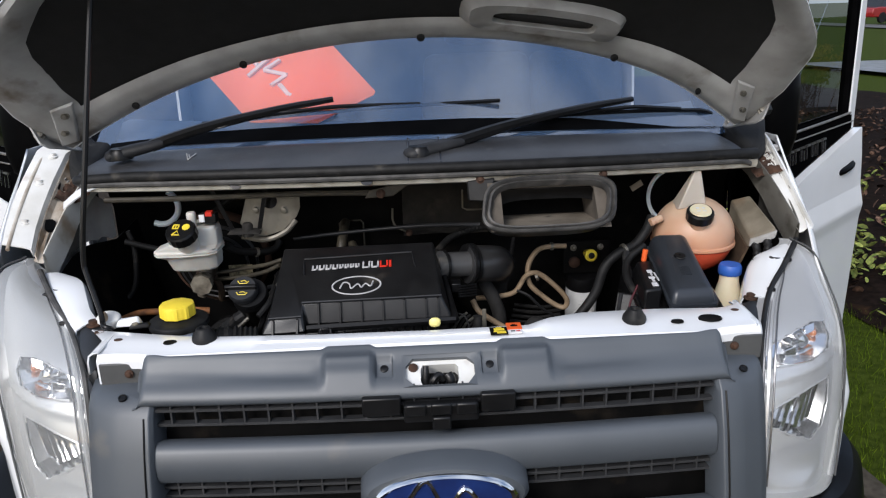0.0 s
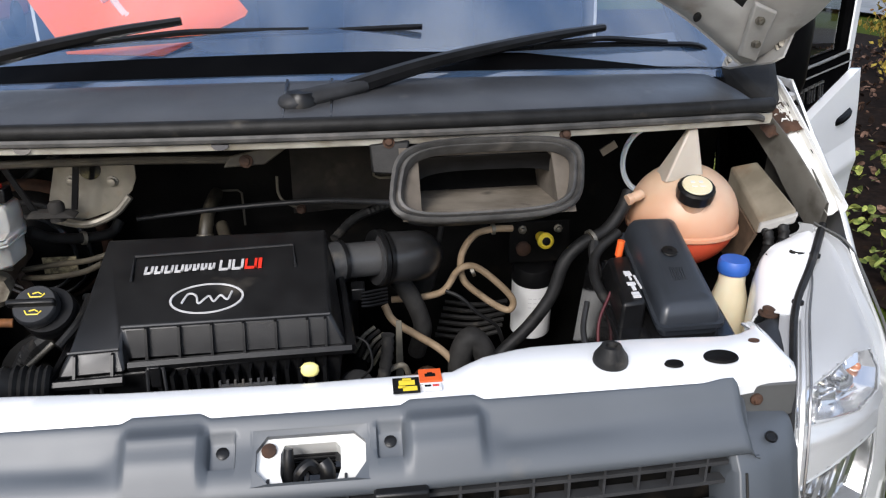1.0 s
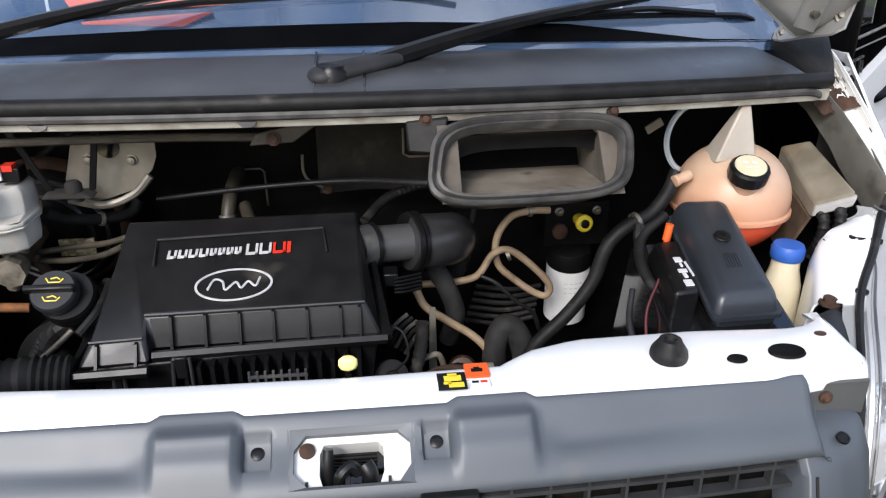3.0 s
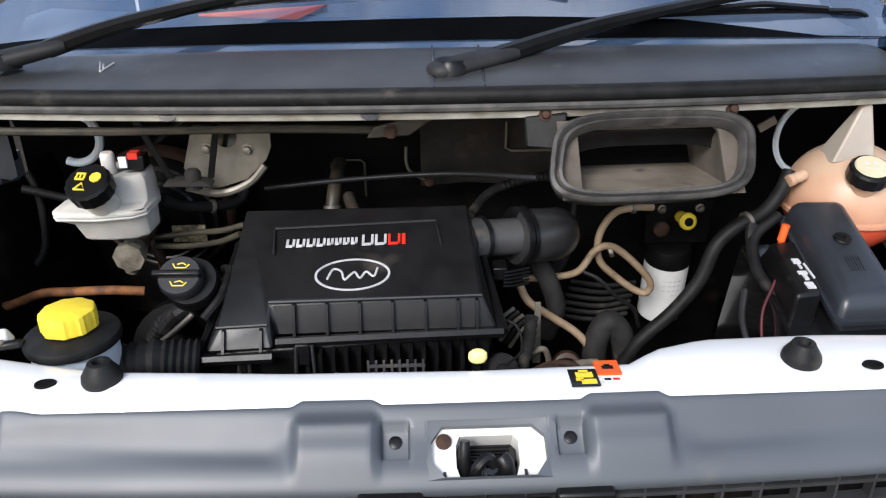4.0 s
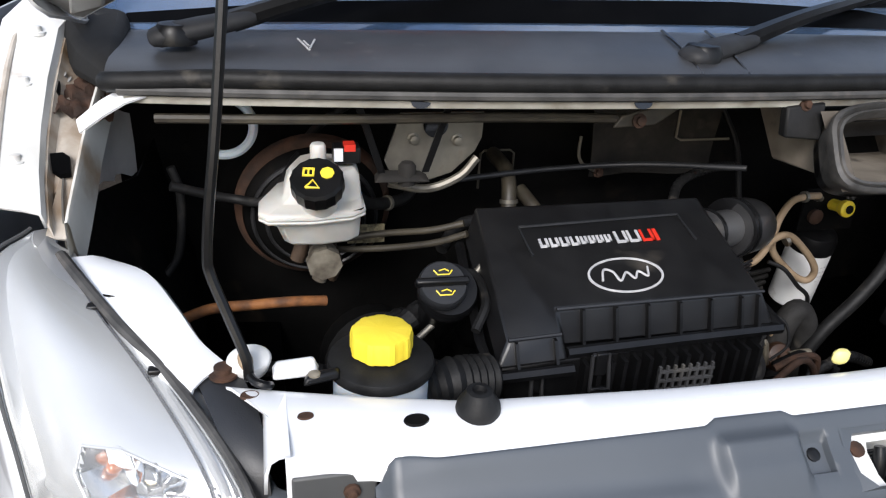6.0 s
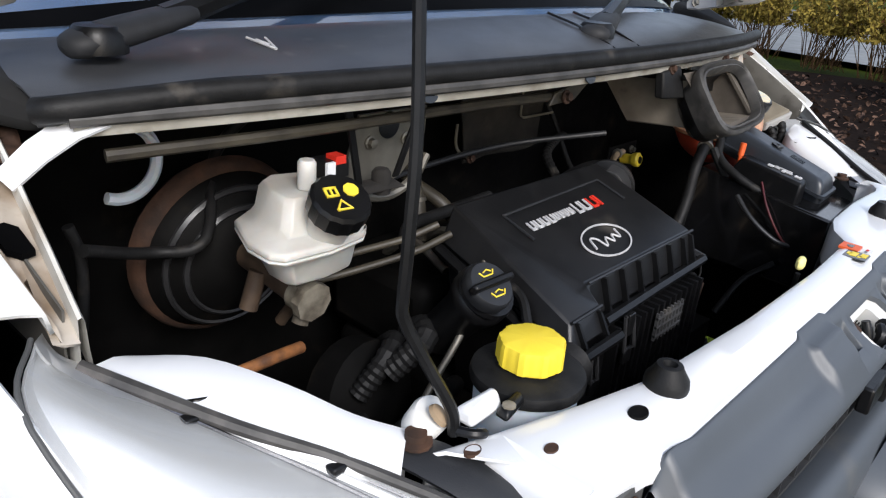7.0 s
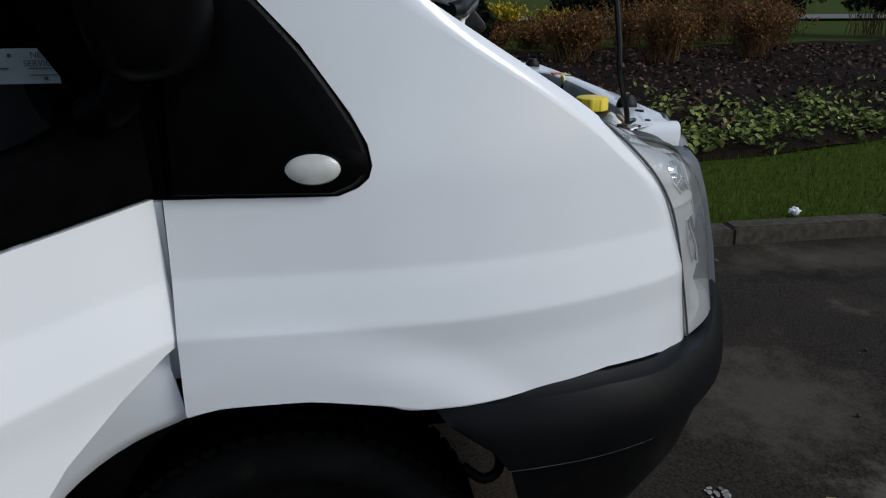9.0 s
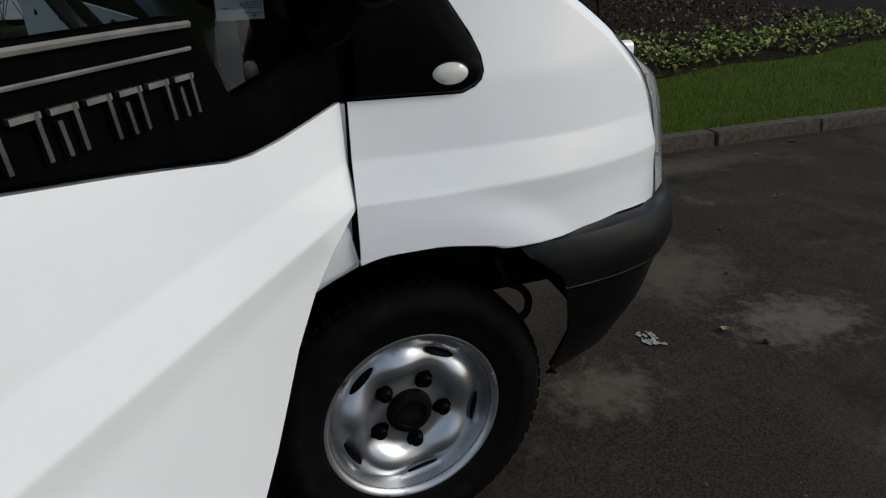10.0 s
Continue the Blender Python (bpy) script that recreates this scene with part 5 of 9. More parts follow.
            lathe(b, [(0.0075, -0.004), (0.0075, 0.006), (0.005, 0.011), (0.001, 0.013)], aim(lamp_at(side, 0.50, 0.60, 0.052), (side * 0.3, -1, 0.1)), 16)
            part("indicator_bulb", b, "amber_bulb", bowl, "small amber indicator bulb")
            for a0, t0, a1, t1 in ((0.50, 0.22, 0.585, 0.18), (0.47, 0.36, 0.50, 0.34), (0.545, 0.33, 0.58, 0.36), (0.462, 0.52, 0.50, 0.55), (0.555, 0.50, 0.575, 0.44)):
                b = B()
                p, q = lamp_at(side, a0, t0, 0.040), lamp_at(side, a1, t1, 0.046)
                w = Vector((side * 0.011, 0.002, 0.003))
                hexa(b, [p - w, p + w, q + w, q - w], [v + Vector((0, 0.006, 0.001)) for v in (p - w, p + w, q + w, q - w)])
                part("reflector_facet", b, "chrome", bowl, bevel=0.001)
        else:
            for k in range(7):
                t = 0.20 + k * 0.068
                top_a = 0.72 - 0.048 * k / 6
                b = B()
                p, q = lamp_at(side, top_a + 0.012, t, 0.036), lamp_at(side, 0.80 + 0.018 * math.sin(k * 0.6), t - 0.02, 0.046)
                w = Vector((side * (0.0028 if k % 2 else 0.0045), 0.001, 0))
                hexa(b, [p - w, p + w, q + w, q - w], [v + Vector((0, 0.010, 0)) for v in (p - w, p + w, q + w, q - w)])
                part("reflector_rib", b, "chrome", bowl, smooth=0)
    b = B()
    sheet(b, lamp_skin(side))
    cover = part("lamp_cover", b, "lens" if side > 0 else "lens_hazy", lamp)
    cover.visible_shadow = False
    b = B()
    f, k = lamp_skin(side), lamp_skin(side, 0.030, shrink=0.01)
    loop = lambda r: [row[0] for row in r] + r[-1][1:-1] + [row[-1] for row in r[::-1]] + r[0][-2:0:-1]
    sheet(b, [loop(f), loop(k)], closed=True)
    part("lamp_rim", b, "silver", lamp, solid=0.002)
    for t, r, mt in ((0.055, 0.0030, "dark_chrome"), (0.095, 0.0042, "silver"), (0.135, 0.0018, "dark_chrome")):
        b = B()
        tube(b, [lamp_at(side, a, t, 0.017) for a in np.linspace(0.08, 0.97, 24)], r, 6, soft=False)
        part("lamp_moulding", b, mt, lamp)
    b = B()
    tube(b, [(side * (p[0] - 0.006), p[1] - 0.002, p[2] + 0.002) for p in LAMP_INNER[side]], (0.0065, 0.0022), 8)
    part("lamp_seal", b, "seal" if side < 0 else "rubber", van, "weathered rubber strip beside the headlamp")
    for q in (0.13, 0.31):
        b = B()
        p = lamp_at(side, q, 0.0, 0.0)
        box(b, (p.x - 0.010, p.y - 0.005, p.z - 0.004), (p.x + 0.004, p.y + 0.006, p.z + 0.004))
        part("seal_tooth", b, "black", van, bevel=0.002)
    b = B()
    tube(b, [(side * (p[0] + 0.0025), p[1] - 0.001, p[2] + 0.0035) for p in LAMP_OUT], 0.0021, 8)
    part("lamp_gap_seal", b, "plate_grey", van, "dark rubber line between lamp and wing")

# ---- cowl, seal and rail below the windscreen ----
def cowl_front(x):
    return (x, 1.706 + 0.215 * x * x, 1.2735 - 0.030 * x * x)


def cowl_rear(x):
    return (x, 1.845 + 0.30 * x * x, 1.312 - 0.060 * x * x)


XS = np.linspace(-0.752, 0.742, 40)
b = B()
rows = []
for x in XS:
    f, r = Vector(cowl_front(x)), Vector(cowl_rear(x))
    rows.append([f + Vector((0, 0.004, -0.02)), f, f.lerp(r, 0.15) + Vector((0, 0, 0.006)), f.lerp(r, 0.5) + Vector((0, 0, 0.006)), f.lerp(r, 0.9) + Vector((0, 0, 0.002)), r, r + Vector((0, 0.03, -0.01))])
sheet(b, rows)
cowl = part("cowl_panel", b, "scuttle", van, "faded black plastic scuttle panel below the windscreen", solid=0.003)
# chalk-like scuff and panel joints
b = B()
on_cowl = lambda x, y: (x, y, 1.2727 + (y - 1.762) * 0.190)
for line in (((-0.524, 1.873), (-0.519, 1.858), (-0.513, 1.838)), ((-0.503, 1.870), (-0.507, 1.856), (-0.512, 1.838)), ((-0.517, 1.866), (-0.512, 1.850))):
    tube(b, [on_cowl(*q) for q in line], 0.0014, 5)
part("white_scuff", b, "ink", cowl, "white paint scuff")
for x in (-0.035, 0.032):
    b = B()
    f, r = Vector(cowl_front(x)), Vector(cowl_rear(x))
    tube(b, [f + Vector((0, 0.012, 0.006)), f.lerp(r, 0.5) + Vector((0, 0, 0.0085)), r + Vector((0, -0.006, 0.003))], 0.0022, 5)
    part("cowl_joint", b, "gloss", cowl)
b = B()
tube(b, [(-0.752, 1.832, 1.250)] + [(x, cowl_front(x)[1] - 0.006, cowl_front(x)[2] + 0.002 - 0.006 * max(0.0, (-0.62 - x) / 0.12)) for x in np.linspace(-0.738, 0.735, 26)], 0.0115, 12)
part("bonnet_seal", b, "rubber", van, "worn black rubber bonnet seal")
b = B()
tube(b, [(x, cowl_front(x)[1] - 0.011, cowl_front(x)[2] - 0.013) for x in np.linspace(-0.735, 0.735, 26)], 0.006, 8)
part("seal_lip", b, "seal", van, "grey worn lip of the bonnet seal")
b = B()
rows = []
for x in np.linspace(-0.73, 0.74, 40):
    _, y, z = cowl_front(x)
    rows.append([(x, y + 0.10, z - 0.035), (x, y + 0.02, z - 0.034), (x, y - 0.002, z - 0.028), (x, y - 0.005, z - 0.020), (x, y - 0.004, z - 0.012)])
sheet(b, rows)
rail = part("cowl_rail", b, "rail_paint", van, "grubby white metal rail under the bonnet seal", solid=0.002)
for x in (-0.392, -0.121, 0.11, 0.371):
    _, y, z = cowl_front(x)
    b = B()
    if x in (0.11, 0.371):
        lathe(b, [(0.009, 0), (0.009, 0.003), (0.006, 0.004), (0.005, 0.008), (0.001, 0.009)], aim((x, y - 0.006, z - 0.026), (0, -1, 0.35)), 8)
        part("rail_bolt", b, "rust", rail, "rusty bolt")
    else:
        lathe(b, [(0.010, 0), (0.010, 0.0015), (0.001, 0.0016)], aim((x, y - 0.0065, z - 0.021), (0, -1, 0.35)) @ Matrix.Diagonal((1.2, 0.8, 1, 1)), 14)
        part("rail_hole", b, "gloss", rail)
# turned-down white end of the rail
b = B()
sheet(b, [[(-0.708, 1.826, 1.252), (-0.705, 1.802, 1.240)], [(-0.735, 1.832, 1.242), (-0.730, 1.808, 1.230)], [(-0.762, 1.834, 1.226), (-0.756, 1.812, 1.214)], [(-0.790, 1.832, 1.204), (-0.784, 1.812, 1.194)]])
part("rail_end", b, "white", van, "curled white end of the metal rail", solid=0.003, smooth=60)
b = B()
tube(b, [(-0.70, 1.83, 1.205), (-0.5, 1.79, 1.212), (-0.25, 1.765, 1.218), (-0.08, 1.76, 1.214)], 0.0062, 8)
part("cross_pipe", b, "olive", van, "dull khaki pipe under the rail")
b = B()
hexa(b, [(-0.13, 1.752, 1.205), (-0.07, 1.752, 1.208), (-0.07, 1.757, 1.208), (-0.13, 1.757, 1.205)], [(-0.12, 1.752, 1.222), (-0.02, 1.752, 1.243), (-0.02, 1.757, 1.243), (-0.12, 1.757, 1.222)])
pipe_lug = part("pipe_lug", b, "olive", van, "flattened end of the khaki pipe", bevel=0.002)
b = B()
lathe(b, [(0.010, 0), (0.010, 0.003), (0.006, 0.004), (0.006, 0.009), (0.001, 0.010)], aim((-0.096, 1.751, 1.215), (0, -1, 0.2)), 10)
part("lug_bolt", b, "rust", pipe_lug)

# wipers
def wiper(pivot, elbow, joint, ends):
    b = B()
    p = Vector(pivot)
    d = (Vector(joint) - p).normalized()
    lathe(b, [(0.026, -0.012), (0.026, 0.004), (0.020, 0.012), (0.001, 0.014)], Matrix.Translation(p), 18)
    head = B()
    base = part("wiper_arm", b, "black", van, "matt black windscreen wiper")
    m = aim(p, d)
    sheet(head, [[m @ Vector((w * math.cos(a), w * 0.6 * math.sin(a), s)) for a in [k * math.pi / 6 for k in range(12)]] for w, s in ((0.0005, -0.034), (0.010, -0.033), (0.018, -0.029), (0.0225, -0.020), (0.0240, 0.0), (0.0235, 0.03), (0.0215, 0.06), (0.019, 0.095), (0.0165, 0.100))], closed=True)
    part("wiper_head", head, "wiper_grey", base, smooth=60)
    b = B()
    tube(b, [p + d * 0.07, p.lerp(Vector(joint), 0.4) + Vector((0, -0.004, 0.010)), p.lerp(Vector(joint), 0.75) + Vector((0, -0.003, 0.008)), joint], (0.0140, 0.0065), 8)
    part("wiper_rod", b, "black", base)
    b = B()
    e0, e1 = Vector(ends[0]), Vector(ends[1])
    j = Vector(joint)
    g = e1 - e0
    c = max(0.3, min(0.7, (j - e0).dot(g) / g.dot(g)))
    up = Vector((0, -0.6, 0.8))
    tube(b, [e0 + g * (c - 0.28) + up * 0.004, e0 + g * (c - 0.15) + up * 0.010, e0 + g * c + up * 0.016, e0 + g * (c + 0.15) + up * 0.010, e0 + g * (c + 0.28) + up * 0.004], 0.0052, 6)
    part("wiper_bridge", b, "black", base)
    b = B()
    tube(b, [e0 - up * 0.004, e0.lerp(e1, 0.25), e0.lerp(e1, 0.5) + up * 0.002, e0.lerp(e1, 0.75), e1 - up * 0.004], 0.0050, 6)
    part("wiper_blade", b, "black", base)


def screen(x, d):
    """A point of the windscreen, d metres up along it from its foot."""
    x0, y0, z0 = cowl_rear(x)
    return Vector((x0 * (1 - 0.05 * d), y0 + 0.79 * d, z0 + 0.615 * d - 0.10 * x * x * d))


def on_screen(x, d, off=0.015):
    return screen(x, d) + Vector((0, -0.6, 0.8)) * off


wiper((-0.011, 1.769, 1.298), on_screen(0.26, 0.036), on_screen(0.50, 0.086, 0.026), (on_screen(0.27, 0.048, 0.014), on_screen(0.75, 0.068, 0.014)))
wiper((-0.672, 1.885, 1.297), on_screen(-0.44, 0.022), on_screen(-0.20, 0.108, 0.026), (on_screen(-0.51, 0.070, 0.014), on_screen(0.18, 0.102, 0.014)))

# ---- cab: windscreen, pillars, roof, body ----
b = B()
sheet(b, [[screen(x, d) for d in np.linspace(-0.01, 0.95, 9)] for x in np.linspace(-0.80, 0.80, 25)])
glass = part("windscreen", b, "glass", van, "windscreen glass with a blue haze painted in for the reflected sky")
glass.visible_shadow = False
b = B()
sheet(b, [[on_screen(x, 0.012 + (table(x, [(-0.76, 0.03), (-0.5, 0.050), (-0.25, 0.054), (0.1, 0.057), (0.35, 0.05), (0.60, 0.016), (0.76, 0.014)]) - 0.012) * k, 0.002) for k in (0, 0.5, 1)] for x in np.linspace(-0.75, 0.75, 31)])
part("screen_band", b, "trim", glass, "black band along the foot of the windscreen")
for sx in (-1, 1):
    b = B()
    rows = []
    for d in np.linspace(-0.02, 0.95, 8):
        q = screen(0.80, max(d, 0))
        rows.append([(sx * (q.x - 0.02), q.y - 0.004, q.z), (sx * (q.x + 0.03), q.y - 0.006, q.z - 0.006), (sx * (q.x + 0.085 - d * 0.03), q.y + 0.04, q.z - 0.02), (sx * (q.x + 0.095 - d * 0.03), q.y + 0.12, q.z - 0.03), (sx * (q.x + 0.03), q.y + 0.14, q.z - 0.03), (sx * (q.x - 0.02), q.y + 0.05, q.z - 0.03)])
    sheet(b, rows, closed=True)
    part("windscreen_pillar", b, "trim", van, "black windscreen pillar", bevel=0.004)
    b = B()
    tube(b, [(sx * 0.775, 2.00, 1.285), (sx * 0.80, 2.02, 1.305), (sx * 0.83, 2.035, 1.322), (sx * 0.87, 2.07, 1.32)], 0.016, 8)
    part("pillar_foot_trim", b, "rubber", van, "black rubber corner trim")
    b = B()
    hexa(b, [(sx * 0.738, 1.835, 1.222), (sx * 0.800, 1.90, 1.238), (sx * 0.855, 2.03, 1.25), (sx * 0.742, 2.03, 1.24)], [(sx * 0.740, 1.838, 1.256), (sx * 0.790, 1.905, 1.282), (sx * 0.848, 2.03, 1.318), (sx * 0.744, 2.03, 1.305)])
    part("foam_block", b, "pad", van, "black foam block at the end of the scuttle", bevel=0.012)
q0 = screen(0, 0.95)
b = B()
sheet(b, [[(x, y, z - 0.09 * (x / 0.9) ** 4) for y, z in ((q0.y + 0.30 * x * x - 0.01, q0.z - 0.005), (2.85, 2.02), (3.1, 2.16), (3.6, 2.26), (5.6, 2.26))] for x in np.linspace(-0.88, 0.88, 15)])
part("roof", b, "white", van, solid=0.01)
for sx in (-1, 1):
    b = B()
    sheet(b, [[(sx * (0.955 - 0.07 * max(0, (z - 1.2)) ** 1.5), y, z) for z in (0.35, 0.6, 0.85, 0.94, 1.3, 1.6, 1.95, 2.2)] for y in (3.28, 3.6, 4.2, 5.0, 5.6)])
    part("body_side", b, "white", van, "plain white van side", solid=0.01)
    # sill and door pillar foot behind the wheel
    b = B()
    rows = []
    for a in np.linspace(radians(75), radians(-8), 20):
        c, s = math.cos(a), math.sin(a)
        rows.append([(sx * x, max(2.105 + r * c, 2.2225 + 0.2 * (r - 0.425)), 0.325 + r * s) for r, x in ((0.415, 0.935), (0.424, 0.946), (0.435, 0.951), (0.47, 0.949), (0.50, 0.946), (0.512, 0.935), (0.53, 0.90))])
    sheet(b, rows)
    part("arch_return", b, "white", van, "white body edge behind the front wheel", solid=0.004, smooth=60)
    b = B()
    sheet(b, [[(sx * 0.925, y, z) for y in (2.226, 2.27, 2.32)] for z in (0.78, 0.9, 1.0, 1.03)])
    part("door_pillar", b, "white", van, solid=0.01)
    b = B()
    sheet(b, [[(sx * 0.915, y, z) for y in (2.222, 2.26, 2.29)] for z in (1.02, 1.1, 1.2, 1.34)])
    part("pillar_trim", b, "trim", van, solid=0.01)
    b = B()
    box(b, (min(sx * 0.86, sx * 0.935), 2.60, 0.30), (max(sx * 0.86, sx * 0.935), 3.30, 0.42))
    part("sill", b, "white", van, bevel=0.01)
    # dark wheel housing
    b = B()
    rows = []
    for a in np.linspace(radians(-20), radians(128), 20):
        y, z = 2.105 + 0.46 * math.cos(a), 0.325 + 0.425 * math.sin(a)
        y = max(y, 1.735)
        rows.append([(sx * 0.925, y, z + 0.002), (sx * 0.56, y, z)])
    sheet(b, rows)
    part("wheel_housing", b, "trim", van, "black plastic wheel arch liner", solid=0.004)
    b = B()
    sheet(b, [[(sx * 0.56, y, z) for y in (1.72, 2.1, 2.55)] for z in (0.5, 0.62, 0.74)])
    part("housing_wall", b, "trim", van)
    b = B()
    tube(b, [(sx * 0.72, 1.83, 0.60), (sx * 0.72, 1.795, 0.522), (sx * 0.72, 1.757, 0.497), (sx * 0.72, 1.733, 0.462), (sx * 0.72, 1.737, 0.425), (sx * 0.72, 1.765, 0.413), (sx * 0.70, 1.80, 0.43)], 0.0105, 10, ridge=0.0015)
    part("brake_hose", b, "rubber", van, "black rubber hose behind the bumper end")
b = B()
box(b, (-0.92, 5.58, 0.35), (0.92, 5.60, 2.2))
part("rear_panel", b, "white", van)
b = B()
box(b, (-0.85, 2.62, 0.36), (0.85, 5.6, 0.40))
part("cab_floor", b, "cloth", van)
b = B()
sheet(b, [[(x, 3.42, z) for z in (0.4, 1.2, 2.15)] for x in (-0.93, 0, 0.93)])
part("cab_partition", b, "dash", van, "grey partition behind the seats", solid=0.02)
b = B()
rows = []
for x in np.linspace(-0.86, 0.86, 14):
    y0 = 1.93 + 0.30 * x * x
    rows.append([(x, y0, 1.285), (x, y0 + 0.12, 1.295), (x, y0 + 0.34, 1.30), (x, y0 + 0.42, 1.26), (x, 2.42, 1.05), (0.82 * x, 2.42, 0.75)])
sheet(b, rows)
part("dashboard", b, "dash", van, "blue-grey moulded dashboard, blued for the reflected sky", solid=0.02)
b = B()
tube(b, [Vector((-0.40, 2.60, 1.10)) + Matrix.Rotation(radians(-35), 3, "X") @ Vector((0.19 * math.cos(a), 0, 0.19 * math.sin(a))) for a in np.linspace(0, 2 * math.pi, 25)], 0.015, 8, soft=False)
wheel = part("steering_wheel", b, "black", van, "black steering wheel")
b = B()
tube(b, [(-0.40, 2.60, 1.10), (-0.40, 2.45, 1.0)], 0.05, 12, soft=False)
part("steering_boss", b, "black", wheel)
for x, w in ((-0.47, 0.25), (0.25, 0.25), (0.65, 0.22)):
    b = B()
    hexa(b, [(x - w, 2.75, 0.72), (x + w, 2.75, 0.72), (x + w, 3.3, 0.70), (x - w, 3.3, 0.70)], [(x - w, 2.75, 0.86), (x + w, 2.75, 0.86), (x + w, 3.3, 0.83), (x - w, 3.3, 0.83)])
    seat = part("cab_seat", b, "cloth", van, "dark cloth cab seat", bevel=0.04)
    b = B()
    hexa(b, [(x - w, 3.18, 0.82), (x + w, 3.18, 0.82), (x + w, 3.30, 0.82), (x - w, 3.30, 0.82)], [(x - w * 0.85, 3.27, 1.42), (x + w * 0.85, 3.27, 1.42), (x + w * 0.85, 3.36, 1.42), (x - w * 0.85, 3.36, 1.42)])
    part("seat_back", b, "cloth", seat, bevel=0.04)
    b = B()
    box(b, (x - 0.13, 3.29, 1.45), (x + 0.13, 3.37, 1.64))
    part("headrest", b, "cloth", seat, bevel=0.035)

# ---- front doors, swung open ----
def door(side):
    """Built shut along +y from its hinge line, then turned about the hinge."""
    hinge = Vector((side * 0.938, 2.222, 0))
    turn = Matrix.Translation(hinge) @ Matrix.Rotation(side * radians(-51 if side < 0 else -48), 4, "Z")
    out = lambda s, z, d=0.0: turn @ Vector((side * (fender_x(3.0, z) - 0.951 + d), s, z))
    top = [(0.0, 1.034), (0.10, 1.028), (0.22, 1.022), (0.30, 1.022), (0.36, 1.028), (0.45, 1.047), (0.55, 1.067), (0.75, 1.103), (1.04, 1.155)]
    low = [(0.0, 0.845), (0.03, 0.835), (0.10, 0.80), (0.18, 0.755), (0.25, 0.69), (0.30, 0.62), (0.345, 0.56), (0.40, 0.50), (0.46, 0.42), (0.50, 0.36), (1.04, 0.36)]
    b = B()
    trimmed(b, low + top[::-1], list(np.linspace(0.0, 1.04, 66)), list(np.linspace(0.36, 0.838, 31)) + [0.845, 0.849, 0.853, 0.857, 0.87, 0.885, 0.90, 0.915, 0.924, 0.928, 0.932, 0.936, 0.942] + list(np.linspace(0.954, 1.155, 15)), lambda s, z: out(s, z))
    panel = part("front_door", b, "white", van, "white front door swung wide open", solid=0.03, smooth=28)
    # black band, window surround and glass
    b = B()
    up = [(0.0, 1.20), (0.03, 1.16), (0.07, 1.128), (0.12, 1.112), (0.20, 1.098), (0.28, 1.088), (0.315, 1.092), (0.335, 1.11), (0.36, 1.17), (0.385, 1.200), (0.50, 1.203), (0.75, 1.206), (1.0, 1.212)]
    rows = []
    for s in sorted(set([r[0] for r in up] + list(np.linspace(0.4, 1.0, 10)))):
        lo, hi = table(s, top) + 0.003, table(s, up)
        rows.append([out(s, lo, -0.002), out(s, lo + 0.006, 0.004)] + [out(s, lo + (hi - lo) * t, 0.006) for t in (0.3, 0.6, 0.9)] + [out(s, hi, 0.002), out(s, hi, -0.02)])
    sheet(b, rows)
    part("door_band", b, "band_black", panel, "black plastic band below the door window", solid=0.004)
    b = B()
    win = [(0.03, 1.16), (0.07, 1.126), (0.12, 1.110), (0.20, 1.096), (0.28, 1.086), (0.315, 1.090), (0.335, 1.108), (0.36, 1.168), (0.385, 1.198), (0.98, 1.208), (0.98, 1.93), (0.52, 1.93), (0.30, 1.62), (0.10, 1.33)]
    lip = []
    for k, (s, z) in enumerate(win):
        pr, nx = win[k - 1], win[(k + 1) % len(win)]
        d = Vector((nx[0] - pr[0], nx[1] - pr[1])).normalized()
        w_ = 0.014 if k < 10 else 0.04
        lip.append((s - d[1] * w_, z + d[0] * w_))
    o, i = [out(s, z, 0.0) for s, z in win], [out(s, z, -0.004) for s, z in lip]
    o2, i2 = [out(s, z, -0.035) for s, z in win], [out(s, z, -0.035) for s, z in lip]
    sheet(b, [o, i, i2, o2, o], closed=True)
    bmesh.ops.remove_doubles(b, verts=b.verts, dist=0.0005)
    part("window_surround", b, "band_black", panel, "black window surround with a dipped front corner")
    b = B()
    hexa(b, [out(0.982, 1.15, 0.0), out(1.04, 1.15, 0.0), out(1.04, 1.15, -0.04), out(0.982, 1.15, -0.04)], [out(0.982, 1.96, 0.0), out(1.04, 1.96, 0.0), out(1.04, 1.96, -0.04), out(0.982, 1.96, -0.04)])
    part("door_frame", b, "white", panel, bevel=0.006)
    b = B()
    pane = [out(s, z, -0.020) for s, z in win]
    b.faces.new([b.verts.new(p) for p in pane])
    g = part("door_glass", b, "tinted", panel, "tinted door window")
    g.data.flip_normals()
    g.visible_shadow = False
    # bright strip over the band
    b = B()
    tube(b, [out(s, table(s, up) + 0.004, 0.008) for s in np.linspace(0.39, 0.98, 8)], 0.0045, 6)
    part("window_strip", b, "strip_grey", panel, "weathered grey rubber strip under the door glass")
    b = B()
    tube(b, [out(s, 1.178 + (s - 0.4) * 0.01, 0.010) for s in np.linspace(0.40, 1.0, 5)], 0.0026, 6)
    part("band_crease", b, "strip_grey", panel, "thin pale crease along the black band")
    # raised bright letters drawn as plain bars along the band
    for k in range(7):
        s0 = 0.41 + (6 - k if side < 0 else k) * 0.047
        zc = 1.128 + (s0 - 0.4) * 0.02
        for ds, z0, z1 in ((0.0, -0.022, 0.024),) if k % 2 else ((0.0, -0.022, 0.024), (0.022, -0.022, 0.012)):
            b = B()
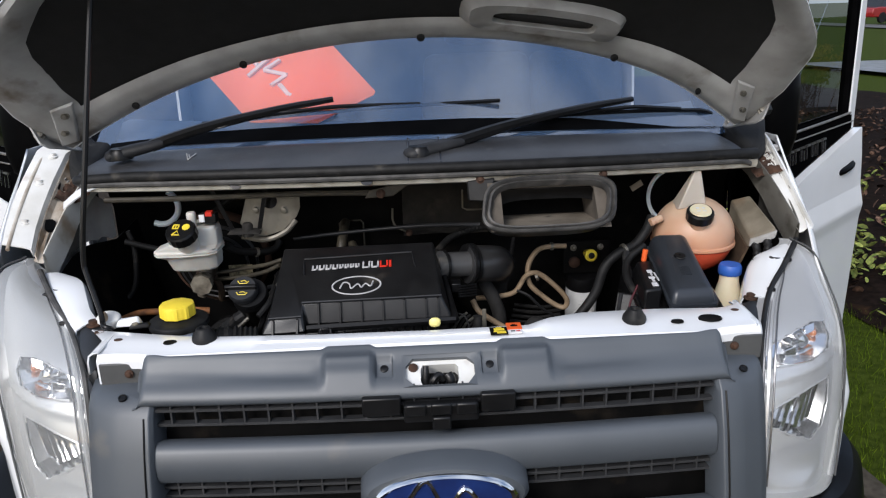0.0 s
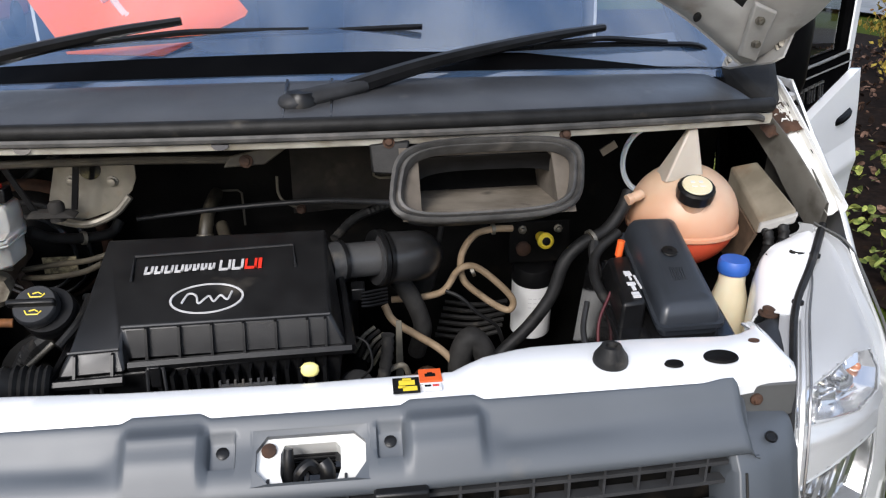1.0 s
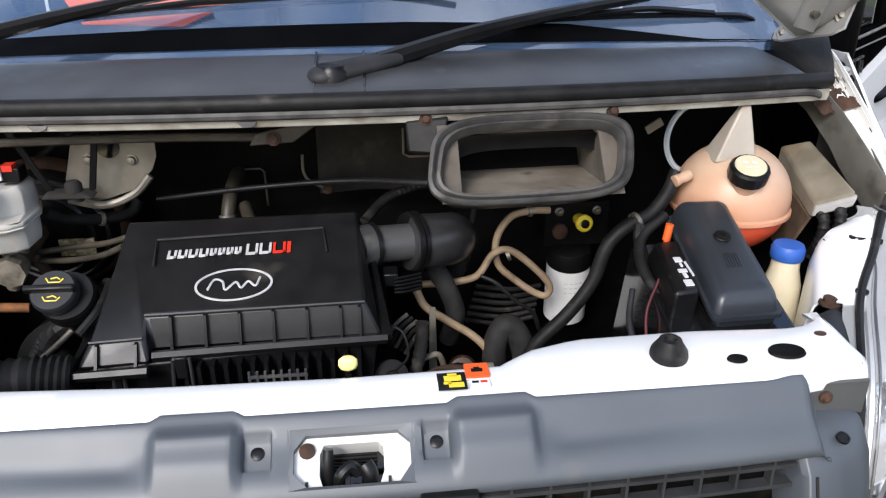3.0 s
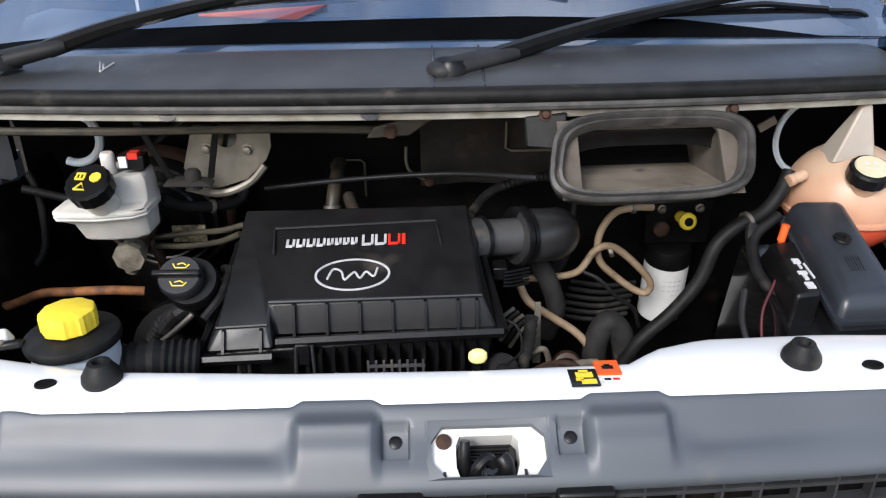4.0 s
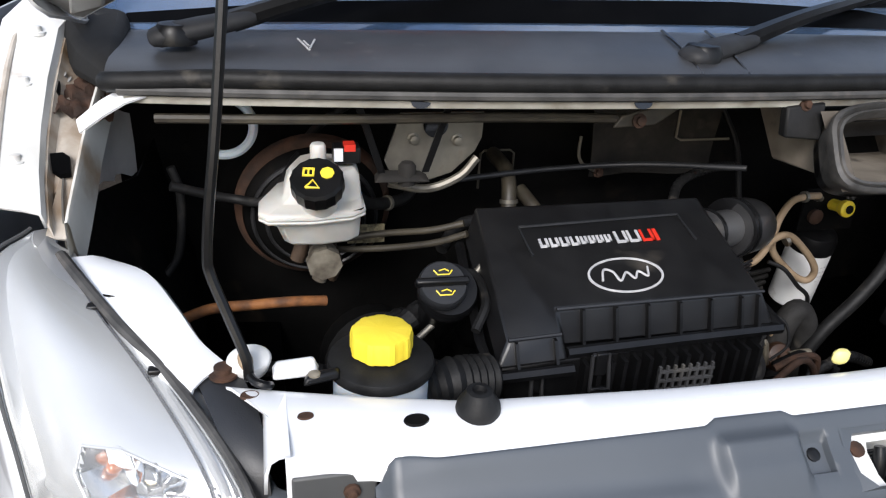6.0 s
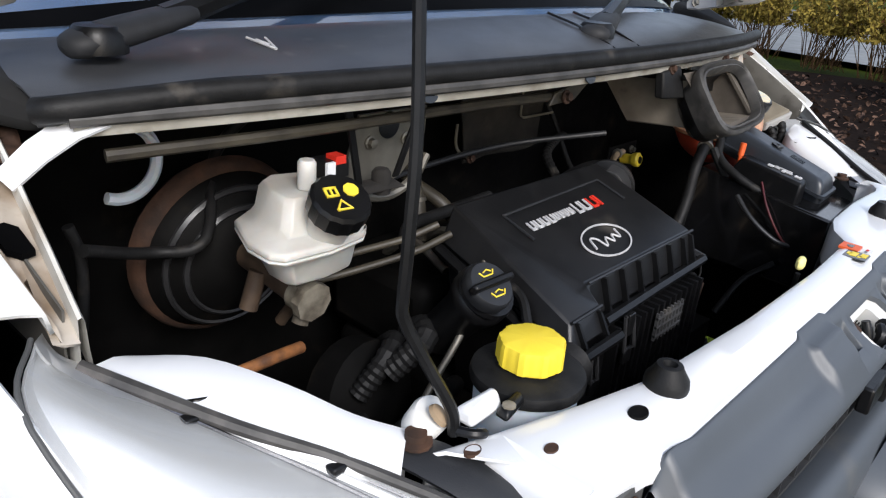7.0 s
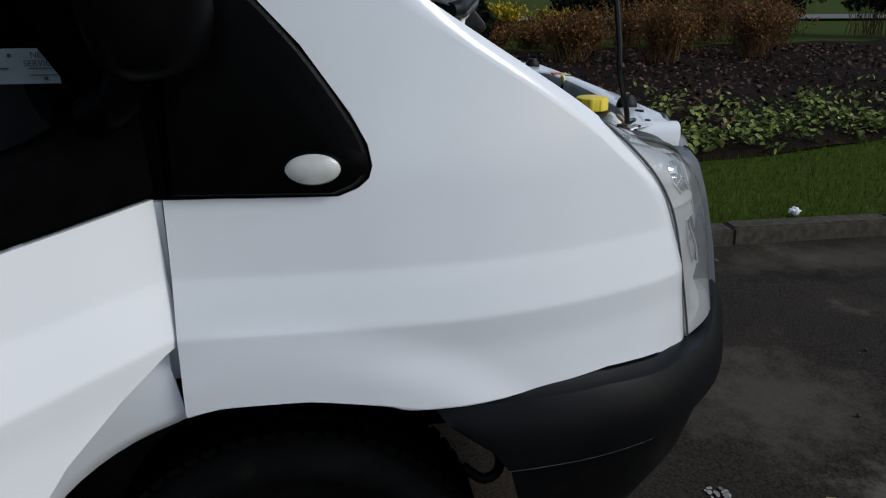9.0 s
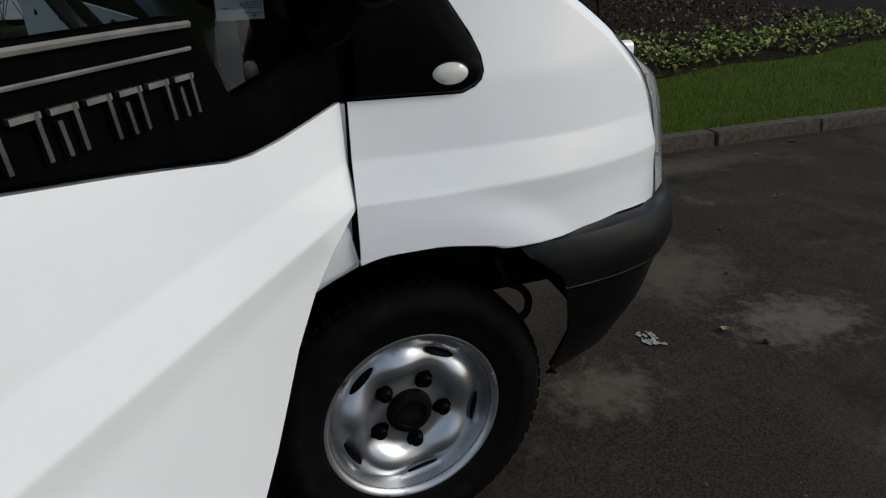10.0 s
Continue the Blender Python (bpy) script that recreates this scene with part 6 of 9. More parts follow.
            a, c, d, e = out(s0 + ds, zc + z0, 0.008), out(s0 + ds + 0.0055, zc + z0, 0.008), out(s0 + ds + 0.0085, zc + z1, 0.008), out(s0 + ds + 0.003, zc + z1, 0.008)
            w = (out(0, 1.1, 1.0) - out(0, 1.1, 0.0)).normalized() * 0.006
            hexa(b, [a, c, d, e], [a + w, c + w, d + w, e + w])
            part("letter_bar", b, "dark_chrome", panel, smooth=0)
        b = B()
        a, c = out(s0, zc + 0.018, 0.008), out(s0 + 0.036, zc + 0.018, 0.008)
        d, e = out(s0 + 0.036, zc + 0.024, 0.008), out(s0, zc + 0.024, 0.008)
        hexa(b, [a, c, d, e], [a + w, c + w, d + w, e + w])
        # crossbars are brighter than the uprights
        part("letter_bar", b, "steel_bright", panel, smooth=0)
    # handle
    b = B()
    tube(b, [out(0.80, 1.02, -0.002), out(0.83, 1.024, 0.03), out(0.93, 1.036, 0.03), out(0.96, 1.04, -0.002)], 0.013, 8)
    part("door_handle", b, "trim", panel)
    # mirror, folded against the door: arm and shell
    b = B()
    tube(b, [out(0.055, 1.145, 0.0), out(0.05, 1.165, 0.045), out(0.045, 1.205, 0.07)], (0.026, 0.024), 10)
    mirror = part("door_mirror", b, "trim", panel, "large black door mirror")
    b = B()
    rows = []
    for f, w in ((0.0, 0.5), (0.06, 0.82), (0.25, 1.0), (0.7, 1.0), (0.92, 0.88), (1.0, 0.6)):
        z = 1.195 + 0.25 * f
        rows.append([turn @ Vector((side * (0.075 + 0.05 * w * math.cos(a)), 0.045 + 0.078 * w * math.sin(a), z)) for a in np.linspace(0, 2 * math.pi, 17)[:-1]])
    vs = sheet(b, rows, closed=True)
    b.faces.new(vs[0])
    b.faces.new(vs[-1])
    part("mirror_shell", b, "trim", mirror, smooth=60)
    return panel, out


door_left, left_out = door(-1)
door_right, right_out = door(1)

# service note inside the cab, on the end of the dashboard
b = B()
box(b, (-0.872, 2.338, 1.172), (-0.870, 2.415, 1.214))
note = tagged(part("service_note", b, "label", None, smooth=0), "small white service reminder note on the dashboard end", "sticker")
turn_note = Matrix(((0, 0, -1, -0.8732), (-1, 0, 0, 2.411), (0, 1, 0, 0), (0, 0, 0, 1)))
for words, size, dy, z in (("NEXT", 0.0105, 0.043, 1.203), ("SERVICE", 0.0105, 0.034, 1.193)):
    tc = bpy.data.curves.new("note_text", "FONT")
    tc.body, tc.size, tc.extrude = words, size, 0.0002
    tmp = new("note_text", tc)
    me = bpy.data.meshes.new_from_object(tmp.evaluated_get(bpy.context.evaluated_depsgraph_get()))
    bpy.data.objects.remove(tmp)
    me.transform(turn_note @ Matrix.Translation((dy, z, 0)))
    me.materials.append(M["dull_ink"])
    t_ob = new("note_text", me)
    t_ob.parent = note
for y0, y1, z0, z1 in ((2.340, 2.372, 1.190, 1.191), (2.340, 2.372, 1.182, 1.183), (2.395, 2.405, 1.190, 1.1915), (2.390, 2.394, 1.204, 1.208), (2.352, 2.356, 1.176, 1.180)):
    b = B()
    box(b, (-0.8733, y0, z0), (-0.8722, y1, z1))
    part("note_line", b, "dull_ink", note, smooth=0)

# ---- bonnet, propped open ----
PIVOT, SWING = Vector((0, 1.995, 1.318)), radians(59)


def lid(u, v, sink=0.0):
    """A point of the bonnet; u runs across, v from its nose to the windscreen."""
    w = table(v, [(0, 0.555), (0.08, 0.60), (0.18, 0.675), (0.30, 0.775), (0.42, 0.85), (0.5, 0.862), (0.7, 0.852), (0.86, 0.825), (1, 0.785)])
    x = u * w
    y = (1.335 + 0.15 * x * x) * (1 - v) + (1.715 + 0.40 * x * x) * v
    z = table(y, [(1.33, 1.062), (1.36, 1.090), (1.45, 1.150), (1.6, 1.218), (1.72, 1.266), (1.85, 1.302), (1.98, 1.328)]) - 0.13 * x * x - sink
    d = Vector((0, y, z)) - PIVOT
    c, s = math.cos(SWING), math.sin(SWING)
    return Vector((x, PIVOT.y + d.y * c + d.z * s, PIVOT.z - d.y * s + d.z * c))


US, VS = np.linspace(-1, 1, 33), np.linspace(0, 1, 21)
b = B()
sheet(b, [[lid(u, v) for u in US] for v in VS])
bonnet = part("bonnet", b, "white", van, "white bonnet propped open", solid=0.003)


def edge_depth(u, v):
    """0 on the rim of the underside frame, 1 in the sunken middle."""
    a = min((1 - abs(u)) / 0.10, v / 0.13, (1 - v) / 0.15)
    return max(0.0, min(1.0, (a - 1.0) * 3))


b = B()
fine_u, fine_v = np.linspace(-0.985, 0.985, 61), np.linspace(0.01, 0.985, 41)
vs = [[b.verts.new(lid(u, v, 0.006 + 0.022 * min(1.0, min((1 - abs(u)) / 0.03, v / 0.04, (1 - v) / 0.05)) - 0.016 * edge_depth(u, v))) for u in fine_u] for v in fine_v]
for i in range(40):
    for k in range(60):
        if edge_depth((fine_u[k] + fine_u[k + 1]) / 2, (fine_v[i] + fine_v[i + 1]) / 2) < 0.9:
            b.faces.new((vs[i][k], vs[i][k + 1], vs[i + 1][k + 1], vs[i + 1][k]))
bmesh.ops.delete(b, geom=[v for v in b.verts if not v.link_faces], context="VERTS")
part("bonnet_frame", b, "primer", bonnet, "grubby white pressed frame under the bonnet, greyed for shade", smooth=50)
b = B()
sheet(b, [[lid(u, v, 0.012) for u in np.linspace(-0.93, 0.93, 30)] for v in np.linspace(0.08, 0.90, 20)])
part("bonnet_pad", b, "pad", bonnet, "black sound pad under the bonnet")
# air scoop frame on the underside
b = B()
hole, rim = [], []
for a in np.linspace(0, 2 * math.pi, 29)[:-1]:
    cu, cv = math.copysign(abs(math.cos(a)) ** 0.5, math.cos(a)), math.copysign(abs(math.sin(a)) ** 0.5, math.sin(a))
    hole.append(lid(0.285 + 0.122 * cu, 0.765 + 0.045 * cv, 0.040))
    rim.append((lid(0.285 + 0.195 * cu, 0.765 + 0.115 * cv, 0.012), lid(0.285 + 0.175 * cu, 0.765 + 0.095 * cv, 0.040), lid(0.285 + 0.118 * cu, 0.765 + 0.042 * cv, 0.018)))
sheet(b, [[r[0] for r in rim], [r[1] for r in rim], hole, [r[2] for r in rim]], closed=True)
part("scoop_frame", b, "primer", bonnet, "white raised frame round the air scoop", smooth=50)
b = B()
b.faces.new([b.verts.new(lid(0.285 + 0.13 * math.cos(a), 0.765 + 0.055 * math.sin(a), 0.024)) for a in np.linspace(0, 2 * math.pi, 25)[:-1]])
part("scoop_mesh", b, "gloss", bonnet)
for u in (-0.75, -0.45, 0.0, 0.5, 0.78):
    b = B()
    p, n = lid(u, 0.94, 0.030), (lid(u, 0.94, 0.06) - lid(u, 0.94, 0.03)).normalized()
    lathe(b, [(0.008, 0), (0.008, 0.004), (0.004, 0.006), (0.001, 0.006)], aim(p, n), 10)
    part("frame_plug", b, "rubber", bonnet)
for sx in (-1, 1):
    b = B()
    top, foot = lid(sx * 0.985, 0.80, 0.03), Vector((sx * 0.795, 1.985, 1.30))
    d = (top - foot).normalized()
    n = Vector((sx * -0.35, -0.75, 0.55)).normalized()
    wv = d.cross(n).normalized()
    rows = []
    for t, w in ((0.0, 0.012), (0.15, 0.020), (0.5, 0.026), (0.85, 0.034), (1.0, 0.028)):
        q = foot + (top - foot) * t
        rows.append([q - wv * w + n * 0.006, q - wv * w * 0.7 + n * 0.001, q + wv * w * 0.7 + n * 0.001, q + wv * w + n * 0.006])
    sheet(b, rows)
    arm = part("bonnet_hinge", b, "primer", bonnet, "grubby white bonnet hinge", solid=0.004)
    for t in (0.1, 0.62, 0.88):
        b = B()
        lathe(b, [(0.012, 0), (0.012, 0.003), (0.008, 0.004), (0.007, 0.010), (0.001, 0.011)], aim(foot + (top - foot) * t + n * 0.002, n), 8)
        part("hinge_bolt", b, "steel", arm)
for sx in (-1, 1):
    b = B()
    hexa(b, [lid(sx * 0.845, 0.76, 0.028), lid(sx * 0.905, 0.74, 0.028), lid(sx * 0.975, 0.93, 0.028), lid(sx * 0.935, 0.96, 0.028)], [lid(sx * 0.85, 0.765, 0.036), lid(sx * 0.90, 0.745, 0.036), lid(sx * 0.97, 0.925, 0.036), lid(sx * 0.935, 0.95, 0.036)])
    plate = part("hinge_plate", b, "primer", bonnet, "grubby hinge plate with two bolts", bevel=0.002)
    for u, v in ((0.885, 0.795), (0.925, 0.87)):
        b = B()
        p = lid(sx * u, v, 0.035)
        lathe(b, [(0.010, 0), (0.010, 0.002), (0.0065, 0.003), (0.006, 0.008), (0.001, 0.009)], aim(p, lid(sx * u, v, 0.06) - p), 10)
        part("plate_bolt", b, "steel", plate)
b = B()
tube(b, [(-0.600, 1.490, 1.050), (-0.602, 1.493, 1.072), (-0.616, 1.509, 1.110), (-0.629, 1.523, 1.146), (-0.630, 1.525, 1.165), (-0.625, 1.528, 1.21), (-0.612, 1.540, 1.30), (-0.588, 1.580, 1.50), (-0.568, 1.617, 1.67), (-0.558, 1.639, 1.76)], 0.0050, 8)
part("prop_rod", b, "black", van, "black metal bonnet prop rod")

# ---- wheels ----
def road_wheel(side, y):
    hub = Matrix.Translation((side * 0.79, y, 0.319)) @ Matrix.Rotation(side * radians(90), 4, "Y")
    b = B()
    R = 0.319
    lathe(b, [(0.190, -0.085), (0.215, -0.10), (0.265, -0.108), (0.30, -0.10), (0.314, -0.085), (R, -0.06), (R, 0.06), (0.314, 0.085), (0.300, 0.100), (0.285, 0.105), (0.283, 0.1065), (0.26, 0.109), (0.258, 0.1075), (0.222, 0.104), (0.200, 0.094), (0.190, 0.085)], hub, 56, close=False)
    tyre = part("wheel", b, "tyre", van, "black tyre on a silver steel wheel", smooth=50)
    b = B()
    for i in range(64):
        a = 2 * math.pi * i / 64
        for z0, z1, tw in ((-0.078, -0.042, 0.02), (-0.034, -0.004, -0.02), (0.004, 0.034, 0.02), (0.042, 0.078, -0.02)):
            v = [hub @ Vector((rr * math.cos(a + da), rr * math.sin(a + da), zz)) for rr in (R - 0.004, R + 0.0055) for zz, da in ((z0, -0.036), (z0, 0.028), (z1, 0.036 + tw), (z1, -0.028 + tw))]
            hexa(b, v[:4], v[4:])
    part("tyre_tread", b, "tyre", tyre, smooth=0)
    b = B()
    # dished steel centre with five swells
    rings = [(0.222, 0.090), (0.217, 0.098), (0.209, 0.097), (0.203, 0.086), (0.198, 0.066), (0.190, 0.056), (0.178, 0.060), (0.173, 0.064), (0.168, 0.068), (0.163, 0.072), (0.158, 0.075), (0.153, 0.078), (0.148, 0.080), (0.142, 0.082), (0.118, 0.080), (0.104, 0.070), (0.094, 0.060), (0.080, 0.056), (0.055, 0.058), (0.040, 0.060), (0.034, 0.062)]
    rings = [(r * 0.94 if r > 0.12 else r, z) for r, z in rings]
    segs = 120
    vs = []
    for r, z in rings:
        vs.append([b.verts.new(hub @ Vector((r * math.cos(2 * math.pi * k / segs), r * math.sin(2 * math.pi * k / segs), z + (0.009 * math.cos(5 * (2 * math.pi * k / segs - radians(9))) if 0.10 < r < 0.17 else 0.0)))) for k in range(segs)])
    for i, (p, q) in enumerate(zip(vs, vs[1:])):
        for k in range(segs):
            b.faces.new((p[k], p[(k + 1) % segs], q[(k + 1) % segs], q[k]))
    part("rim", b, "alloy", tyre, "silver painted steel rim with five slots", solid=0.004, smooth=60)
    b = B()
    lathe(b, [(0.053, 0.05), (0.053, 0.066), (0.047, 0.078), (0.034, 0.082), (0.032, 0.076), (0.012, 0.078), (0.001, 0.078)], hub, 24)
    part("hub_cap", b, "tyre", tyre, "dark hub end")
    b = B()
    lathe(b, [(0.20, 0.02), (0.05, 0.03)], hub, 32, close=False)
    part("brake_shield", b, "dark", tyre)
    for k in range(5):
        a = 2 * math.pi * k / 5 + radians(45)
        b = B()
        lathe(b, [(0.040, -0.002), (0.040, 0.0), (0.036, 0.0012), (0.001, 0.0014)], hub @ Matrix.Rotation(a, 4, "Z") @ Matrix.Translation((0.1555, 0, 0.0722)) @ Matrix.Rotation(radians(36), 4, "Y") @ Matrix.Diagonal((0.23, 0.92, 1.8, 1)), 24)
        part("rim_slot", b, "trim", tyre)
        b = B()
        lathe(b, [(0.0215, 0.0585), (0.020, 0.0605), (0.015, 0.061), (0.001, 0.0612)], hub @ Matrix.Rotation(a, 4, "Z") @ Matrix.Translation((0.083, 0, 0)) @ Matrix.Diagonal((1.25, 0.92, 1, 1)), 18)
        part("nut_seat", b, "trim", tyre)
        b = B()
        at = hub @ Vector((0.080 * math.cos(a), 0.080 * math.sin(a), 0.0))
        lathe(b, [(0.017, 0.052), (0.016, 0.0595), (0.0145, 0.060), (0.0145, 0.076), (0.010, 0.080), (0.001, 0.080)], Matrix.Translation(at - hub.translation) @ hub, 12)
        part("wheel_nut", b, "trim", tyre)
    b = B()
    box(b, (0.194, -0.02, 0.088), (0.203, 0.02, 0.101), hub @ Matrix.Rotation(radians(-75 if side < 0 else 20), 4, "Z"))
    part("balance_weight", b, "steel", tyre, bevel=0.002)


for side in (-1, 1):
    road_wheel(side, 2.101)
    road_wheel(side, 4.9)

# ---- engine bay ----
# air filter box: lid with sloping top, ribbed front, lower tray
b = B()
top = [(-0.309, 1.756, 1.101), (0.011, 1.748, 1.106), (0.019, 1.583, 1.044), (-0.254, 1.585, 1.040), (-0.254, 1.563, 1.020), (-0.316, 1.562, 1.018)]
low = [(-0.318, 1.765, 1.05), (0.018, 1.756, 1.05), (0.040, 1.572, 1.000), (-0.246, 1.570, 0.998), (-0.246, 1.548, 0.992), (-0.334, 1.546, 0.990)]
a, c = [b.verts.new(p) for p in top], [b.verts.new(p) for p in low]
b.faces.new((a[0], a[1], a[2], a[3]))
b.faces.new((a[0], a[3], a[4], a[5]))
b.faces.new(c)
for i in range(6):
    b.faces.new((a[i], a[(i + 1) % 6], c[(i + 1) % 6], c[i]))
airbox = part("air_filter_box", b, "lid", van, "black plastic air filter box with a ribbed front", bevel=0.004)
b = B()
tube(b, [(-0.245, 1.558, 0.997), (-0.1, 1.563, 0.998), (0.046, 1.566, 0.999)], 0.007, 6, soft=False)
tube(b, [(-0.246, 1.535, 0.990), (-0.34, 1.534, 0.988), (-0.338, 1.60, 0.995), (-0.325, 1.76, 1.045)], 0.007, 6, soft=False)
tube(b, [(0.046, 1.566, 0.999), (0.026, 1.75, 1.048)], 0.007, 6, soft=False)
part("lid_rim", b, "black", airbox)
for x in (-0.222, -0.180, -0.138, -0.096, -0.054, -0.012, 0.012):
    b = B()
    hexa(b, [(x - 0.0018, 1.585, 1.0), (x + 0.0018, 1.585, 1.0), (x + 0.0018, 1.562, 1.0), (x - 0.0018, 1.562, 1.0)], [(x - 0.0018, 1.588, 1.041), (x + 0.0018, 1.588, 1.041), (x + 0.0018, 1.576, 1.041), (x - 0.0018, 1.576, 1.041)])
    part("lid_rib", b, "black", airbox, smooth=0)
for x in (-0.309, -0.262):
    b = B()
    hexa(b, [(x - 0.0018, 1.562, 0.992), (x + 0.0018, 1.562, 0.992), (x + 0.0018, 1.540, 0.992), (x - 0.0018, 1.540, 0.992)], [(x - 0.0018, 1.563, 1.017), (x + 0.0018, 1.563, 1.017), (x + 0.0018, 1.555, 1.017), (x - 0.0018, 1.555, 1.017)])
    part("lid_rib", b, "black", airbox, smooth=0)
for p0, p1 in (((-0.254, 1.583, 1.0415), (0.019, 1.581, 1.0455)), ((-0.318, 1.560, 1.0195), (-0.254, 1.561, 1.0215))):
    b = B()
    tube(b, [p0, p1], 0.0022, 6, soft=False)
    part("lid_edge", b, "cowl", airbox, "paler edge strip of the lid")
b = B()
hexa(b, [(-0.30, 1.555, 0.84), (0.01, 1.565, 0.84), (0.01, 1.74, 0.84), (-0.29, 1.74, 0.84)], [(-0.326, 1.556, 0.984), (0.034, 1.576, 0.992), (0.02, 1.75, 1.045), (-0.316, 1.755, 1.045)])
tray = part("filter_tray", b, "black", airbox, bevel=0.004)
for i in range(15):
    x = -0.225 + i * 0.0165
    b = B()
    box(b, (x, 1.546, 0.85), (x + 0.005, 1.575, 0.985))
    part("tray_fin", b, "black", tray, smooth=0)
b = B()
for i in range(8):
    box(b, (-0.13 + i * 0.010, 1.541, 0.935), (-0.127 + i * 0.010, 1.545, 0.975))
for k in range(3):
    box(b, (-0.13, 1.5405, 0.940 + k * 0.013), (-0.056, 1.5445, 0.943 + k * 0.013))
part("tray_lattice", b, "neck", tray, "greyish square lattice", smooth=0)
for x, z, w in ((-0.208, 0.985, 0.010), (-0.285, 0.97, 0.006)):
    b = B()
    tube(b, [(x - w, 1.545, z + 0.014), (x - w * 1.2, 1.538, z - 0.03), (x + w * 1.2, 1.538, z - 0.03), (x + w, 1.545, z + 0.014), (x - w, 1.545, z + 0.014)], 0.0026, 6, soft=False)
    clip_ob = part("lid_clip", b, "satin", airbox, "black sprung clip holding the lid")
    b = B()
    box(b, (x - w * 0.7, 1.540, z - 0.012), (x + w * 0.7, 1.546, z + 0.018))
    box(b, (x - w, 1.538, z - 0.05), (x + w, 1.543, z - 0.028))
    part("clip_tongue", b, "black", clip_ob, bevel=0.0015)


def on_lid(x, y, h=0.0):
    return Vector((x, y, 1.0405 + (y - 1.584) * 0.366 + (x + 0.254) * 0.018 + h))


# raised lettering drawn as plain bars, and the oval emblem
b = B()
tube(b, [on_lid(-0.258, 1.664, 0.002), on_lid(-0.262, 1.712, 0.002), on_lid(-0.036, 1.716, 0.002), on_lid(-0.030, 1.670, 0.002)], 0.002, 6, soft=False)
part("plate_edge", b, "cowl", airbox)
x = -0.243
for i, (w, h0, h1, mt) in enumerate([(0.014, 0, 1, "ink")] * 4 + [(0.011, 0.12, 0.95, "ink")] * 4 + [(0.018, -0.1, 1.25, "ink"), (0.018, -0.1, 1.25, "ink"), (0.019, -0.1, 1.25, "red"), (0.008, -0.1, 1.25, "red")]):
    y0, y1 = 1.676 + 0.014 * h0, 1.676 + 0.014 * h1
    b = B()
    t = 0.0035
    for q0, q1, r0, r1 in ((x, x + t, y0, y1), (x + t, x + w - 0.002, y0, y0 + t), (x + w - 0.002 - t, x + w - 0.002, y0, y1)) if w > 0.01 else ((x, x + w - 0.003, y0, y1),):
        hexa(b, [on_lid(q0, r0, 0.0008), on_lid(q1, r0, 0.0008), on_lid(q1, r1, 0.0008), on_lid(q0, r1, 0.0008)], [on_lid(q0, r0, 0.0022), on_lid(q1, r0, 0.0022), on_lid(q1, r1, 0.0022), on_lid(q0, r1, 0.0022)])
    part("letter_bar", b, mt, airbox, "red raised bar" if mt == "red" else "", smooth=0)
    x += w + (0.004 if i == 7 else 0.0)
b = B()
ring = lambda r, h: [on_lid(-0.149 + 0.050 * r * math.cos(a), 1.624 + 0.0265 * r * math.sin(a), h) for a in np.linspace(0, 2 * math.pi, 41)[:-1]]
sheet(b, [ring(1.0, 0.0005), ring(1.0, 0.002), ring(0.94, 0.002), ring(0.94, 0.0005)], closed=True)
part("oval_emblem", b, "ink", airbox, "pale oval emblem ring")
b = B()
tube(b, [on_lid(-0.149 + dx, 1.624 + dy, 0.001) for dx, dy in ((-0.033, -0.006), (-0.026, 0.010), (-0.015, 0.006), (-0.010, -0.008), (0.002, 0.004), (0.010, -0.006), (0.018, 0.004), (0.028, -0.004), (0.033, 0.010))], 0.0016, 5)
part("emblem_stroke", b, "ink", airbox)

# intake elbow
b = B()
tube(b, [(0.008, 1.725, 1.058), (0.03, 1.738, 1.055)], 0.031, 24, soft=False)
tube(b, [(0.028, 1.737, 1.055), (0.09, 1.765, 1.046)], 0.0275, 24, soft=False)
elbow = part("intake_pipe", b, "neck", van, "black plastic intake pipe")
b = B()
tube(b, [(0.083, 1.764, 1.045), (0.118, 1.778, 1.040), (0.146, 1.80, 1.032), (0.158, 1.835, 1.018), (0.158, 1.87, 0.99), (0.152, 1.89, 0.95)], (0.042, 0.040), 22)
part("intake_elbow", b, "satin", elbow, "black rubber elbow hose")
for p, w, r in (((0.088, 1.7645, 1.046), (1, 0.45, -0.1), 0.043), ((0.096, 1.768, 1.045), (1, 0.45, -0.1), 0.043), ((0.032, 1.739, 1.055), (1, 0.45, -0.05), 0.031)):
    b = B()
    lathe(b, [(r, -0.0035), (r + 0.002, -0.003), (r + 0.002, 0.003), (r, 0.0035)], aim(p, w), 26)
    part("hose_clamp", b, "black", elbow)
b = B()
box(b, (0.045, 1.70, 1.004), (0.066, 1.73, 1.024))
part("clamp_block", b, "black", elbow, bevel=0.002)
for k in range(5):
    b = B()
    tube(b, [(0.060, 1.693 + k * 0.001, 1.020 - k * 0.006), (0.075, 1.70, 1.019 - k * 0.006), (0.10, 1.715, 1.016 - k * 0.006)], 0.0022, 5)
    part("clip_tooth", b, "black", elbow)

# oil filler
b = B()
m = aim((-0.378, 1.640, 1.050), (-0.02, -0.62, 0.78))
lathe(b, [(0.026, -0.12), (0.028, -0.05), (0.034, -0.030), (0.036, -0.024), (0.036, -0.016), (0.033, -0.012), (0.036, -0.008), (0.034, -0.002)], m @ Matrix.Translation((0.010, 0.0, -0.004)), 28)
filler = part("oil_filler", b, "black", van, "black oil filler neck and cap")
b = B()
lathe(b, [(0.029, -0.004), (0.030, 0.004), (0.029, 0.010), (0.027, 0.0125), (0.001, 0.013)], m, 32)
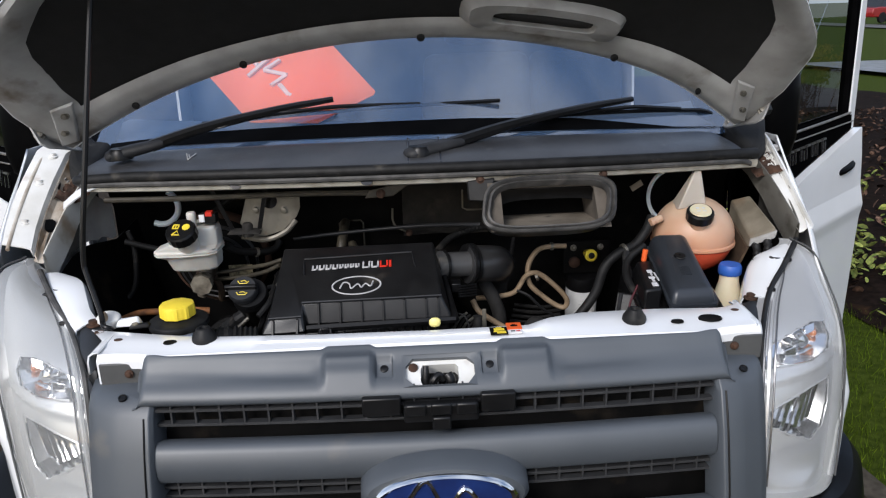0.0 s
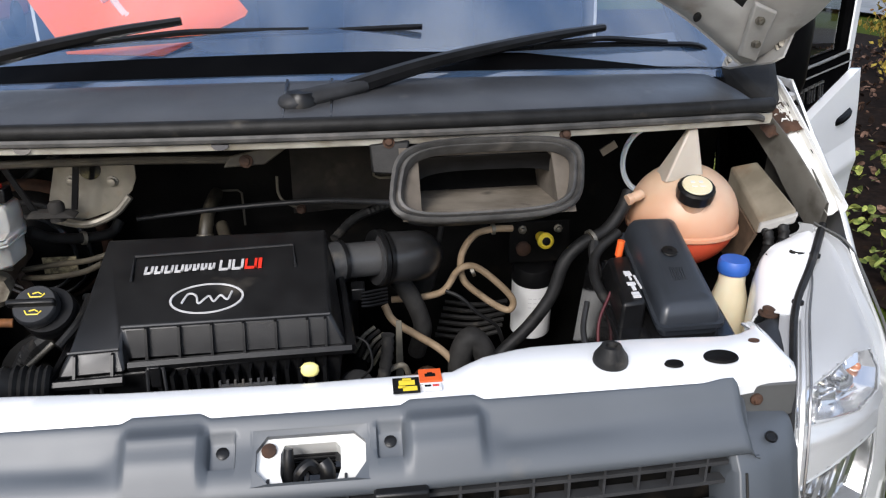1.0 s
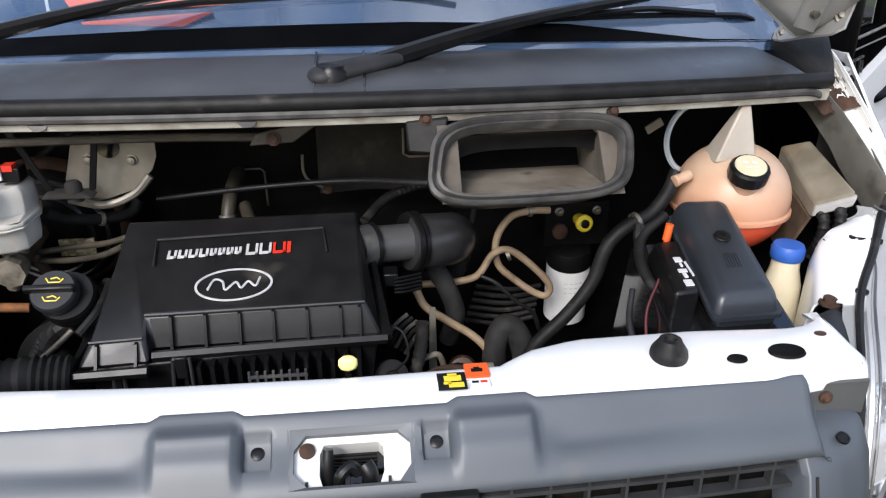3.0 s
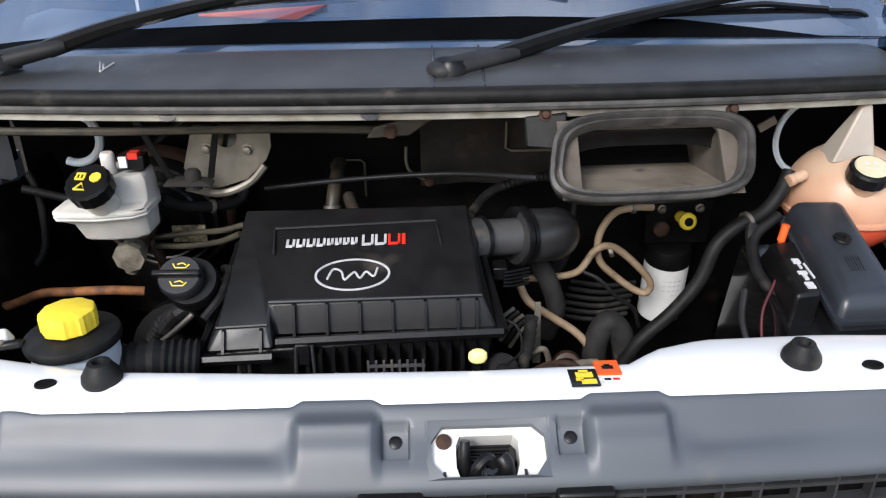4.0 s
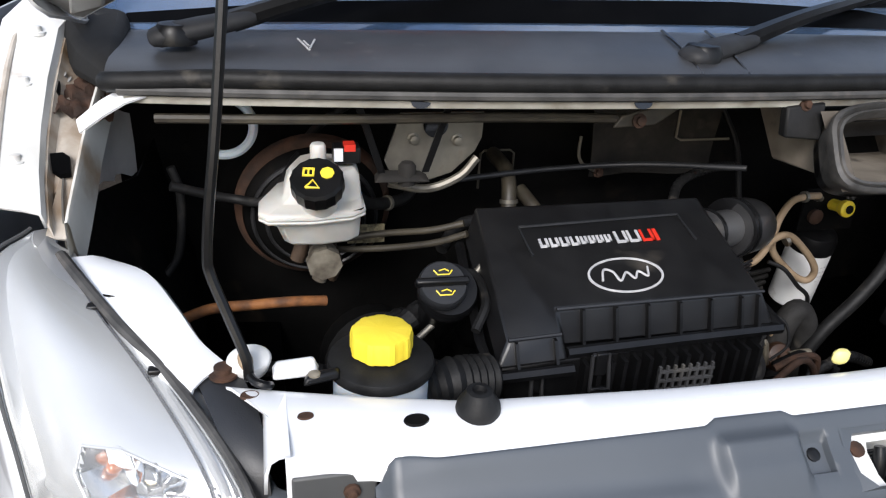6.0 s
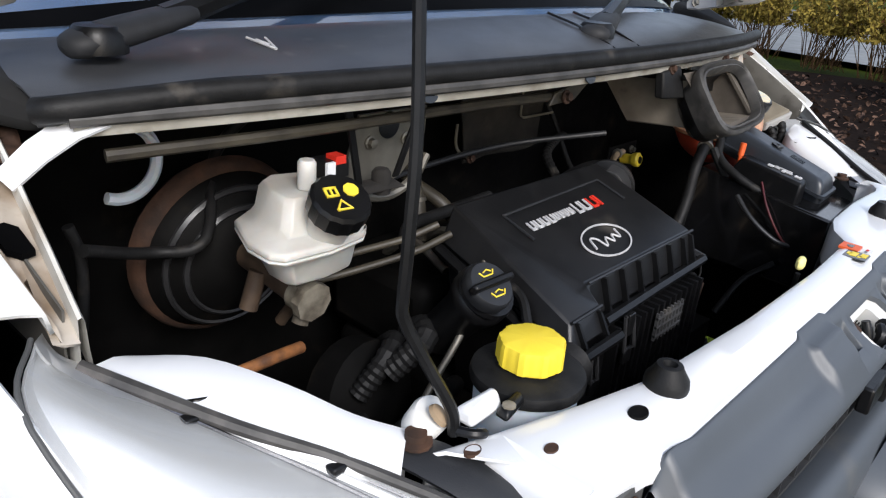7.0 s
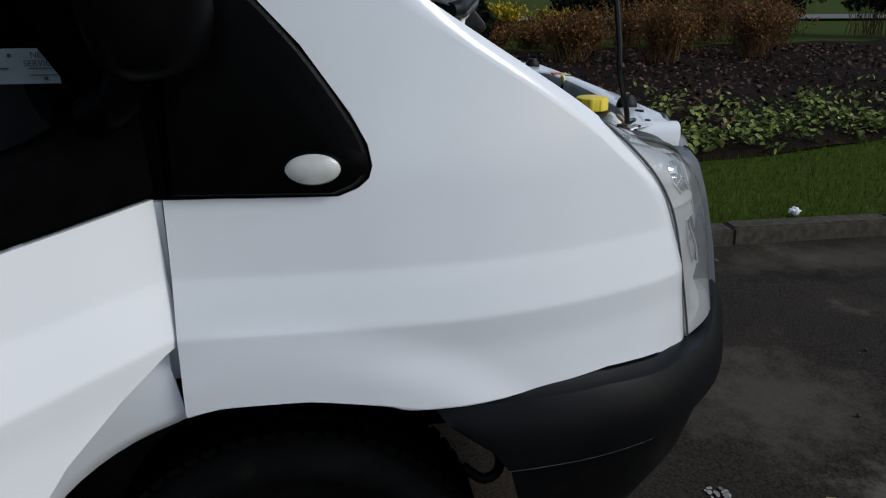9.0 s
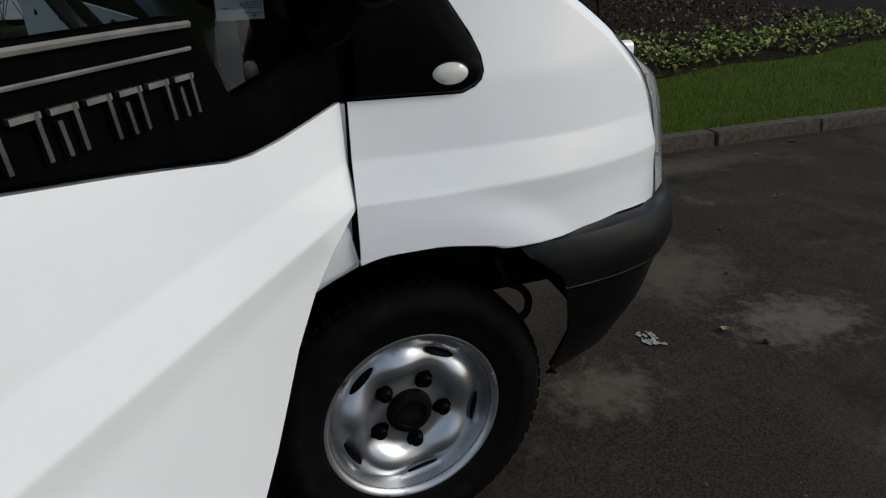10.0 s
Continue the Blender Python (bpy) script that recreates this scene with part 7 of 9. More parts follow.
cap = part("oil_cap", b, "cowl", filler)
b = B()
box(b, (-0.034, -0.0045, 0.008), (0.030, 0.0045, 0.022), m)
part("cap_grip", b, "black", cap, bevel=0.003)
for s in (-1, 1):
    b = B()
    y = 0.013 * s
    tube(b, [m @ Vector(p) for p in ((-0.010, y + 0.003, 0.0135), (-0.006, y - 0.003, 0.0135), (0.008, y - 0.003, 0.0135), (0.012, y + 0.002, 0.0135))], 0.0010, 5, soft=False)
    tube(b, [m @ Vector(p) for p in ((-0.004, y + 0.002, 0.0135), (0.003, y + 0.004, 0.0135), (0.008, y + 0.001, 0.0135))], 0.0009, 5, soft=False)
    part("cap_symbol", b, "yellow", cap, "yellow printed symbol")
b = B()
tube(b, [(-0.345, 1.60, 1.01), (-0.325, 1.63, 1.03), (-0.325, 1.68, 1.04), (-0.34, 1.71, 1.03)], 0.006, 8)
part("breather_hose", b, "rubber", van, "thin black breather hose")

# power steering reservoir
axis = Matrix.Translation((-0.471, 1.512, 0))
b = B()
lathe(b, [(0.036, 0.90), (0.045, 0.93), (0.048, 0.96), (0.049, 1.040)], axis, 32)
steer = part("steering_reservoir", b, "bluish", van, "bluish white reservoir with a yellow screw cap")
b = B()
lathe(b, [(0.0492, 1.034), (0.0535, 1.036), (0.0545, 1.042), (0.053, 1.047), (0.049, 1.049), (0.027, 1.053), (0.027, 1.057)], axis, 36)
part("reservoir_collar", b, "rubber", steer, "black collar")
b = B()
lathe(b, [(0.0290, 1.054), (0.0312, 1.056), (0.0310, 1.073), (0.0298, 1.0775), (0.0255, 1.0795), (0.001, 1.080)], axis, 72, wave=0.022, waves=9)
part("reservoir_cap", b, "yellow", steer, "bright yellow screw cap", smooth=30)
b = B()
tube(b, [(-0.425, 1.53, 0.985), (-0.39, 1.535, 0.988), (-0.34, 1.545, 0.98)], 0.030, 18, ridge=0.004)
part("corrugated_hose", b, "rubber", van, "black corrugated air hose", smooth=20)

# brake fluid reservoir
def slab(bm, outline, layers):
    """Layers of (z, scale, dx, dy) of one outline."""
    cx, cy = sum(p[0] for p in outline) / len(outline), sum(p[1] for p in outline) / len(outline)
    vs = sheet(bm, [[(cx + dx + (x - cx) * s, cy + dy + (y - cy) * s, z) for x, y in outline] for z, s, dx, dy in layers], closed=True)
    bm.faces.new(vs[0])
    bm.faces.new(vs[-1])


flange = [(-0.585, 1.752), (-0.575, 1.738), (-0.520, 1.734), (-0.470, 1.742), (-0.452, 1.757), (-0.450, 1.815), (-0.462, 1.848), (-0.530, 1.868), (-0.560, 1.85), (-0.584, 1.79)]
b = B()
slab(b, flange, [(1.100, 1.0, 0, 0), (1.106, 1.0, 0, 0), (1.109, 0.95, 0, 0), (1.113, 0.80, 0.010, 0.012), (1.120, 0.74, 0.014, 0.014), (1.142, 0.68, 0.016, 0.016), (1.149, 0.60, 0.016, 0.016)])
slab(b, flange, [(1.056, 0.62, 0.012, 0.006), (1.061, 0.72, 0.012, 0.006), (1.085, 0.80, 0.008, 0.004), (1.094, 0.90, 0, 0), (1.096, 1.0, 0, 0), (1.0995, 1.0, 0, 0)])
brake = part("brake_reservoir", b, "milky", van, "milky white brake fluid reservoir with a black cap", bevel=0.005, smooth=50)
tilt = aim((-0.513, 1.738, 1.142), (-0.12, -0.62, 1))
b = B()
lathe(b, [(0.022, -0.035), (0.024, 0.0)], tilt, 22)
part("filler_neck", b, "milky", brake)
b = B()
lathe(b, [(0.031, -0.002), (0.032, 0.004), (0.032, 0.018), (0.029, 0.022), (0.001, 0.023)], tilt, 48, wave=0.015, waves=16)
bcap = part("brake_cap", b, "black", brake, "black ribbed cap with yellow warning signs", smooth=30)
b = B()
lathe(b, [(0.0085, 0.0225), (0.0085, 0.0242), (0.001, 0.0243)], tilt @ Matrix.Translation((0.012, 0.006, 0)), 8)
part("cap_symbol", b, "yellow", bcap, "yellow printed symbol")
b = B()
for x0, x1, y0, y1 in ((-0.017, -0.003, 0.010, 0.0125), (-0.017, -0.003, 0.0, 0.0025), (-0.017, -0.0145, 0.0, 0.0125), (-0.0055, -0.003, 0.0, 0.0125), (-0.011, -0.009, 0.002, 0.010)):
    box(b, (x0, y0, 0.0225), (x1, y1, 0.0242), tilt)
tube(b, [tilt @ Vector(p) for p in ((-0.012, -0.016, 0.023), (0.004, -0.016, 0.023), (-0.004, -0.005, 0.023), (-0.012, -0.016, 0.023))], 0.0016, 5, soft=False)
part("cap_symbol", b, "yellow", bcap, "yellow printed symbol")
b = B()
lathe(b, [(0.010, 1.15), (0.010, 1.178), (0.008, 1.181), (0.001, 1.1815)], Matrix.Translation((-0.508, 1.792, 0)), 16)
part("reservoir_stub", b, "milky", brake)
b = B()
box(b, (-0.489, 1.785, 1.155), (-0.455, 1.812, 1.176))
plug = part("level_plug", b, "black", brake, bevel=0.002)
b = B()
box(b, (-0.489, 1.781, 1.160), (-0.478, 1.785, 1.176))
part("plug_tab", b, "label", plug)
b = B()
box(b, (-0.476, 1.783, 1.172), (-0.462, 1.80, 1.181))
part("plug_lock", b, "red", plug, "red locking tab")
# master cylinder, booster
b = B()
tube(b, [(-0.503, 1.782, 1.016), (-0.503, 1.795, 1.017)], 0.024, 8, soft=False)
tube(b, [(-0.503, 1.83, 1.02), (-0.503, 1.83, 1.06)], 0.014, 12, soft=False)
tube(b, [(-0.50, 1.80, 1.01), (-0.51, 1.80, 0.985)], 0.010, 10, soft=False)
tube(b, [(-0.503, 1.79, 1.016), (-0.503, 1.812, 1.018)], 0.020, 18, soft=False)
cylinder = part("master_cylinder", b, "cast", van, "dull cast brake master cylinder")
b = B()
tube(b, [(-0.503, 1.812, 1.018), (-0.505, 1.93, 1.035)], 0.0165, 18, soft=False)
tube(b, [(-0.520, 1.865, 1.03), (-0.535, 1.865, 0.985)], 0.011, 10, soft=False)
tube(b, [(-0.49, 1.84, 1.02), (-0.48, 1.85, 0.985), (-0.485, 1.87, 0.95)], 0.008, 8)
part("cylinder_body", b, "rust_tin", cylinder, "crusty brown rear half of the cylinder", smooth=50)
b = B()
m = aim((-0.502, 1.92, 1.014), (0, 1, 0.12)) @ Matrix.Diagonal((0.92, 0.92, 1, 1))
lathe(b, [(0.030, -0.01), (0.055, 0.0), (0.095, 0.020), (0.118, 0.045), (0.122, 0.055), (0.122, 0.065), (0.110, 0.09), (0.08, 0.12)], m, 40)
booster = part("brake_booster", b, "dark", van, "black round brake booster with a rusty rim")
b = B()
lathe(b, [(0.117, 0.040), (0.124, 0.044), (0.129, 0.050), (0.130, 0.062), (0.122, 0.068)], m, 48, close=False)
part("booster_rim", b, "rust", booster, "rusty flange")
for r, z, mt in ((0.100, 0.024, "satin"), (0.078, 0.012, "satin")):
    b = B()
    lathe(b, [(r - 0.003, z - 0.004), (r, z - 0.006), (r + 0.004, z - 0.002), (r + 0.004, z + 0.002)], m, 40, close=False)
    part("booster_step", b, mt, booster)
# hoses and pipes round the brake cylinder
for name, pts, r, mt, lab in (
        ("brake_pipe", [(-0.482, 1.84, 1.010), (-0.42, 1.81, 1.022), (-0.36, 1.77, 1.045), (-0.32, 1.745, 1.068)], 0.0048, "olive", "dull metal brake pipe"),
        ("brake_pipe", [(-0.482, 1.845, 1.022), (-0.42, 1.83, 1.035), (-0.36, 1.79, 1.055), (-0.318, 1.77, 1.072)], 0.0048, "olive", "dull metal brake pipe"),
        ("clutch_hose", [(-0.455, 1.835, 1.092), (-0.435, 1.86, 1.07), (-0.40, 1.90, 1.052), (-0.365, 1.93, 1.048), (-0.352, 1.945, 1.065)], 0.009, "rubber", "grey rubber hose"),
        ("bay_cable", [(-0.70, 1.90, 1.09), (-0.62, 1.92, 1.06), (-0.565, 1.90, 1.07), (-0.50, 1.98, 1.14), (-0.42, 2.0, 1.19)], 0.007, "rubber", "black cable"),
        ("bay_cable", [(-0.701, 1.93, 1.107), (-0.692, 1.93, 1.071), (-0.695, 1.93, 1.012), (-0.705, 1.93, 0.967), (-0.729, 1.92, 0.936), (-0.75, 1.90, 0.925), (-0.79, 1.87, 0.925)], 0.0062, "rubber", "black corrugated cable"),
        ("bay_cable", [(-0.315, 1.92, 1.075), (-0.15, 1.93, 1.085), (0.0, 1.90, 1.10), (0.12, 1.80, 1.125)], 0.0045, "cowl", "thin black rod"),
        ("dip_tube", [(-0.30, 1.70, 1.06), (-0.37, 1.67, 0.99), (-0.43, 1.66, 0.94), (-0.50, 1.64, 0.90)], 0.0045, "steel", "thin metal tube"),
        ("heater_hose", [(-0.21, 1.90, 0.98), (-0.205, 1.915, 1.04), (-0.20, 1.95, 1.075), (-0.20, 2.03, 1.08)], 0.012, "olive", "grubby brown hose"),
        ("heater_hose", [(-0.15, 1.88, 1.0), (-0.165, 1.90, 1.03), (-0.18, 1.94, 1.05)], 0.011, "olive", "grubby brown hose"),
        ("rusty_bracket", [(-0.735, 1.79, 0.928), (-0.70, 1.80, 0.934), (-0.655, 1.80, 0.950), (-0.60, 1.80, 0.952), (-0.55, 1.80, 0.953), (-0.50, 1.81, 0.945)], 0.0075, "rust_bar", "rusty brown metal bracket")):
    b = B()
    tube(b, pts, r, 10)
    part(name, b, mt, van, lab)
b = B()
box(b, (-0.462, 1.872, 1.002), (-0.408, 1.876, 1.030))
part("rating_plate", b, "speckled_plate", van, "small grimy metal plate")
b = B()
tube(b, [(-0.598 + 0.042 * math.cos(a) - 0.03, 1.96, 1.155 + 0.042 * math.sin(a)) for a in np.linspace(radians(60), radians(-115), 12)], 0.007, 8)
part("grommet_ring", b, "bluish", van, "pale half ring on the bulkhead")
# wiper motor bracket and stays
b = B()
mb = Matrix(((1, 0, 0, 0), (0, 0, -1, 1.842), (0, 1, 0, 0), (0, 0, 0, 1)))
prism(b, [(-0.395, 1.205), (-0.280, 1.205), (-0.281, 1.17), (-0.290, 1.150), (-0.322, 1.120), (-0.36, 1.108), (-0.392, 1.100), (-0.402, 1.11), (-0.416, 1.14)], 0.004, mb)
bracket = part("motor_bracket", b, "steel", van, "dull steel wiper motor bracket")
for x, z in ((-0.377, 1.170), (-0.316, 1.167)):
    b = B()
    lathe(b, [(0.009, 0), (0.009, 0.002), (0.0065, 0.003), (0.006, 0.009), (0.001, 0.010)], aim((x, 1.838, z), (0, -1, 0)), 8)
    part("bracket_bolt", b, "steel", bracket)
b = B()
lathe(b, [(0.017, 0), (0.017, 0.001), (0.001, 0.0012)], aim((-0.347, 1.8375, 1.188), (0, -1, 0)), 20)
part("bracket_hole", b, "gloss", bracket)
b = B()
tube(b, [(-0.412, 1.826, 1.112), (-0.36, 1.82, 1.104), (-0.315, 1.82, 1.12), (-0.29, 1.825, 1.145)], 0.006, 8)
part("bracket_lip", b, "steel", bracket)
for p0, p1 in (((-0.458, 1.785, 1.23), (-0.425, 1.80, 1.135)), ((-0.342, 1.785, 1.23), (-0.367, 1.80, 1.135))):
    b = B()
    d = Vector((0.0048, 0, 0))
    t = Vector((0, 0.004, 0))
    p0, p1 = Vector(p0), Vector(p1)
    hexa(b, [p0 - d, p0 + d, p0 + d + t, p0 - d + t], [p1 - d, p1 + d, p1 + d + t, p1 - d + t])
    part("motor_stay", b, "black", van, "flat black metal stay", bevel=0.001)
b = B()
hexa(b, [(-0.438, 1.788, 1.126), (-0.362, 1.784, 1.126), (-0.362, 1.812, 1.128), (-0.434, 1.816, 1.128)], [(-0.428, 1.792, 1.136), (-0.378, 1.788, 1.134), (-0.373, 1.808, 1.136), (-0.428, 1.812, 1.137)])
part("stay_foot", b, "soot", van, "grimy foot of the stays", bevel=0.003)
b = B()
lathe(b, [(0.012, 1.12), (0.012, 1.145), (0.008, 1.15), (0.001, 1.151)], Matrix.Translation((-0.392, 1.80, 0)), 12)
part("stay_bolt", b, "soot", van, "grimy bolt")

# air duct with a rubber ring
def ring_loop(w, h, back, n=48, p=0.52):
    out = []
    for a in np.linspace(0, 2 * math.pi, n + 1)[:-1]:
        c, s = math.cos(a), math.sin(a)
        u, v = math.copysign(abs(c) ** p, c) * w, math.copysign(abs(s) ** p, s) * h
        at = Vector((0.247 + u + (0.01 * v / h if h else 0), 1.655 + v * 0.66 + u * 0.13, 1.203 + v * 0.75 - u * 0.03))
        out.append(at + Vector((0, 0.75, -0.66)) * back)
    return out


b = B()
sheet(b, [ring_loop(*k) for k in ((0.130, 0.053, 0.030), (0.135, 0.058, 0.012), (0.139, 0.063, 0.0), (0.1385, 0.062, -0.006), (0.134, 0.058, -0.009), (0.131, 0.0555, -0.005), (0.1295, 0.054, -0.001), (0.127, 0.0525, -0.006), (0.123, 0.050, -0.007), (0.1205, 0.048, -0.002), (0.119, 0.0465, 0.010))], closed=True)
duct = part("air_duct", b, "seal", van, "grey rubber-lipped air duct opening", smooth=50)
frame_at = lambda u, v, back: Vector((0.247 + u, 1.655 + v * 0.66 + u * 0.13, 1.203 + v * 0.75 - u * 0.03)) + Vector((0, 0.75, -0.66)) * back
# face plate with a square opening
MOUTH = [(0.098, 0.0), (0.098, 0.040), (0.092, 0.046), (0.0, 0.046), (-0.092, 0.046), (-0.098, 0.040), (-0.098, 0.0), (-0.098, -0.036), (-0.094, -0.040), (0.0, -0.040), (0.094, -0.040), (0.098, -0.036)]
b = B()
wide = [(0.124 * math.copysign(1, u) if abs(u) > 0.05 else 0.0, v * 1.28) for u, v in MOUTH]
sheet(b, [[frame_at(u, v, 0.013) for u, v in wide], [frame_at(u, v, 0.011) for u, v in MOUTH], [frame_at(u, v, 0.016) for u, v in MOUTH]], closed=True)
part("duct_face", b, "duct_dust", duct, "dusty brown-grey face plate of the duct", smooth=20)
# dusty floor and side walls; roof and far end coloured black for the shade inside
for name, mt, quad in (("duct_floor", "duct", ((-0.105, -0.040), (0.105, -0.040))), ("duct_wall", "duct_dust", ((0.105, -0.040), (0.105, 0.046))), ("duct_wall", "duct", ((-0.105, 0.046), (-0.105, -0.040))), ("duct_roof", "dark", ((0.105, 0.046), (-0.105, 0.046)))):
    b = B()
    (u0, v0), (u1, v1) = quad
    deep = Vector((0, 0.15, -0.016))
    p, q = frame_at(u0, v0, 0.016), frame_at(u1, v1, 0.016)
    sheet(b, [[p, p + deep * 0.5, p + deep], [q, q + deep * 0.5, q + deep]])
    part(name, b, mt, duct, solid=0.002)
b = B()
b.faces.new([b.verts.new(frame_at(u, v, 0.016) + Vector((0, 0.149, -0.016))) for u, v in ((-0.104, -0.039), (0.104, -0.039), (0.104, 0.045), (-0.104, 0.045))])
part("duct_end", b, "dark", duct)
b = B()
sheet(b, [ring_loop(0.130, 0.053, 0.028), ring_loop(0.126, 0.050, 0.045), ring_loop(0.11, 0.040, 0.055)], closed=True)
part("duct_body", b, "black", duct)
b = B()
hexa(b, [(0.085, 1.695, 1.205), (0.13, 1.68, 1.205), (0.13, 1.71, 1.205), (0.085, 1.71, 1.205)], [(0.083, 1.70, 1.245), (0.14, 1.70, 1.250), (0.14, 1.715, 1.250), (0.083, 1.715, 1.245)])
part("duct_lug", b, "rubber", duct, bevel=0.003)

# fuel filter with bracket and hoses
b = B()
fm = aim((0.378, 1.932, 0.812), (-0.02, -0.16, 1))
lathe(b, [(0.034, 0), (0.038, 0.004), (0.0385, 0.120), (0.036, 0.124)], fm, 32)
filt = part("fuel_filter", b, "filter", van, "white fuel filter canister with a black head")
b = B()
lathe(b, [(0.039, 0.118), (0.0395, 0.122), (0.0395, 0.140), (0.036, 0.150), (0.030, 0.153), (0.001, 0.155)], fm, 32)
part("filter_head", b, "black", filt)
b = B()
for i in range(4):
    a0 = radians(-112 + i * 13)
    for k in range(3 if i != 2 else 4):
        z = 0.088 - k * 0.010
        prev = None
        for t in np.linspace(0, 0.16, 4):
            foot = fm @ Vector((0, 0, z))
            c = foot + Vector((0.0390 * math.cos(a0 + t), 0.0390 * math.sin(a0 + t), 0))
            d = c + Vector((0, 0, 0.0022 if k else 0.005))
            cur = (b.verts.new(c), b.verts.new(d))
            if prev:
                b.faces.new((prev[0], cur[0], cur[1], prev[1]))
            prev = cur
part("filter_print", b, "pale_ink", filt, "faint grey print")
b = B()
box(b, (0.326, 1.90, 0.965), (0.438, 1.904, 1.045))
plate = part("filter_bracket", b, "dark", van, "dark rusty filter bracket", bevel=0.004)
for x in (0.350, 0.415):
    b = B()
    lathe(b, [(0.008, 0), (0.008, 0.003), (0.005, 0.004), (0.005, 0.010), (0.001, 0.011)], aim((x, 1.90, 1.030), (0, -1, 0)), 8)
    part("bracket_bolt", b, "steel", plate)
b = B()
lathe(b, [(0.013, 0), (0.014, 0.008), (0.010, 0.012), (0.001, 0.013)], aim((0.352, 1.90, 0.995), (0, -1, 0)), 12)
part("bracket_stud", b, "rust", plate, "rusty stud")
b = B()
vm = aim((0.384, 1.90, 1.015), (0.02, -1, 0.15))
lathe(b, [(0.010, 0), (0.010, 0.022), (0.0125, 0.024), (0.0145, 0.030), (0.0145, 0.037), (0.011, 0.040), (0.007, 0.040), (0.007, 0.037)], vm, 24)
part("bleed_valve", b, "yellow", plate, "yellow valve cap")
b = B()
lathe(b, [(0.0075, 0.0375), (0.0075, 0.041), (0.005, 0.0415), (0.001, 0.0416)], vm, 16)
part("valve_core", b, "black", plate)
for pts, r, mt, lab in (
        ([(0.325, 1.87, 1.045), (0.29, 1.862, 1.048), (0.255, 1.85, 1.043), (0.232, 1.84, 1.010), (0.236, 1.84, 0.965), (0.268, 1.84, 0.932), (0.300, 1.84, 0.908), (0.318, 1.835, 0.905), (0.322, 1.83, 0.925), (0.300, 1.828, 0.955), (0.255, 1.83, 0.993), (0.225, 1.83, 0.988), (0.198, 1.83, 0.950), (0.150, 1.835, 0.938), (0.11, 1.84, 0.935)], 0.0060, "beige_hose", "looped beige fuel hose"),
        ([(0.096, 1.78, 0.955), (0.110, 1.77, 0.930), (0.145, 1.765, 0.905), (0.185, 1.755, 0.880), (0.208, 1.75, 0.850), (0.214, 1.75, 0.80)], 0.0064, "beige_hose", "beige metal-ended hose"),
        ([(0.500, 1.79, 1.130), (0.485, 1.775, 1.105), (0.455, 1.76, 1.075), (0.415, 1.75, 1.060), (0.385, 1.745, 1.030), (0.366, 1.74, 0.975), (0.330, 1.735, 0.925), (0.28, 1.73, 0.875), (0.25, 1.73, 0.82)], 0.0108, "rubber", "thick black coolant hose"),
        ([(0.219, 1.752, 0.74), (0.217, 1.752, 0.82), (0.219, 1.751, 0.872), (0.235, 1.75, 0.900), (0.255, 1.75, 0.880), (0.268, 1.752, 0.83), (0.276, 1.755, 0.74)], 0.0195, "dusty", "fat black rubber hose"),
        ([(0.105, 1.80, 1.02), (0.125, 1.80, 0.985), (0.145, 1.80, 0.95), (0.16, 1.80, 0.90), (0.15, 1.82, 0.84)], 0.016, "dusty", "dusty black rubber hose"),
        ([(0.097, 1.66, 0.965), (0.094, 1.655, 0.93), (0.085, 1.645, 0.895), (0.062, 1.62, 0.85)], 0.0105, "dusty", "ribbed black wiring sleeve"),
        ([(0.045, 1.60, 1.0), (0.066, 1.585, 0.995), (0.072, 1.575, 0.965), (0.055, 1.58, 0.94)], 0.0018, "rubber", "thin black wire"),
        ([(0.18, 1.83, 1.01), (0.20, 1.90, 1.02), (0.22, 1.97, 1.10), (0.19, 2.0, 1.17)], 0.005, "rubber", "thin black hose"),
        ([(0.425, 1.63, 1.03), (0.40, 1.60, 0.99), (0.40, 1.56, 0.94), (0.43, 1.52, 0.91)], 0.0022, "wine", "red and black battery lead"),
        ([(0.47, 1.74, 1.08), (0.43, 1.72, 1.055), (0.415, 1.67, 1.03), (0.43, 1.60, 1.0), (0.45, 1.55, 0.98)], 0.008, "rubber", "black battery lead")):
    b = B()
    tube(b, pts, r, 12, ridge=0.002 if "ribbed" in lab else 0)
    part("hose" if "hose" in lab else "cable", b, mt, van, lab)

# coolant tank
b = B()
tm = Matrix.Translation((0.600, 1.803, 1.083))
prof = [(0.001, -0.088)] + [(0.089 * math.cos(a), 0.086 * math.sin(a)) for a in np.linspace(radians(-80), radians(80), 22)] + [(0.001, 0.088)]
lathe(b, [q for q in prof if q[1] > -0.024], tm, 40, close=False)
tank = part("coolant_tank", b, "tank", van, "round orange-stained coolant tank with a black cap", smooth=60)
b = B()
lathe(b, [(0.0875, -0.022), (0.0915, -0.019), (0.0915, -0.013), (0.0875, -0.010)], tm, 40, close=False)
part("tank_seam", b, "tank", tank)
b = B()
lathe(b, [q for q in prof if q[1] < -0.012], tm, 40, close=False)
part("tank_bottom", b, "tank_low", tank, "lower half of the tank with orange coolant, backlight in its red", smooth=60)
b = B()
cm = aim((0.584, 1.733, 1.137), (-0.05, -0.42, 1)) @ Matrix.Diagonal((0.78, 0.78, 0.9, 1))
lathe(b, [(0.026, -0.04), (0.027, 0.006)], cm, 24)
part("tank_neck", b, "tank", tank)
b = B()
lathe(b, [(0.036, 0.0), (0.037, 0.004), (0.037, 0.020), (0.034, 0.024), (0.030, 0.0245)], cm, 48, wave=0.012, waves=16)
tcap = part("tank_cap", b, "black", tank, "black cap with a pale printed top", smooth=30)
b = B()
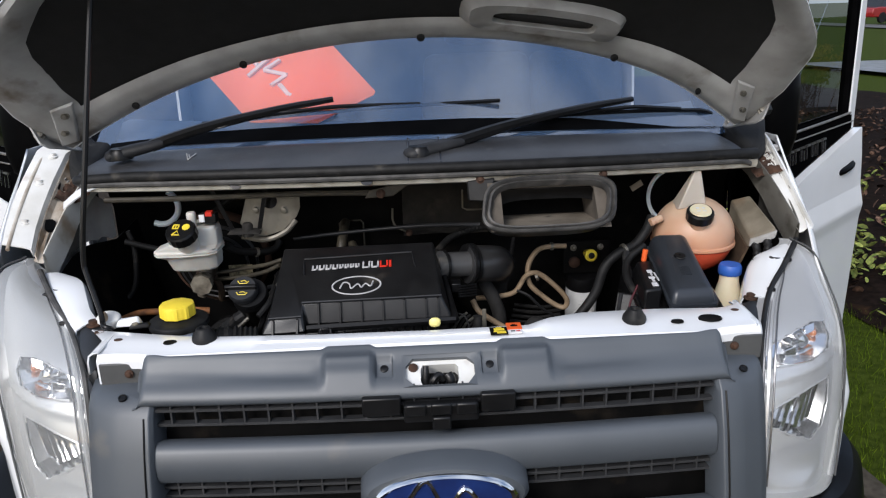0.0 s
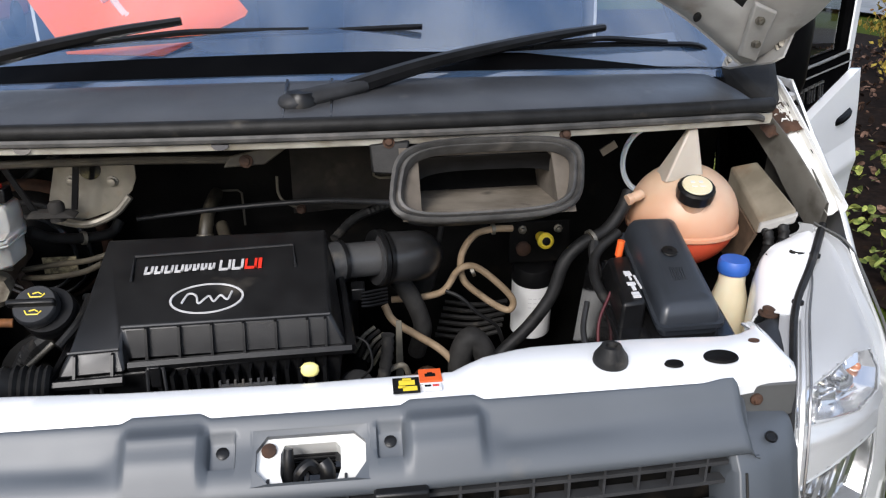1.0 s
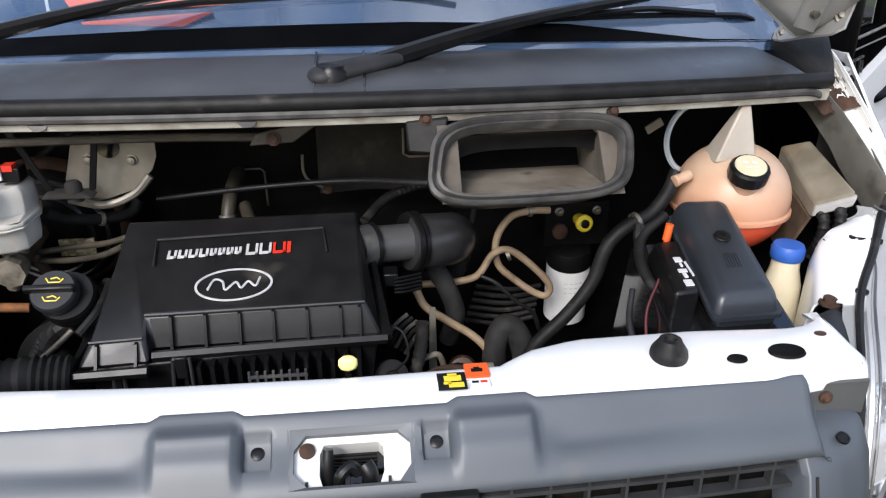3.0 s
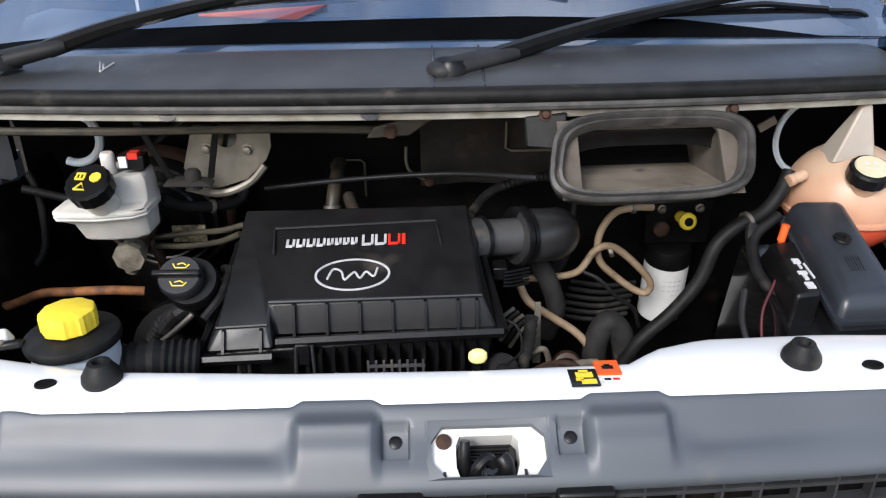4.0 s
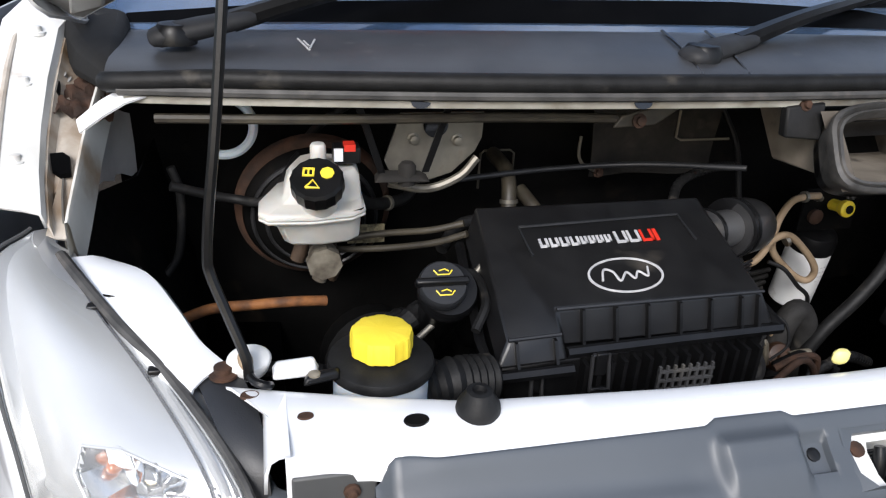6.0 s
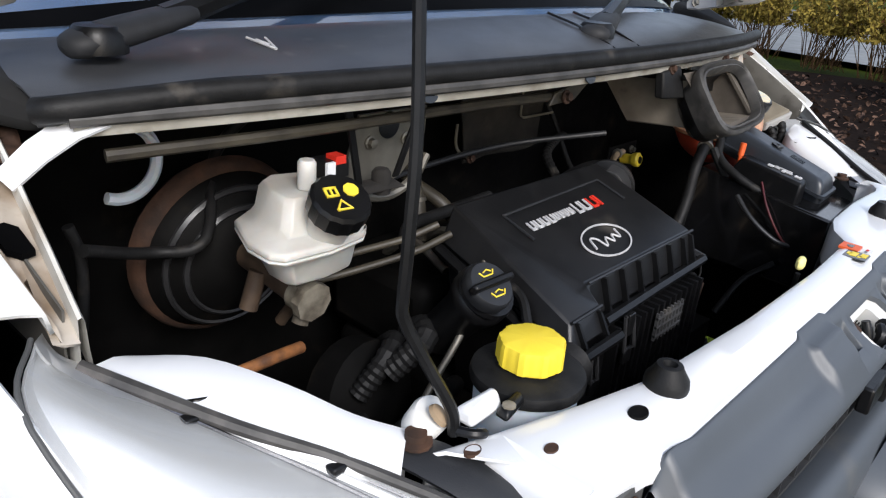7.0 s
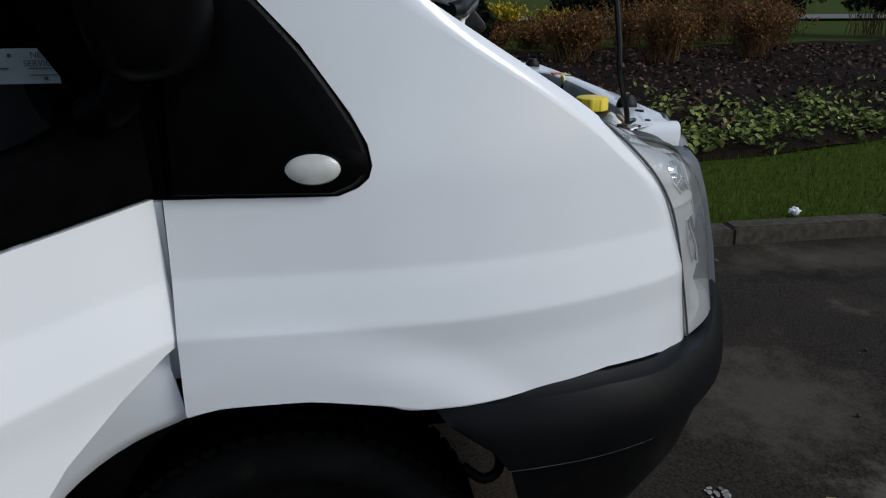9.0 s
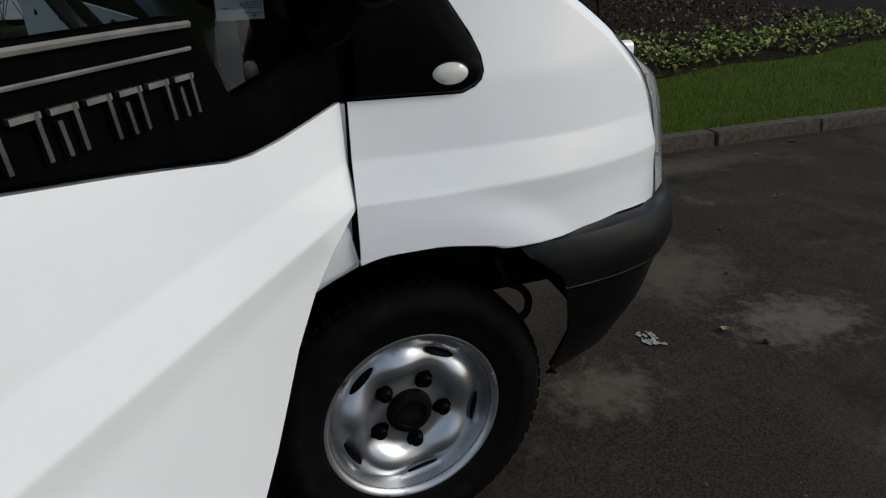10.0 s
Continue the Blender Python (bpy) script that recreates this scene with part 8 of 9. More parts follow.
lathe(b, [(0.0295, 0.0246), (0.028, 0.027), (0.001, 0.0275)], cm, 30)
part("cap_top", b, "cream", tcap, "pale printed disc")
b = B()
for dx in (-0.012, 0.004):
    box(b, (dx, -0.008, 0.0272), (dx + 0.010, -0.005, 0.0280), cm)
    box(b, (dx, 0.004, 0.0272), (dx + 0.008, 0.010, 0.0280), cm)
part("cap_print", b, "pale_ink", tcap, smooth=0)
b = B()
hexa(b, [(0.548, 1.765, 1.150), (0.612, 1.765, 1.155), (0.612, 1.82, 1.150), (0.548, 1.82, 1.145)], [(0.588, 1.785, 1.232), (0.602, 1.785, 1.232), (0.602, 1.795, 1.232), (0.588, 1.795, 1.232)])
part("tank_web", b, "tank_web", tank, "translucent mounting web", bevel=0.003)
b = B()
lathe(b, [(0.008, 0), (0.009, 0.01), (0.0075, 0.018), (0.009, 0.020), (0.009, 0.028), (0.001, 0.029)], aim((0.516, 1.776, 1.130), (-0.7, -0.2, -0.2)), 14)
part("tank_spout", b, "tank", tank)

# battery with fuse box, lever and label
b = B()
hexa(b, [(0.395, 1.50, 0.86), (0.58, 1.50, 0.86), (0.60, 1.76, 0.86), (0.41, 1.76, 0.86)], [(0.400, 1.49, 1.000), (0.57, 1.50, 1.000), (0.60, 1.755, 1.03), (0.425, 1.75, 1.03)])
battery = part("battery", b, "gloss", van, "black battery under a fuse box", bevel=0.004)
b = B()
fl = [(0.464, 1.534), (0.552, 1.538), (0.560, 1.736), (0.478, 1.742)]
zt = (1.052, 1.051, 1.107, 1.106)
soft_square = []
for cu, cv, a0 in ((0.88, 0.94, 0), (0.12, 0.94, 90), (0.12, 0.06, 180), (0.88, 0.06, 270)):
    for k in range(6):
        a = radians(a0 + 18 * k)
        soft_square.append((cu + 0.12 * math.cos(a), cv + 0.06 * math.sin(a)))


def on_fuse(u, v, h, g):
    """A point of the fuse box lid, h below its top plane and g outside its outline."""
    lo, hi = Vector((*fl[0], zt[0])).lerp(Vector((*fl[1], zt[1])), u), Vector((*fl[3], zt[3])).lerp(Vector((*fl[2], zt[2])), u)
    p = lo.lerp(hi, v)
    return p + Vector(((u - 0.5) * 2 * g, (v - 0.5) * 2 * g, -h))


vs = sheet(b, [[on_fuse(u, v, h, g) for u, v in soft_square] for h, g in ((0.052, -0.004), (0.046, 0.0), (0.037, 0.001), (0.036, 0.006), (0.030, 0.006), (0.029, 0.001), (0.018, -0.001), (0.010, -0.0035), (0.004, -0.008), (0.001, -0.014), (0.0, -0.022))], closed=True)
b.faces.new(vs[0])
b.faces.new(vs[-1])
fuse = part("fuse_box", b, "slate", battery, "smooth black fuse box lid with the sky sheen in its colour", smooth=45)
b = B()
lathe(b, [(0.012, 0), (0.011, 0.002), (0.004, 0.002), (0.004, 0.0005), (0.001, 0.0004)], aim((0.515, 1.646, 1.0835), (0, -0.27, 1)), 18)
part("lid_button", b, "black", fuse)
for i in range(6):
    b = B()
    u = 0.30 + i * 0.085
    quad = [(u, 0.20), (u + 0.035, 0.20), (u + 0.035, 0.36), (u, 0.36)]
    hexa(b, [on_fuse(p, q, 0.0002, -0.022) for p, q in quad], [on_fuse(p, q, -0.0010, -0.022) for p, q in quad])
    part("lid_emboss", b, "slate", fuse, smooth=0)
b = B()
hexa(b, [(0.415, 1.56, 1.0), (0.452, 1.56, 1.0), (0.465, 1.70, 1.03), (0.43, 1.70, 1.03)], [(0.418, 1.558, 1.046), (0.452, 1.560, 1.048), (0.468, 1.68, 1.066), (0.436, 1.68, 1.064)])
term = part("terminal_cover", b, "black", battery, bevel=0.005)
b = B()
for yy, xc, w, h in ((1.628, 0.447, 0.010, 0.0050), (1.616, 0.447, 0.003, 0.0045), (1.602, 0.444, 0.012, 0.0030), (1.592, 0.444, 0.005, 0.0055), (1.578, 0.442, 0.011, 0.0025), (1.571, 0.442, 0.011, 0.0025), (1.606, 0.4545, 0.0025, 0.016)):
    z = 1.0475 + (yy - 1.558) * 0.155
    hexa(b, [(xc - w / 2, yy - h, z - h * 0.155), (xc + w / 2, yy - h, z - h * 0.155), (xc + w / 2, yy + h, z + h * 0.155), (xc - w / 2, yy + h, z + h * 0.155)], [(xc - w / 2, yy - h, z - h * 0.155 + 0.002), (xc + w / 2, yy - h, z - h * 0.155 + 0.002), (xc + w / 2, yy + h, z + h * 0.155 + 0.002), (xc - w / 2, yy + h, z + h * 0.155 + 0.002)])
part("warning_print", b, "pale_ink", term, "white warning symbols", smooth=0)
b = B()
tube(b, [(0.452, 1.690, 1.035), (0.455, 1.690, 1.068)], 0.004, 10, soft=False)
tube(b, [(0.454, 1.690, 1.062), (0.457, 1.690, 1.086)], 0.0058, 14, soft=False)
part("lever", b, "orange", battery, "orange plastic lever")
b = B()
tube(b, [(0.43, 1.70, 1.02), (0.425, 1.72, 1.05), (0.43, 1.735, 1.068)], 0.008, 8)
part("terminal_cable", b, "rubber", battery)
# washer jar
jar_m = Matrix.Translation((0.640, 1.685, 0))
b = B()
lathe(b, [(0.020, 0.90), (0.030, 0.93), (0.027, 0.985), (0.0205, 1.010), (0.0195, 1.030)], jar_m, 24)
jar = part("washer_filler", b, "cream", van, "cream washer bottle neck with a blue cap")
b = B()
lathe(b, [(0.0225, 1.026), (0.024, 1.029), (0.024, 1.042), (0.021, 1.048), (0.001, 1.049)], jar_m, 28)
part("washer_cap", b, "blue", jar, "blue cap")
# control box on the inner wing
b = B()
hexa(b, [(0.701, 1.742, 1.062), (0.742, 1.710, 1.090), (0.752, 1.860, 1.120), (0.716, 1.888, 1.100)], [(0.705, 1.738, 1.088), (0.744, 1.705, 1.116), (0.746, 1.850, 1.156), (0.716, 1.884, 1.138)])
cbox = part("control_box", b, "box_tin", van, "grimy khaki metal control box", bevel=0.005)
b = B()
hexa(b, [(0.684, 1.775, 0.985), (0.689, 1.772, 0.985), (0.711, 1.905, 1.02), (0.704, 1.905, 1.02)], [(0.700, 1.744, 1.064), (0.704, 1.742, 1.064), (0.717, 1.888, 1.104), (0.712, 1.889, 1.104)])
part("box_side", b, "rust_tin", cbox, "brown rusted side plate of the box")
b = B()
hexa(b, [(0.701, 1.738, 1.066), (0.742, 1.705, 1.094), (0.744, 1.712, 1.094), (0.704, 1.746, 1.066)], [(0.702, 1.735, 1.082), (0.744, 1.701, 1.112), (0.746, 1.712, 1.114), (0.705, 1.744, 1.086)])
part("box_end_cap", b, "primer", cbox, "pale metal end of the box", bevel=0.003)
for x, y, z in ((0.714, 1.728, 1.064), (0.731, 1.717, 1.078)):
    b = B()
    tube(b, [(x, y + 0.012, z + 0.012), (x, y - 0.004, z), (x - 0.002, y - 0.006, z - 0.03), (x - 0.006, y + 0.004, z - 0.06)], 0.0095, 12, ridge=0.002)
    part("box_sleeve", b, "rubber", cbox, "ribbed black cable sleeve")
b = B()
tube(b, [(0.575 + 0.05 * math.cos(a), 1.90, 1.15 + 0.06 * math.sin(a)) for a in np.linspace(radians(110), radians(250), 10)], 0.005, 6)
part("heater_ring", b, "bluish", van, "pale ring round a bulkhead hole")
b = B()
box(b, (-0.014, -0.002, -0.0065), (0.014, 0.002, 0.0065), Matrix.Translation((0.477, 1.84, 1.190)) @ Matrix.Rotation(radians(-32), 4, "Y"))
part("bulkhead_tag", b, "duct", van, "small pale metal tag")

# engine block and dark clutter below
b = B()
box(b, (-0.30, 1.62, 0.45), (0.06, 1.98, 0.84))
block = part("engine_block", b, "dark", van, "oily engine block, blackened for the shade of the bay", bevel=0.02)
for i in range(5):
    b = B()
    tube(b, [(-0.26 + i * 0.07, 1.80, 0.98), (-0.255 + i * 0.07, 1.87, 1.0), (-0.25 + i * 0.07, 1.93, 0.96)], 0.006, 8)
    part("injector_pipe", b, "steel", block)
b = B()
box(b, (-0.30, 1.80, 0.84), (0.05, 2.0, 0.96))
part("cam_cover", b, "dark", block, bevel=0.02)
for i in range(6):
    b = B()
    tube(b, [(0.195 + i * 0.004, 1.95, 0.80 + i * 0.014), (0.26 + i * 0.004, 1.94, 0.795 + i * 0.014), (0.325 + i * 0.002, 1.95, 0.80 + i * 0.013)], 0.0045, 6)
    part("bellows_rib", b, "dusty", van, "black rib of a rubber bellows")
b = B()
lathe(b, [(0.05, 0), (0.075, 0.01), (0.075, 0.05), (0.05, 0.06), (0.03, 0.07)], aim((-0.44, 1.80, 0.86), (0.1, -1, 0.25)), 24)
part("pulley_housing", b, "dark", van, "dark round housing")
b = B()
for k in range(4):
    tube(b, [(-0.48 + k * 0.022, 1.78, 0.80), (-0.478 + k * 0.022, 1.76, 0.86), (-0.47 + k * 0.022, 1.80, 0.91)], 0.009, 8)
part("alternator_ribs", b, "dark", van, "dark ribbed alternator body")
b = B()
box(b, (0.10, 1.60, 0.78), (0.16, 1.66, 0.85))
box(b, (0.12, 1.62, 0.70), (0.30, 1.72, 0.79))
tube(b, [(0.10, 1.62, 0.90), (0.15, 1.625, 0.91), (0.165, 1.63, 0.86)], 0.006, 8)
part("engine_mount", b, "dark", van, bevel=0.006)
b = B()
tube(b, [(0.085, 1.60, 0.91), (0.12, 1.60, 0.925), (0.155, 1.605, 0.915), (0.165, 1.61, 0.87)], 0.005, 8)
part("fuel_rail_pipe", b, "rust", van, "rusty bent pipe")
b = B()
tube(b, [(0.31, 1.62, 0.80), (0.36, 1.60, 0.86), (0.385, 1.56, 0.90)], 0.006, 8)
part("cable", b, "rubber", van, "thin black cable")
# prop rod foot: round lug, raised tab, grommet and a bolted clip
b = B()
lathe(b, [(0.021, -0.014), (0.022, 0.002), (0.019, 0.006), (0.010, 0.007), (0.001, 0.007)], aim((-0.600, 1.517, 1.052), (0.15, -0.55, 1)) @ Matrix.Diagonal((1.0, 0.75, 1, 1)), 24)
foot = part("prop_foot", b, "white_dirty", van, "chipped white foot of the prop rod", smooth=50)
b = B()
hexa(b, [(-0.580, 1.488, 1.044), (-0.535, 1.490, 1.044), (-0.532, 1.508, 1.044), (-0.580, 1.515, 1.044)], [(-0.575, 1.492, 1.056), (-0.540, 1.494, 1.062), (-0.538, 1.503, 1.062), (-0.575, 1.508, 1.056)])
part("foot_tab", b, "white", foot, bevel=0.004)
b = B()
lathe(b, [(0.009, 0), (0.008, 0.004), (0.003, 0.006), (0.001, 0.006)], aim((-0.603, 1.505, 1.060), (0.25, -0.7, 0.8)) @ Matrix.Diagonal((0.8, 1.2, 1, 1)), 16)
part("foot_grommet", b, "beige_hose", foot, "ochre plastic grommet")
b = B()
tube(b, [(-0.600, 1.490, 1.054), (-0.594, 1.476, 1.055), (-0.585, 1.472, 1.053), (-0.581, 1.480, 1.047)], 0.0042, 8)
part("rod_hook", b, "black", foot)
b = B()
hexa(b, [(-0.552, 1.474, 1.044), (-0.514, 1.482, 1.044), (-0.512, 1.494, 1.044), (-0.550, 1.490, 1.044)], [(-0.548, 1.476, 1.053), (-0.518, 1.484, 1.054), (-0.516, 1.492, 1.054), (-0.546, 1.488, 1.053)])
clip = part("wing_clip", b, "black", van, "small black bolted clip", bevel=0.003)
b = B()
lathe(b, [(0.006, 0), (0.006, 0.002), (0.004, 0.003), (0.001, 0.0035)], Matrix.Translation((-0.540, 1.482, 1.0525)), 10)
part("clip_bolt", b, "cast", clip)

# hinge brackets and rails at the top of each inner wing
for sx in (-1, 1):
    b = B()
    tube(b, [(sx * 0.852, 1.69, 1.142), (sx * 0.860, 1.76, 1.186), (sx * 0.864, 1.84, 1.236), (sx * 0.862, 1.92, 1.284), (sx * 0.852, 2.00, 1.312)], 0.0075 if sx > 0 else 0.004, 8)
    part("wing_rail", b, "white" if sx > 0 else "white_rust", van, "white raised rail on the inner wing")
    b = B()
    hexa(b, [(sx * 0.838, 1.885, 1.222), (sx * 0.802, 1.895, 1.222), (sx * 0.800, 1.930, 1.238), (sx * 0.838, 1.945, 1.252)], [(sx * 0.838, 1.882, 1.231), (sx * 0.806, 1.894, 1.230), (sx * 0.804, 1.928, 1.245), (sx * 0.838, 1.942, 1.261)])
    plate = part("hinge_bracket", b, "primer", van, "grubby white hinge bracket with two bolts", bevel=0.003)
    for q in ((0.814, 1.906, 1.235), (0.828, 1.922, 1.247)):
        b = B()
        lathe(b, [(0.011, 0), (0.011, 0.002), (0.007, 0.003), (0.0065, 0.009), (0.001, 0.010)], aim((sx * q[0], q[1], q[2]), (0, -0.45, 1)), 10)
        part("bracket_bolt", b, "primer", plate)
    b = B()
    tube(b, [(sx * 0.79, 1.988, 1.275), (sx * 0.796, 1.96, 1.262), (sx * 0.792, 1.93, 1.235), (sx * 0.79, 1.893, 1.212)], 0.0024, 6)
    part("release_wire", b, "label", van, "thin white plastic-covered wire")
    b = B()
    sheet(b, [[(sx * x, y, z - 0.030), (sx * (x - 0.040), y + 0.006, z - 0.034)] for y, z, x in ((1.905, 1.268, 0.838), (1.94, 1.29, 0.836), (1.99, 1.302, 0.83))])
    part("hinge_well", b, "dark", van, "dark well under the hinge", solid=0.002)
    b = B()
    sheet(b, [[(sx * (0.750 + 0.0045 * i), 1.838 + 0.0045 * k + 0.003 * math.sin(3.1 * i + k), 1.200 + 0.0008 * i + 0.0016 * k + 0.010 * noise.noise(Vector((i * 0.35, k * 0.32, sx))) + 0.004 * noise.noise(Vector((i * 1.1, k * 1.2, sx)))) for i in range(16)] for k in range(18)])
    part("rust_scale", b, "rust", van, "flaking rust and old leaves in the corner", smooth=60)

# orange card lying against the inside of the windscreen
b = B()
corners = [(-0.58, 0.338), (-0.226, 0.372), (-0.108, 0.186), (-0.112, 0.174), (-0.242, 0.090), (-0.405, 0.104)]
lo, hi = [on_screen(x, d, -0.030) for x, d in corners], [on_screen(x, d, -0.028) for x, d in corners]
va, vb = [b.verts.new(p) for p in lo], [b.verts.new(p) for p in hi]
ca, cb = b.verts.new(on_screen(-0.30, 0.21, -0.030)), b.verts.new(on_screen(-0.30, 0.21, -0.028))
for i in range(6):
    j = (i + 1) % 6
    b.faces.new((va[i], va[j], ca))
    b.faces.new((vb[i], vb[j], cb))
    b.faces.new((va[i], va[j], vb[j], vb[i]))
board = tagged(part("advert_board", b, "orange_card", None), "orange printed card lying behind the windscreen", "sign")
for strokes in (((-0.452, 0.352, -0.408, 0.305), (-0.378, 0.335, -0.430, 0.268)), ((-0.352, 0.318, -0.390, 0.285), (-0.390, 0.285, -0.330, 0.262), (-0.330, 0.262, -0.366, 0.226)), ((-0.345, 0.228, -0.318, 0.190), (-0.318, 0.190, -0.280, 0.206), (-0.280, 0.206, -0.302, 0.246)), ((-0.290, 0.190, -0.262, 0.150), (-0.278, 0.178, -0.232, 0.180))):
    b = B()
    for x0, d0, x1, d1 in strokes:
        tube(b, [on_screen(x0, d0, -0.0272), on_screen(x1, d1, -0.0272)], 0.0058, 6, soft=False)
    for v in b.verts:
        v.co -= Vector((0, -0.6, 0.8)) * max(0.0, (v.co - on_screen(-0.33, 0.25, -0.027)).dot(Vector((0, -0.6, 0.8)))) * 0.85
    part("board_bar", b, "label", board, "white printed stroke", smooth=0)

# bulkhead fittings
b = B()
tube(b, [(-0.217, 2.045, 1.012), (-0.217, 2.045, 1.074), (-0.210, 2.045, 1.080), (-0.164, 2.045, 1.080), (-0.157, 2.045, 1.074), (-0.157, 2.045, 1.010)], 0.0022, 6, soft=False)
part("bulkhead_plate_edge", b, "khaki", van, "pale edge of a bulkhead plate")
b = B()
tube(b, [(-0.079, 1.955, 1.13), (-0.079, 1.955, 1.10), (-0.068, 1.955, 1.082), (-0.038, 1.955, 1.066)], 0.0026, 6)
part("bulkhead_strip", b, "khaki", van, "bent pale metal strip")
b = B()
sheet(b, [[(x, 1.965 + 0.006 * math.sin(40 * x + 30 * z), z) for z in np.linspace(1.06, 1.20, 9)] for x in np.linspace(-0.055, 0.17, 14)])
part("heat_shield", b, "soot", van, "sooty brown heat shield on the bulkhead", solid=0.002)
b = B()
tube(b, [(0.09, 1.955, 1.17), (0.09, 1.955, 1.125), (0.10, 1.955, 1.12), (0.19, 1.955, 1.12)], 0.0022, 6, soft=False)
part("shield_bead", b, "khaki", van)
b = B()
lathe(b, [(0.009, 0), (0.009, 0.003), (0.006, 0.004), (0.006, 0.009), (0.001, 0.010)], aim((-0.041, 1.955, 1.068), (0, -1, 0.2)), 8)
part("shield_bolt", b, "rust", van)

# dark hoses and ribbed bodies low in the bay
for pts, r, ridge, mt, lab in (
        ([(-0.44, 1.72, 0.93), (-0.41, 1.70, 0.965), (-0.385, 1.72, 0.97), (-0.37, 1.76, 0.94)], 0.016, 0.002, "rubber", "ribbed black hose low in the bay"),
        ([(-0.47, 1.74, 0.90), (-0.44, 1.73, 0.94), (-0.405, 1.75, 0.945), (-0.39, 1.79, 0.91)], 0.014, 0.002, "rubber", "ribbed black hose low in the bay"),
        ([(-0.52, 1.68, 0.86), (-0.46, 1.66, 0.90), (-0.40, 1.67, 0.905), (-0.34, 1.70, 0.88)], 0.012, 0, "rubber", "black hose low in the bay"),
        ([(-0.62, 1.72, 0.90), (-0.56, 1.69, 0.92), (-0.50, 1.70, 0.90)], 0.010, 0.0015, "rubber", "ribbed black hose low in the bay"),
        ([(-0.34, 1.80, 1.02), (-0.30, 1.84, 1.04), (-0.22, 1.86, 1.035), (-0.10, 1.86, 1.04)], 0.009, 0, "rubber", "black hose behind the filter box"),
        ([(0.02, 1.82, 1.06), (0.06, 1.87, 1.08), (0.13, 1.90, 1.09), (0.20, 1.93, 1.08)], 0.008, 0.001, "rubber", "ribbed wiring sleeve behind the filter box"),
        ([(0.088, 1.66, 0.875), (0.092, 1.66, 0.898), (0.105, 1.665, 0.905), (0.122, 1.67, 0.902), (0.132, 1.67, 0.865)], 0.0045, 0, "cast", "thin grey pipe beside the filter box"),
        ([(0.07, 1.58, 0.90), (0.11, 1.585, 0.93), (0.15, 1.60, 0.90), (0.17, 1.61, 0.85)], 0.005, 0, "rust", "rusty bent pipe"),
        ([(0.20, 1.66, 0.84), (0.26, 1.66, 0.87), (0.33, 1.68, 0.84)], 0.009, 0.0015, "rubber", "ribbed wiring sleeve"),
        ([(0.40, 1.66, 1.0), (0.385, 1.62, 0.97), (0.39, 1.57, 0.94), (0.42, 1.53, 0.93)], 0.0045, 0, "satin", "thin black cable")):
    b = B()
    tube(b, pts, r, 12, ridge=ridge)
    part("hose" if "hose" in lab else "pipe" if "pipe" in lab else "cable", b, mt, van, lab, smooth=20 if ridge else 40)
# cable ties and clips
for p, w, r in (((0.43, 1.752, 1.066), (1, 0.3, 0.3), 0.0155), ((0.25, 1.83, 0.985), (1, 0, 0.4), 0.0095), ((0.29, 1.862, 1.048), (1, 0.1, 0), 0.0095), ((-0.40, 1.90, 1.052), (1, 0.8, -0.3), 0.0115), ((-0.205, 1.915, 1.04), (0, 0.3, 1), 0.0145)):
    b = B()
    lathe(b, [(r - 0.001, -0.003), (r, -0.003), (r, 0.003), (r - 0.001, 0.003)], aim(p, w), 16)
    part("hose_clip", b, "steel", van, "small metal hose clip")

# grimy fittings between the filter box and the front panel
b = B()
hexa(b, [(0.108, 1.70, 0.86), (0.121, 1.70, 0.86), (0.121, 1.704, 0.86), (0.108, 1.704, 0.86)], [(0.112, 1.72, 0.955), (0.121, 1.72, 0.955), (0.121, 1.724, 0.955), (0.112, 1.724, 0.955)])
part("pump_stay", b, "khaki", van, "grimy pale metal stay", bevel=0.001)
b = B()
lathe(b, [(0.001, 0), (0.016, 0.001), (0.021, 0.006), (0.023, 0.016), (0.019, 0.024), (0.008, 0.027), (0.007, 0.034), (0.001, 0.035)], aim((0.158, 1.69, 0.862), (-0.1, -0.8, 0.5)), 20)
pump = part("vacuum_pump", b, "rust_wet", van, "rusty round pump body")
b = B()
tube(b, [(0.165, 1.665, 0.878), (0.185, 1.665, 0.880), (0.20, 1.668, 0.878)], 0.0075, 12)
part("pump_stub", b, "cast", pump)
b = B()
lathe(b, [(0.024, -0.012), (0.026, -0.004), (0.026, 0.004), (0.021, 0.008), (0.012, 0.008), (0.010, 0.004), (0.001, 0.004)], aim((0.048, 1.60, 0.915), (0.35, -0.85, 0.4)), 24)
part("idler_boss", b, "dusty", van, "dusty round boss beside the filter box")
for k in range(5):
    b = B()
    tube(b, [(0.045 + 0.007 * k, 1.70, 0.915 - 0.006 * k), (0.060 + 0.007 * k, 1.695, 0.945 - 0.006 * k), (0.078 + 0.007 * k, 1.705, 0.955 - 0.006 * k)], 0.0032, 8)
    part("fuel_line", b, "soot" if k % 2 else "khaki", van, "grimy thin metal fuel line")
b = B()
tube(b, [(0.20, 1.80, 0.965), (0.225, 1.79, 0.955), (0.255, 1.785, 0.925), (0.285, 1.79, 0.90), (0.30, 1.80, 0.86)], 0.0035, 8)
part("cable", b, "rubber", van, "thin black cable")

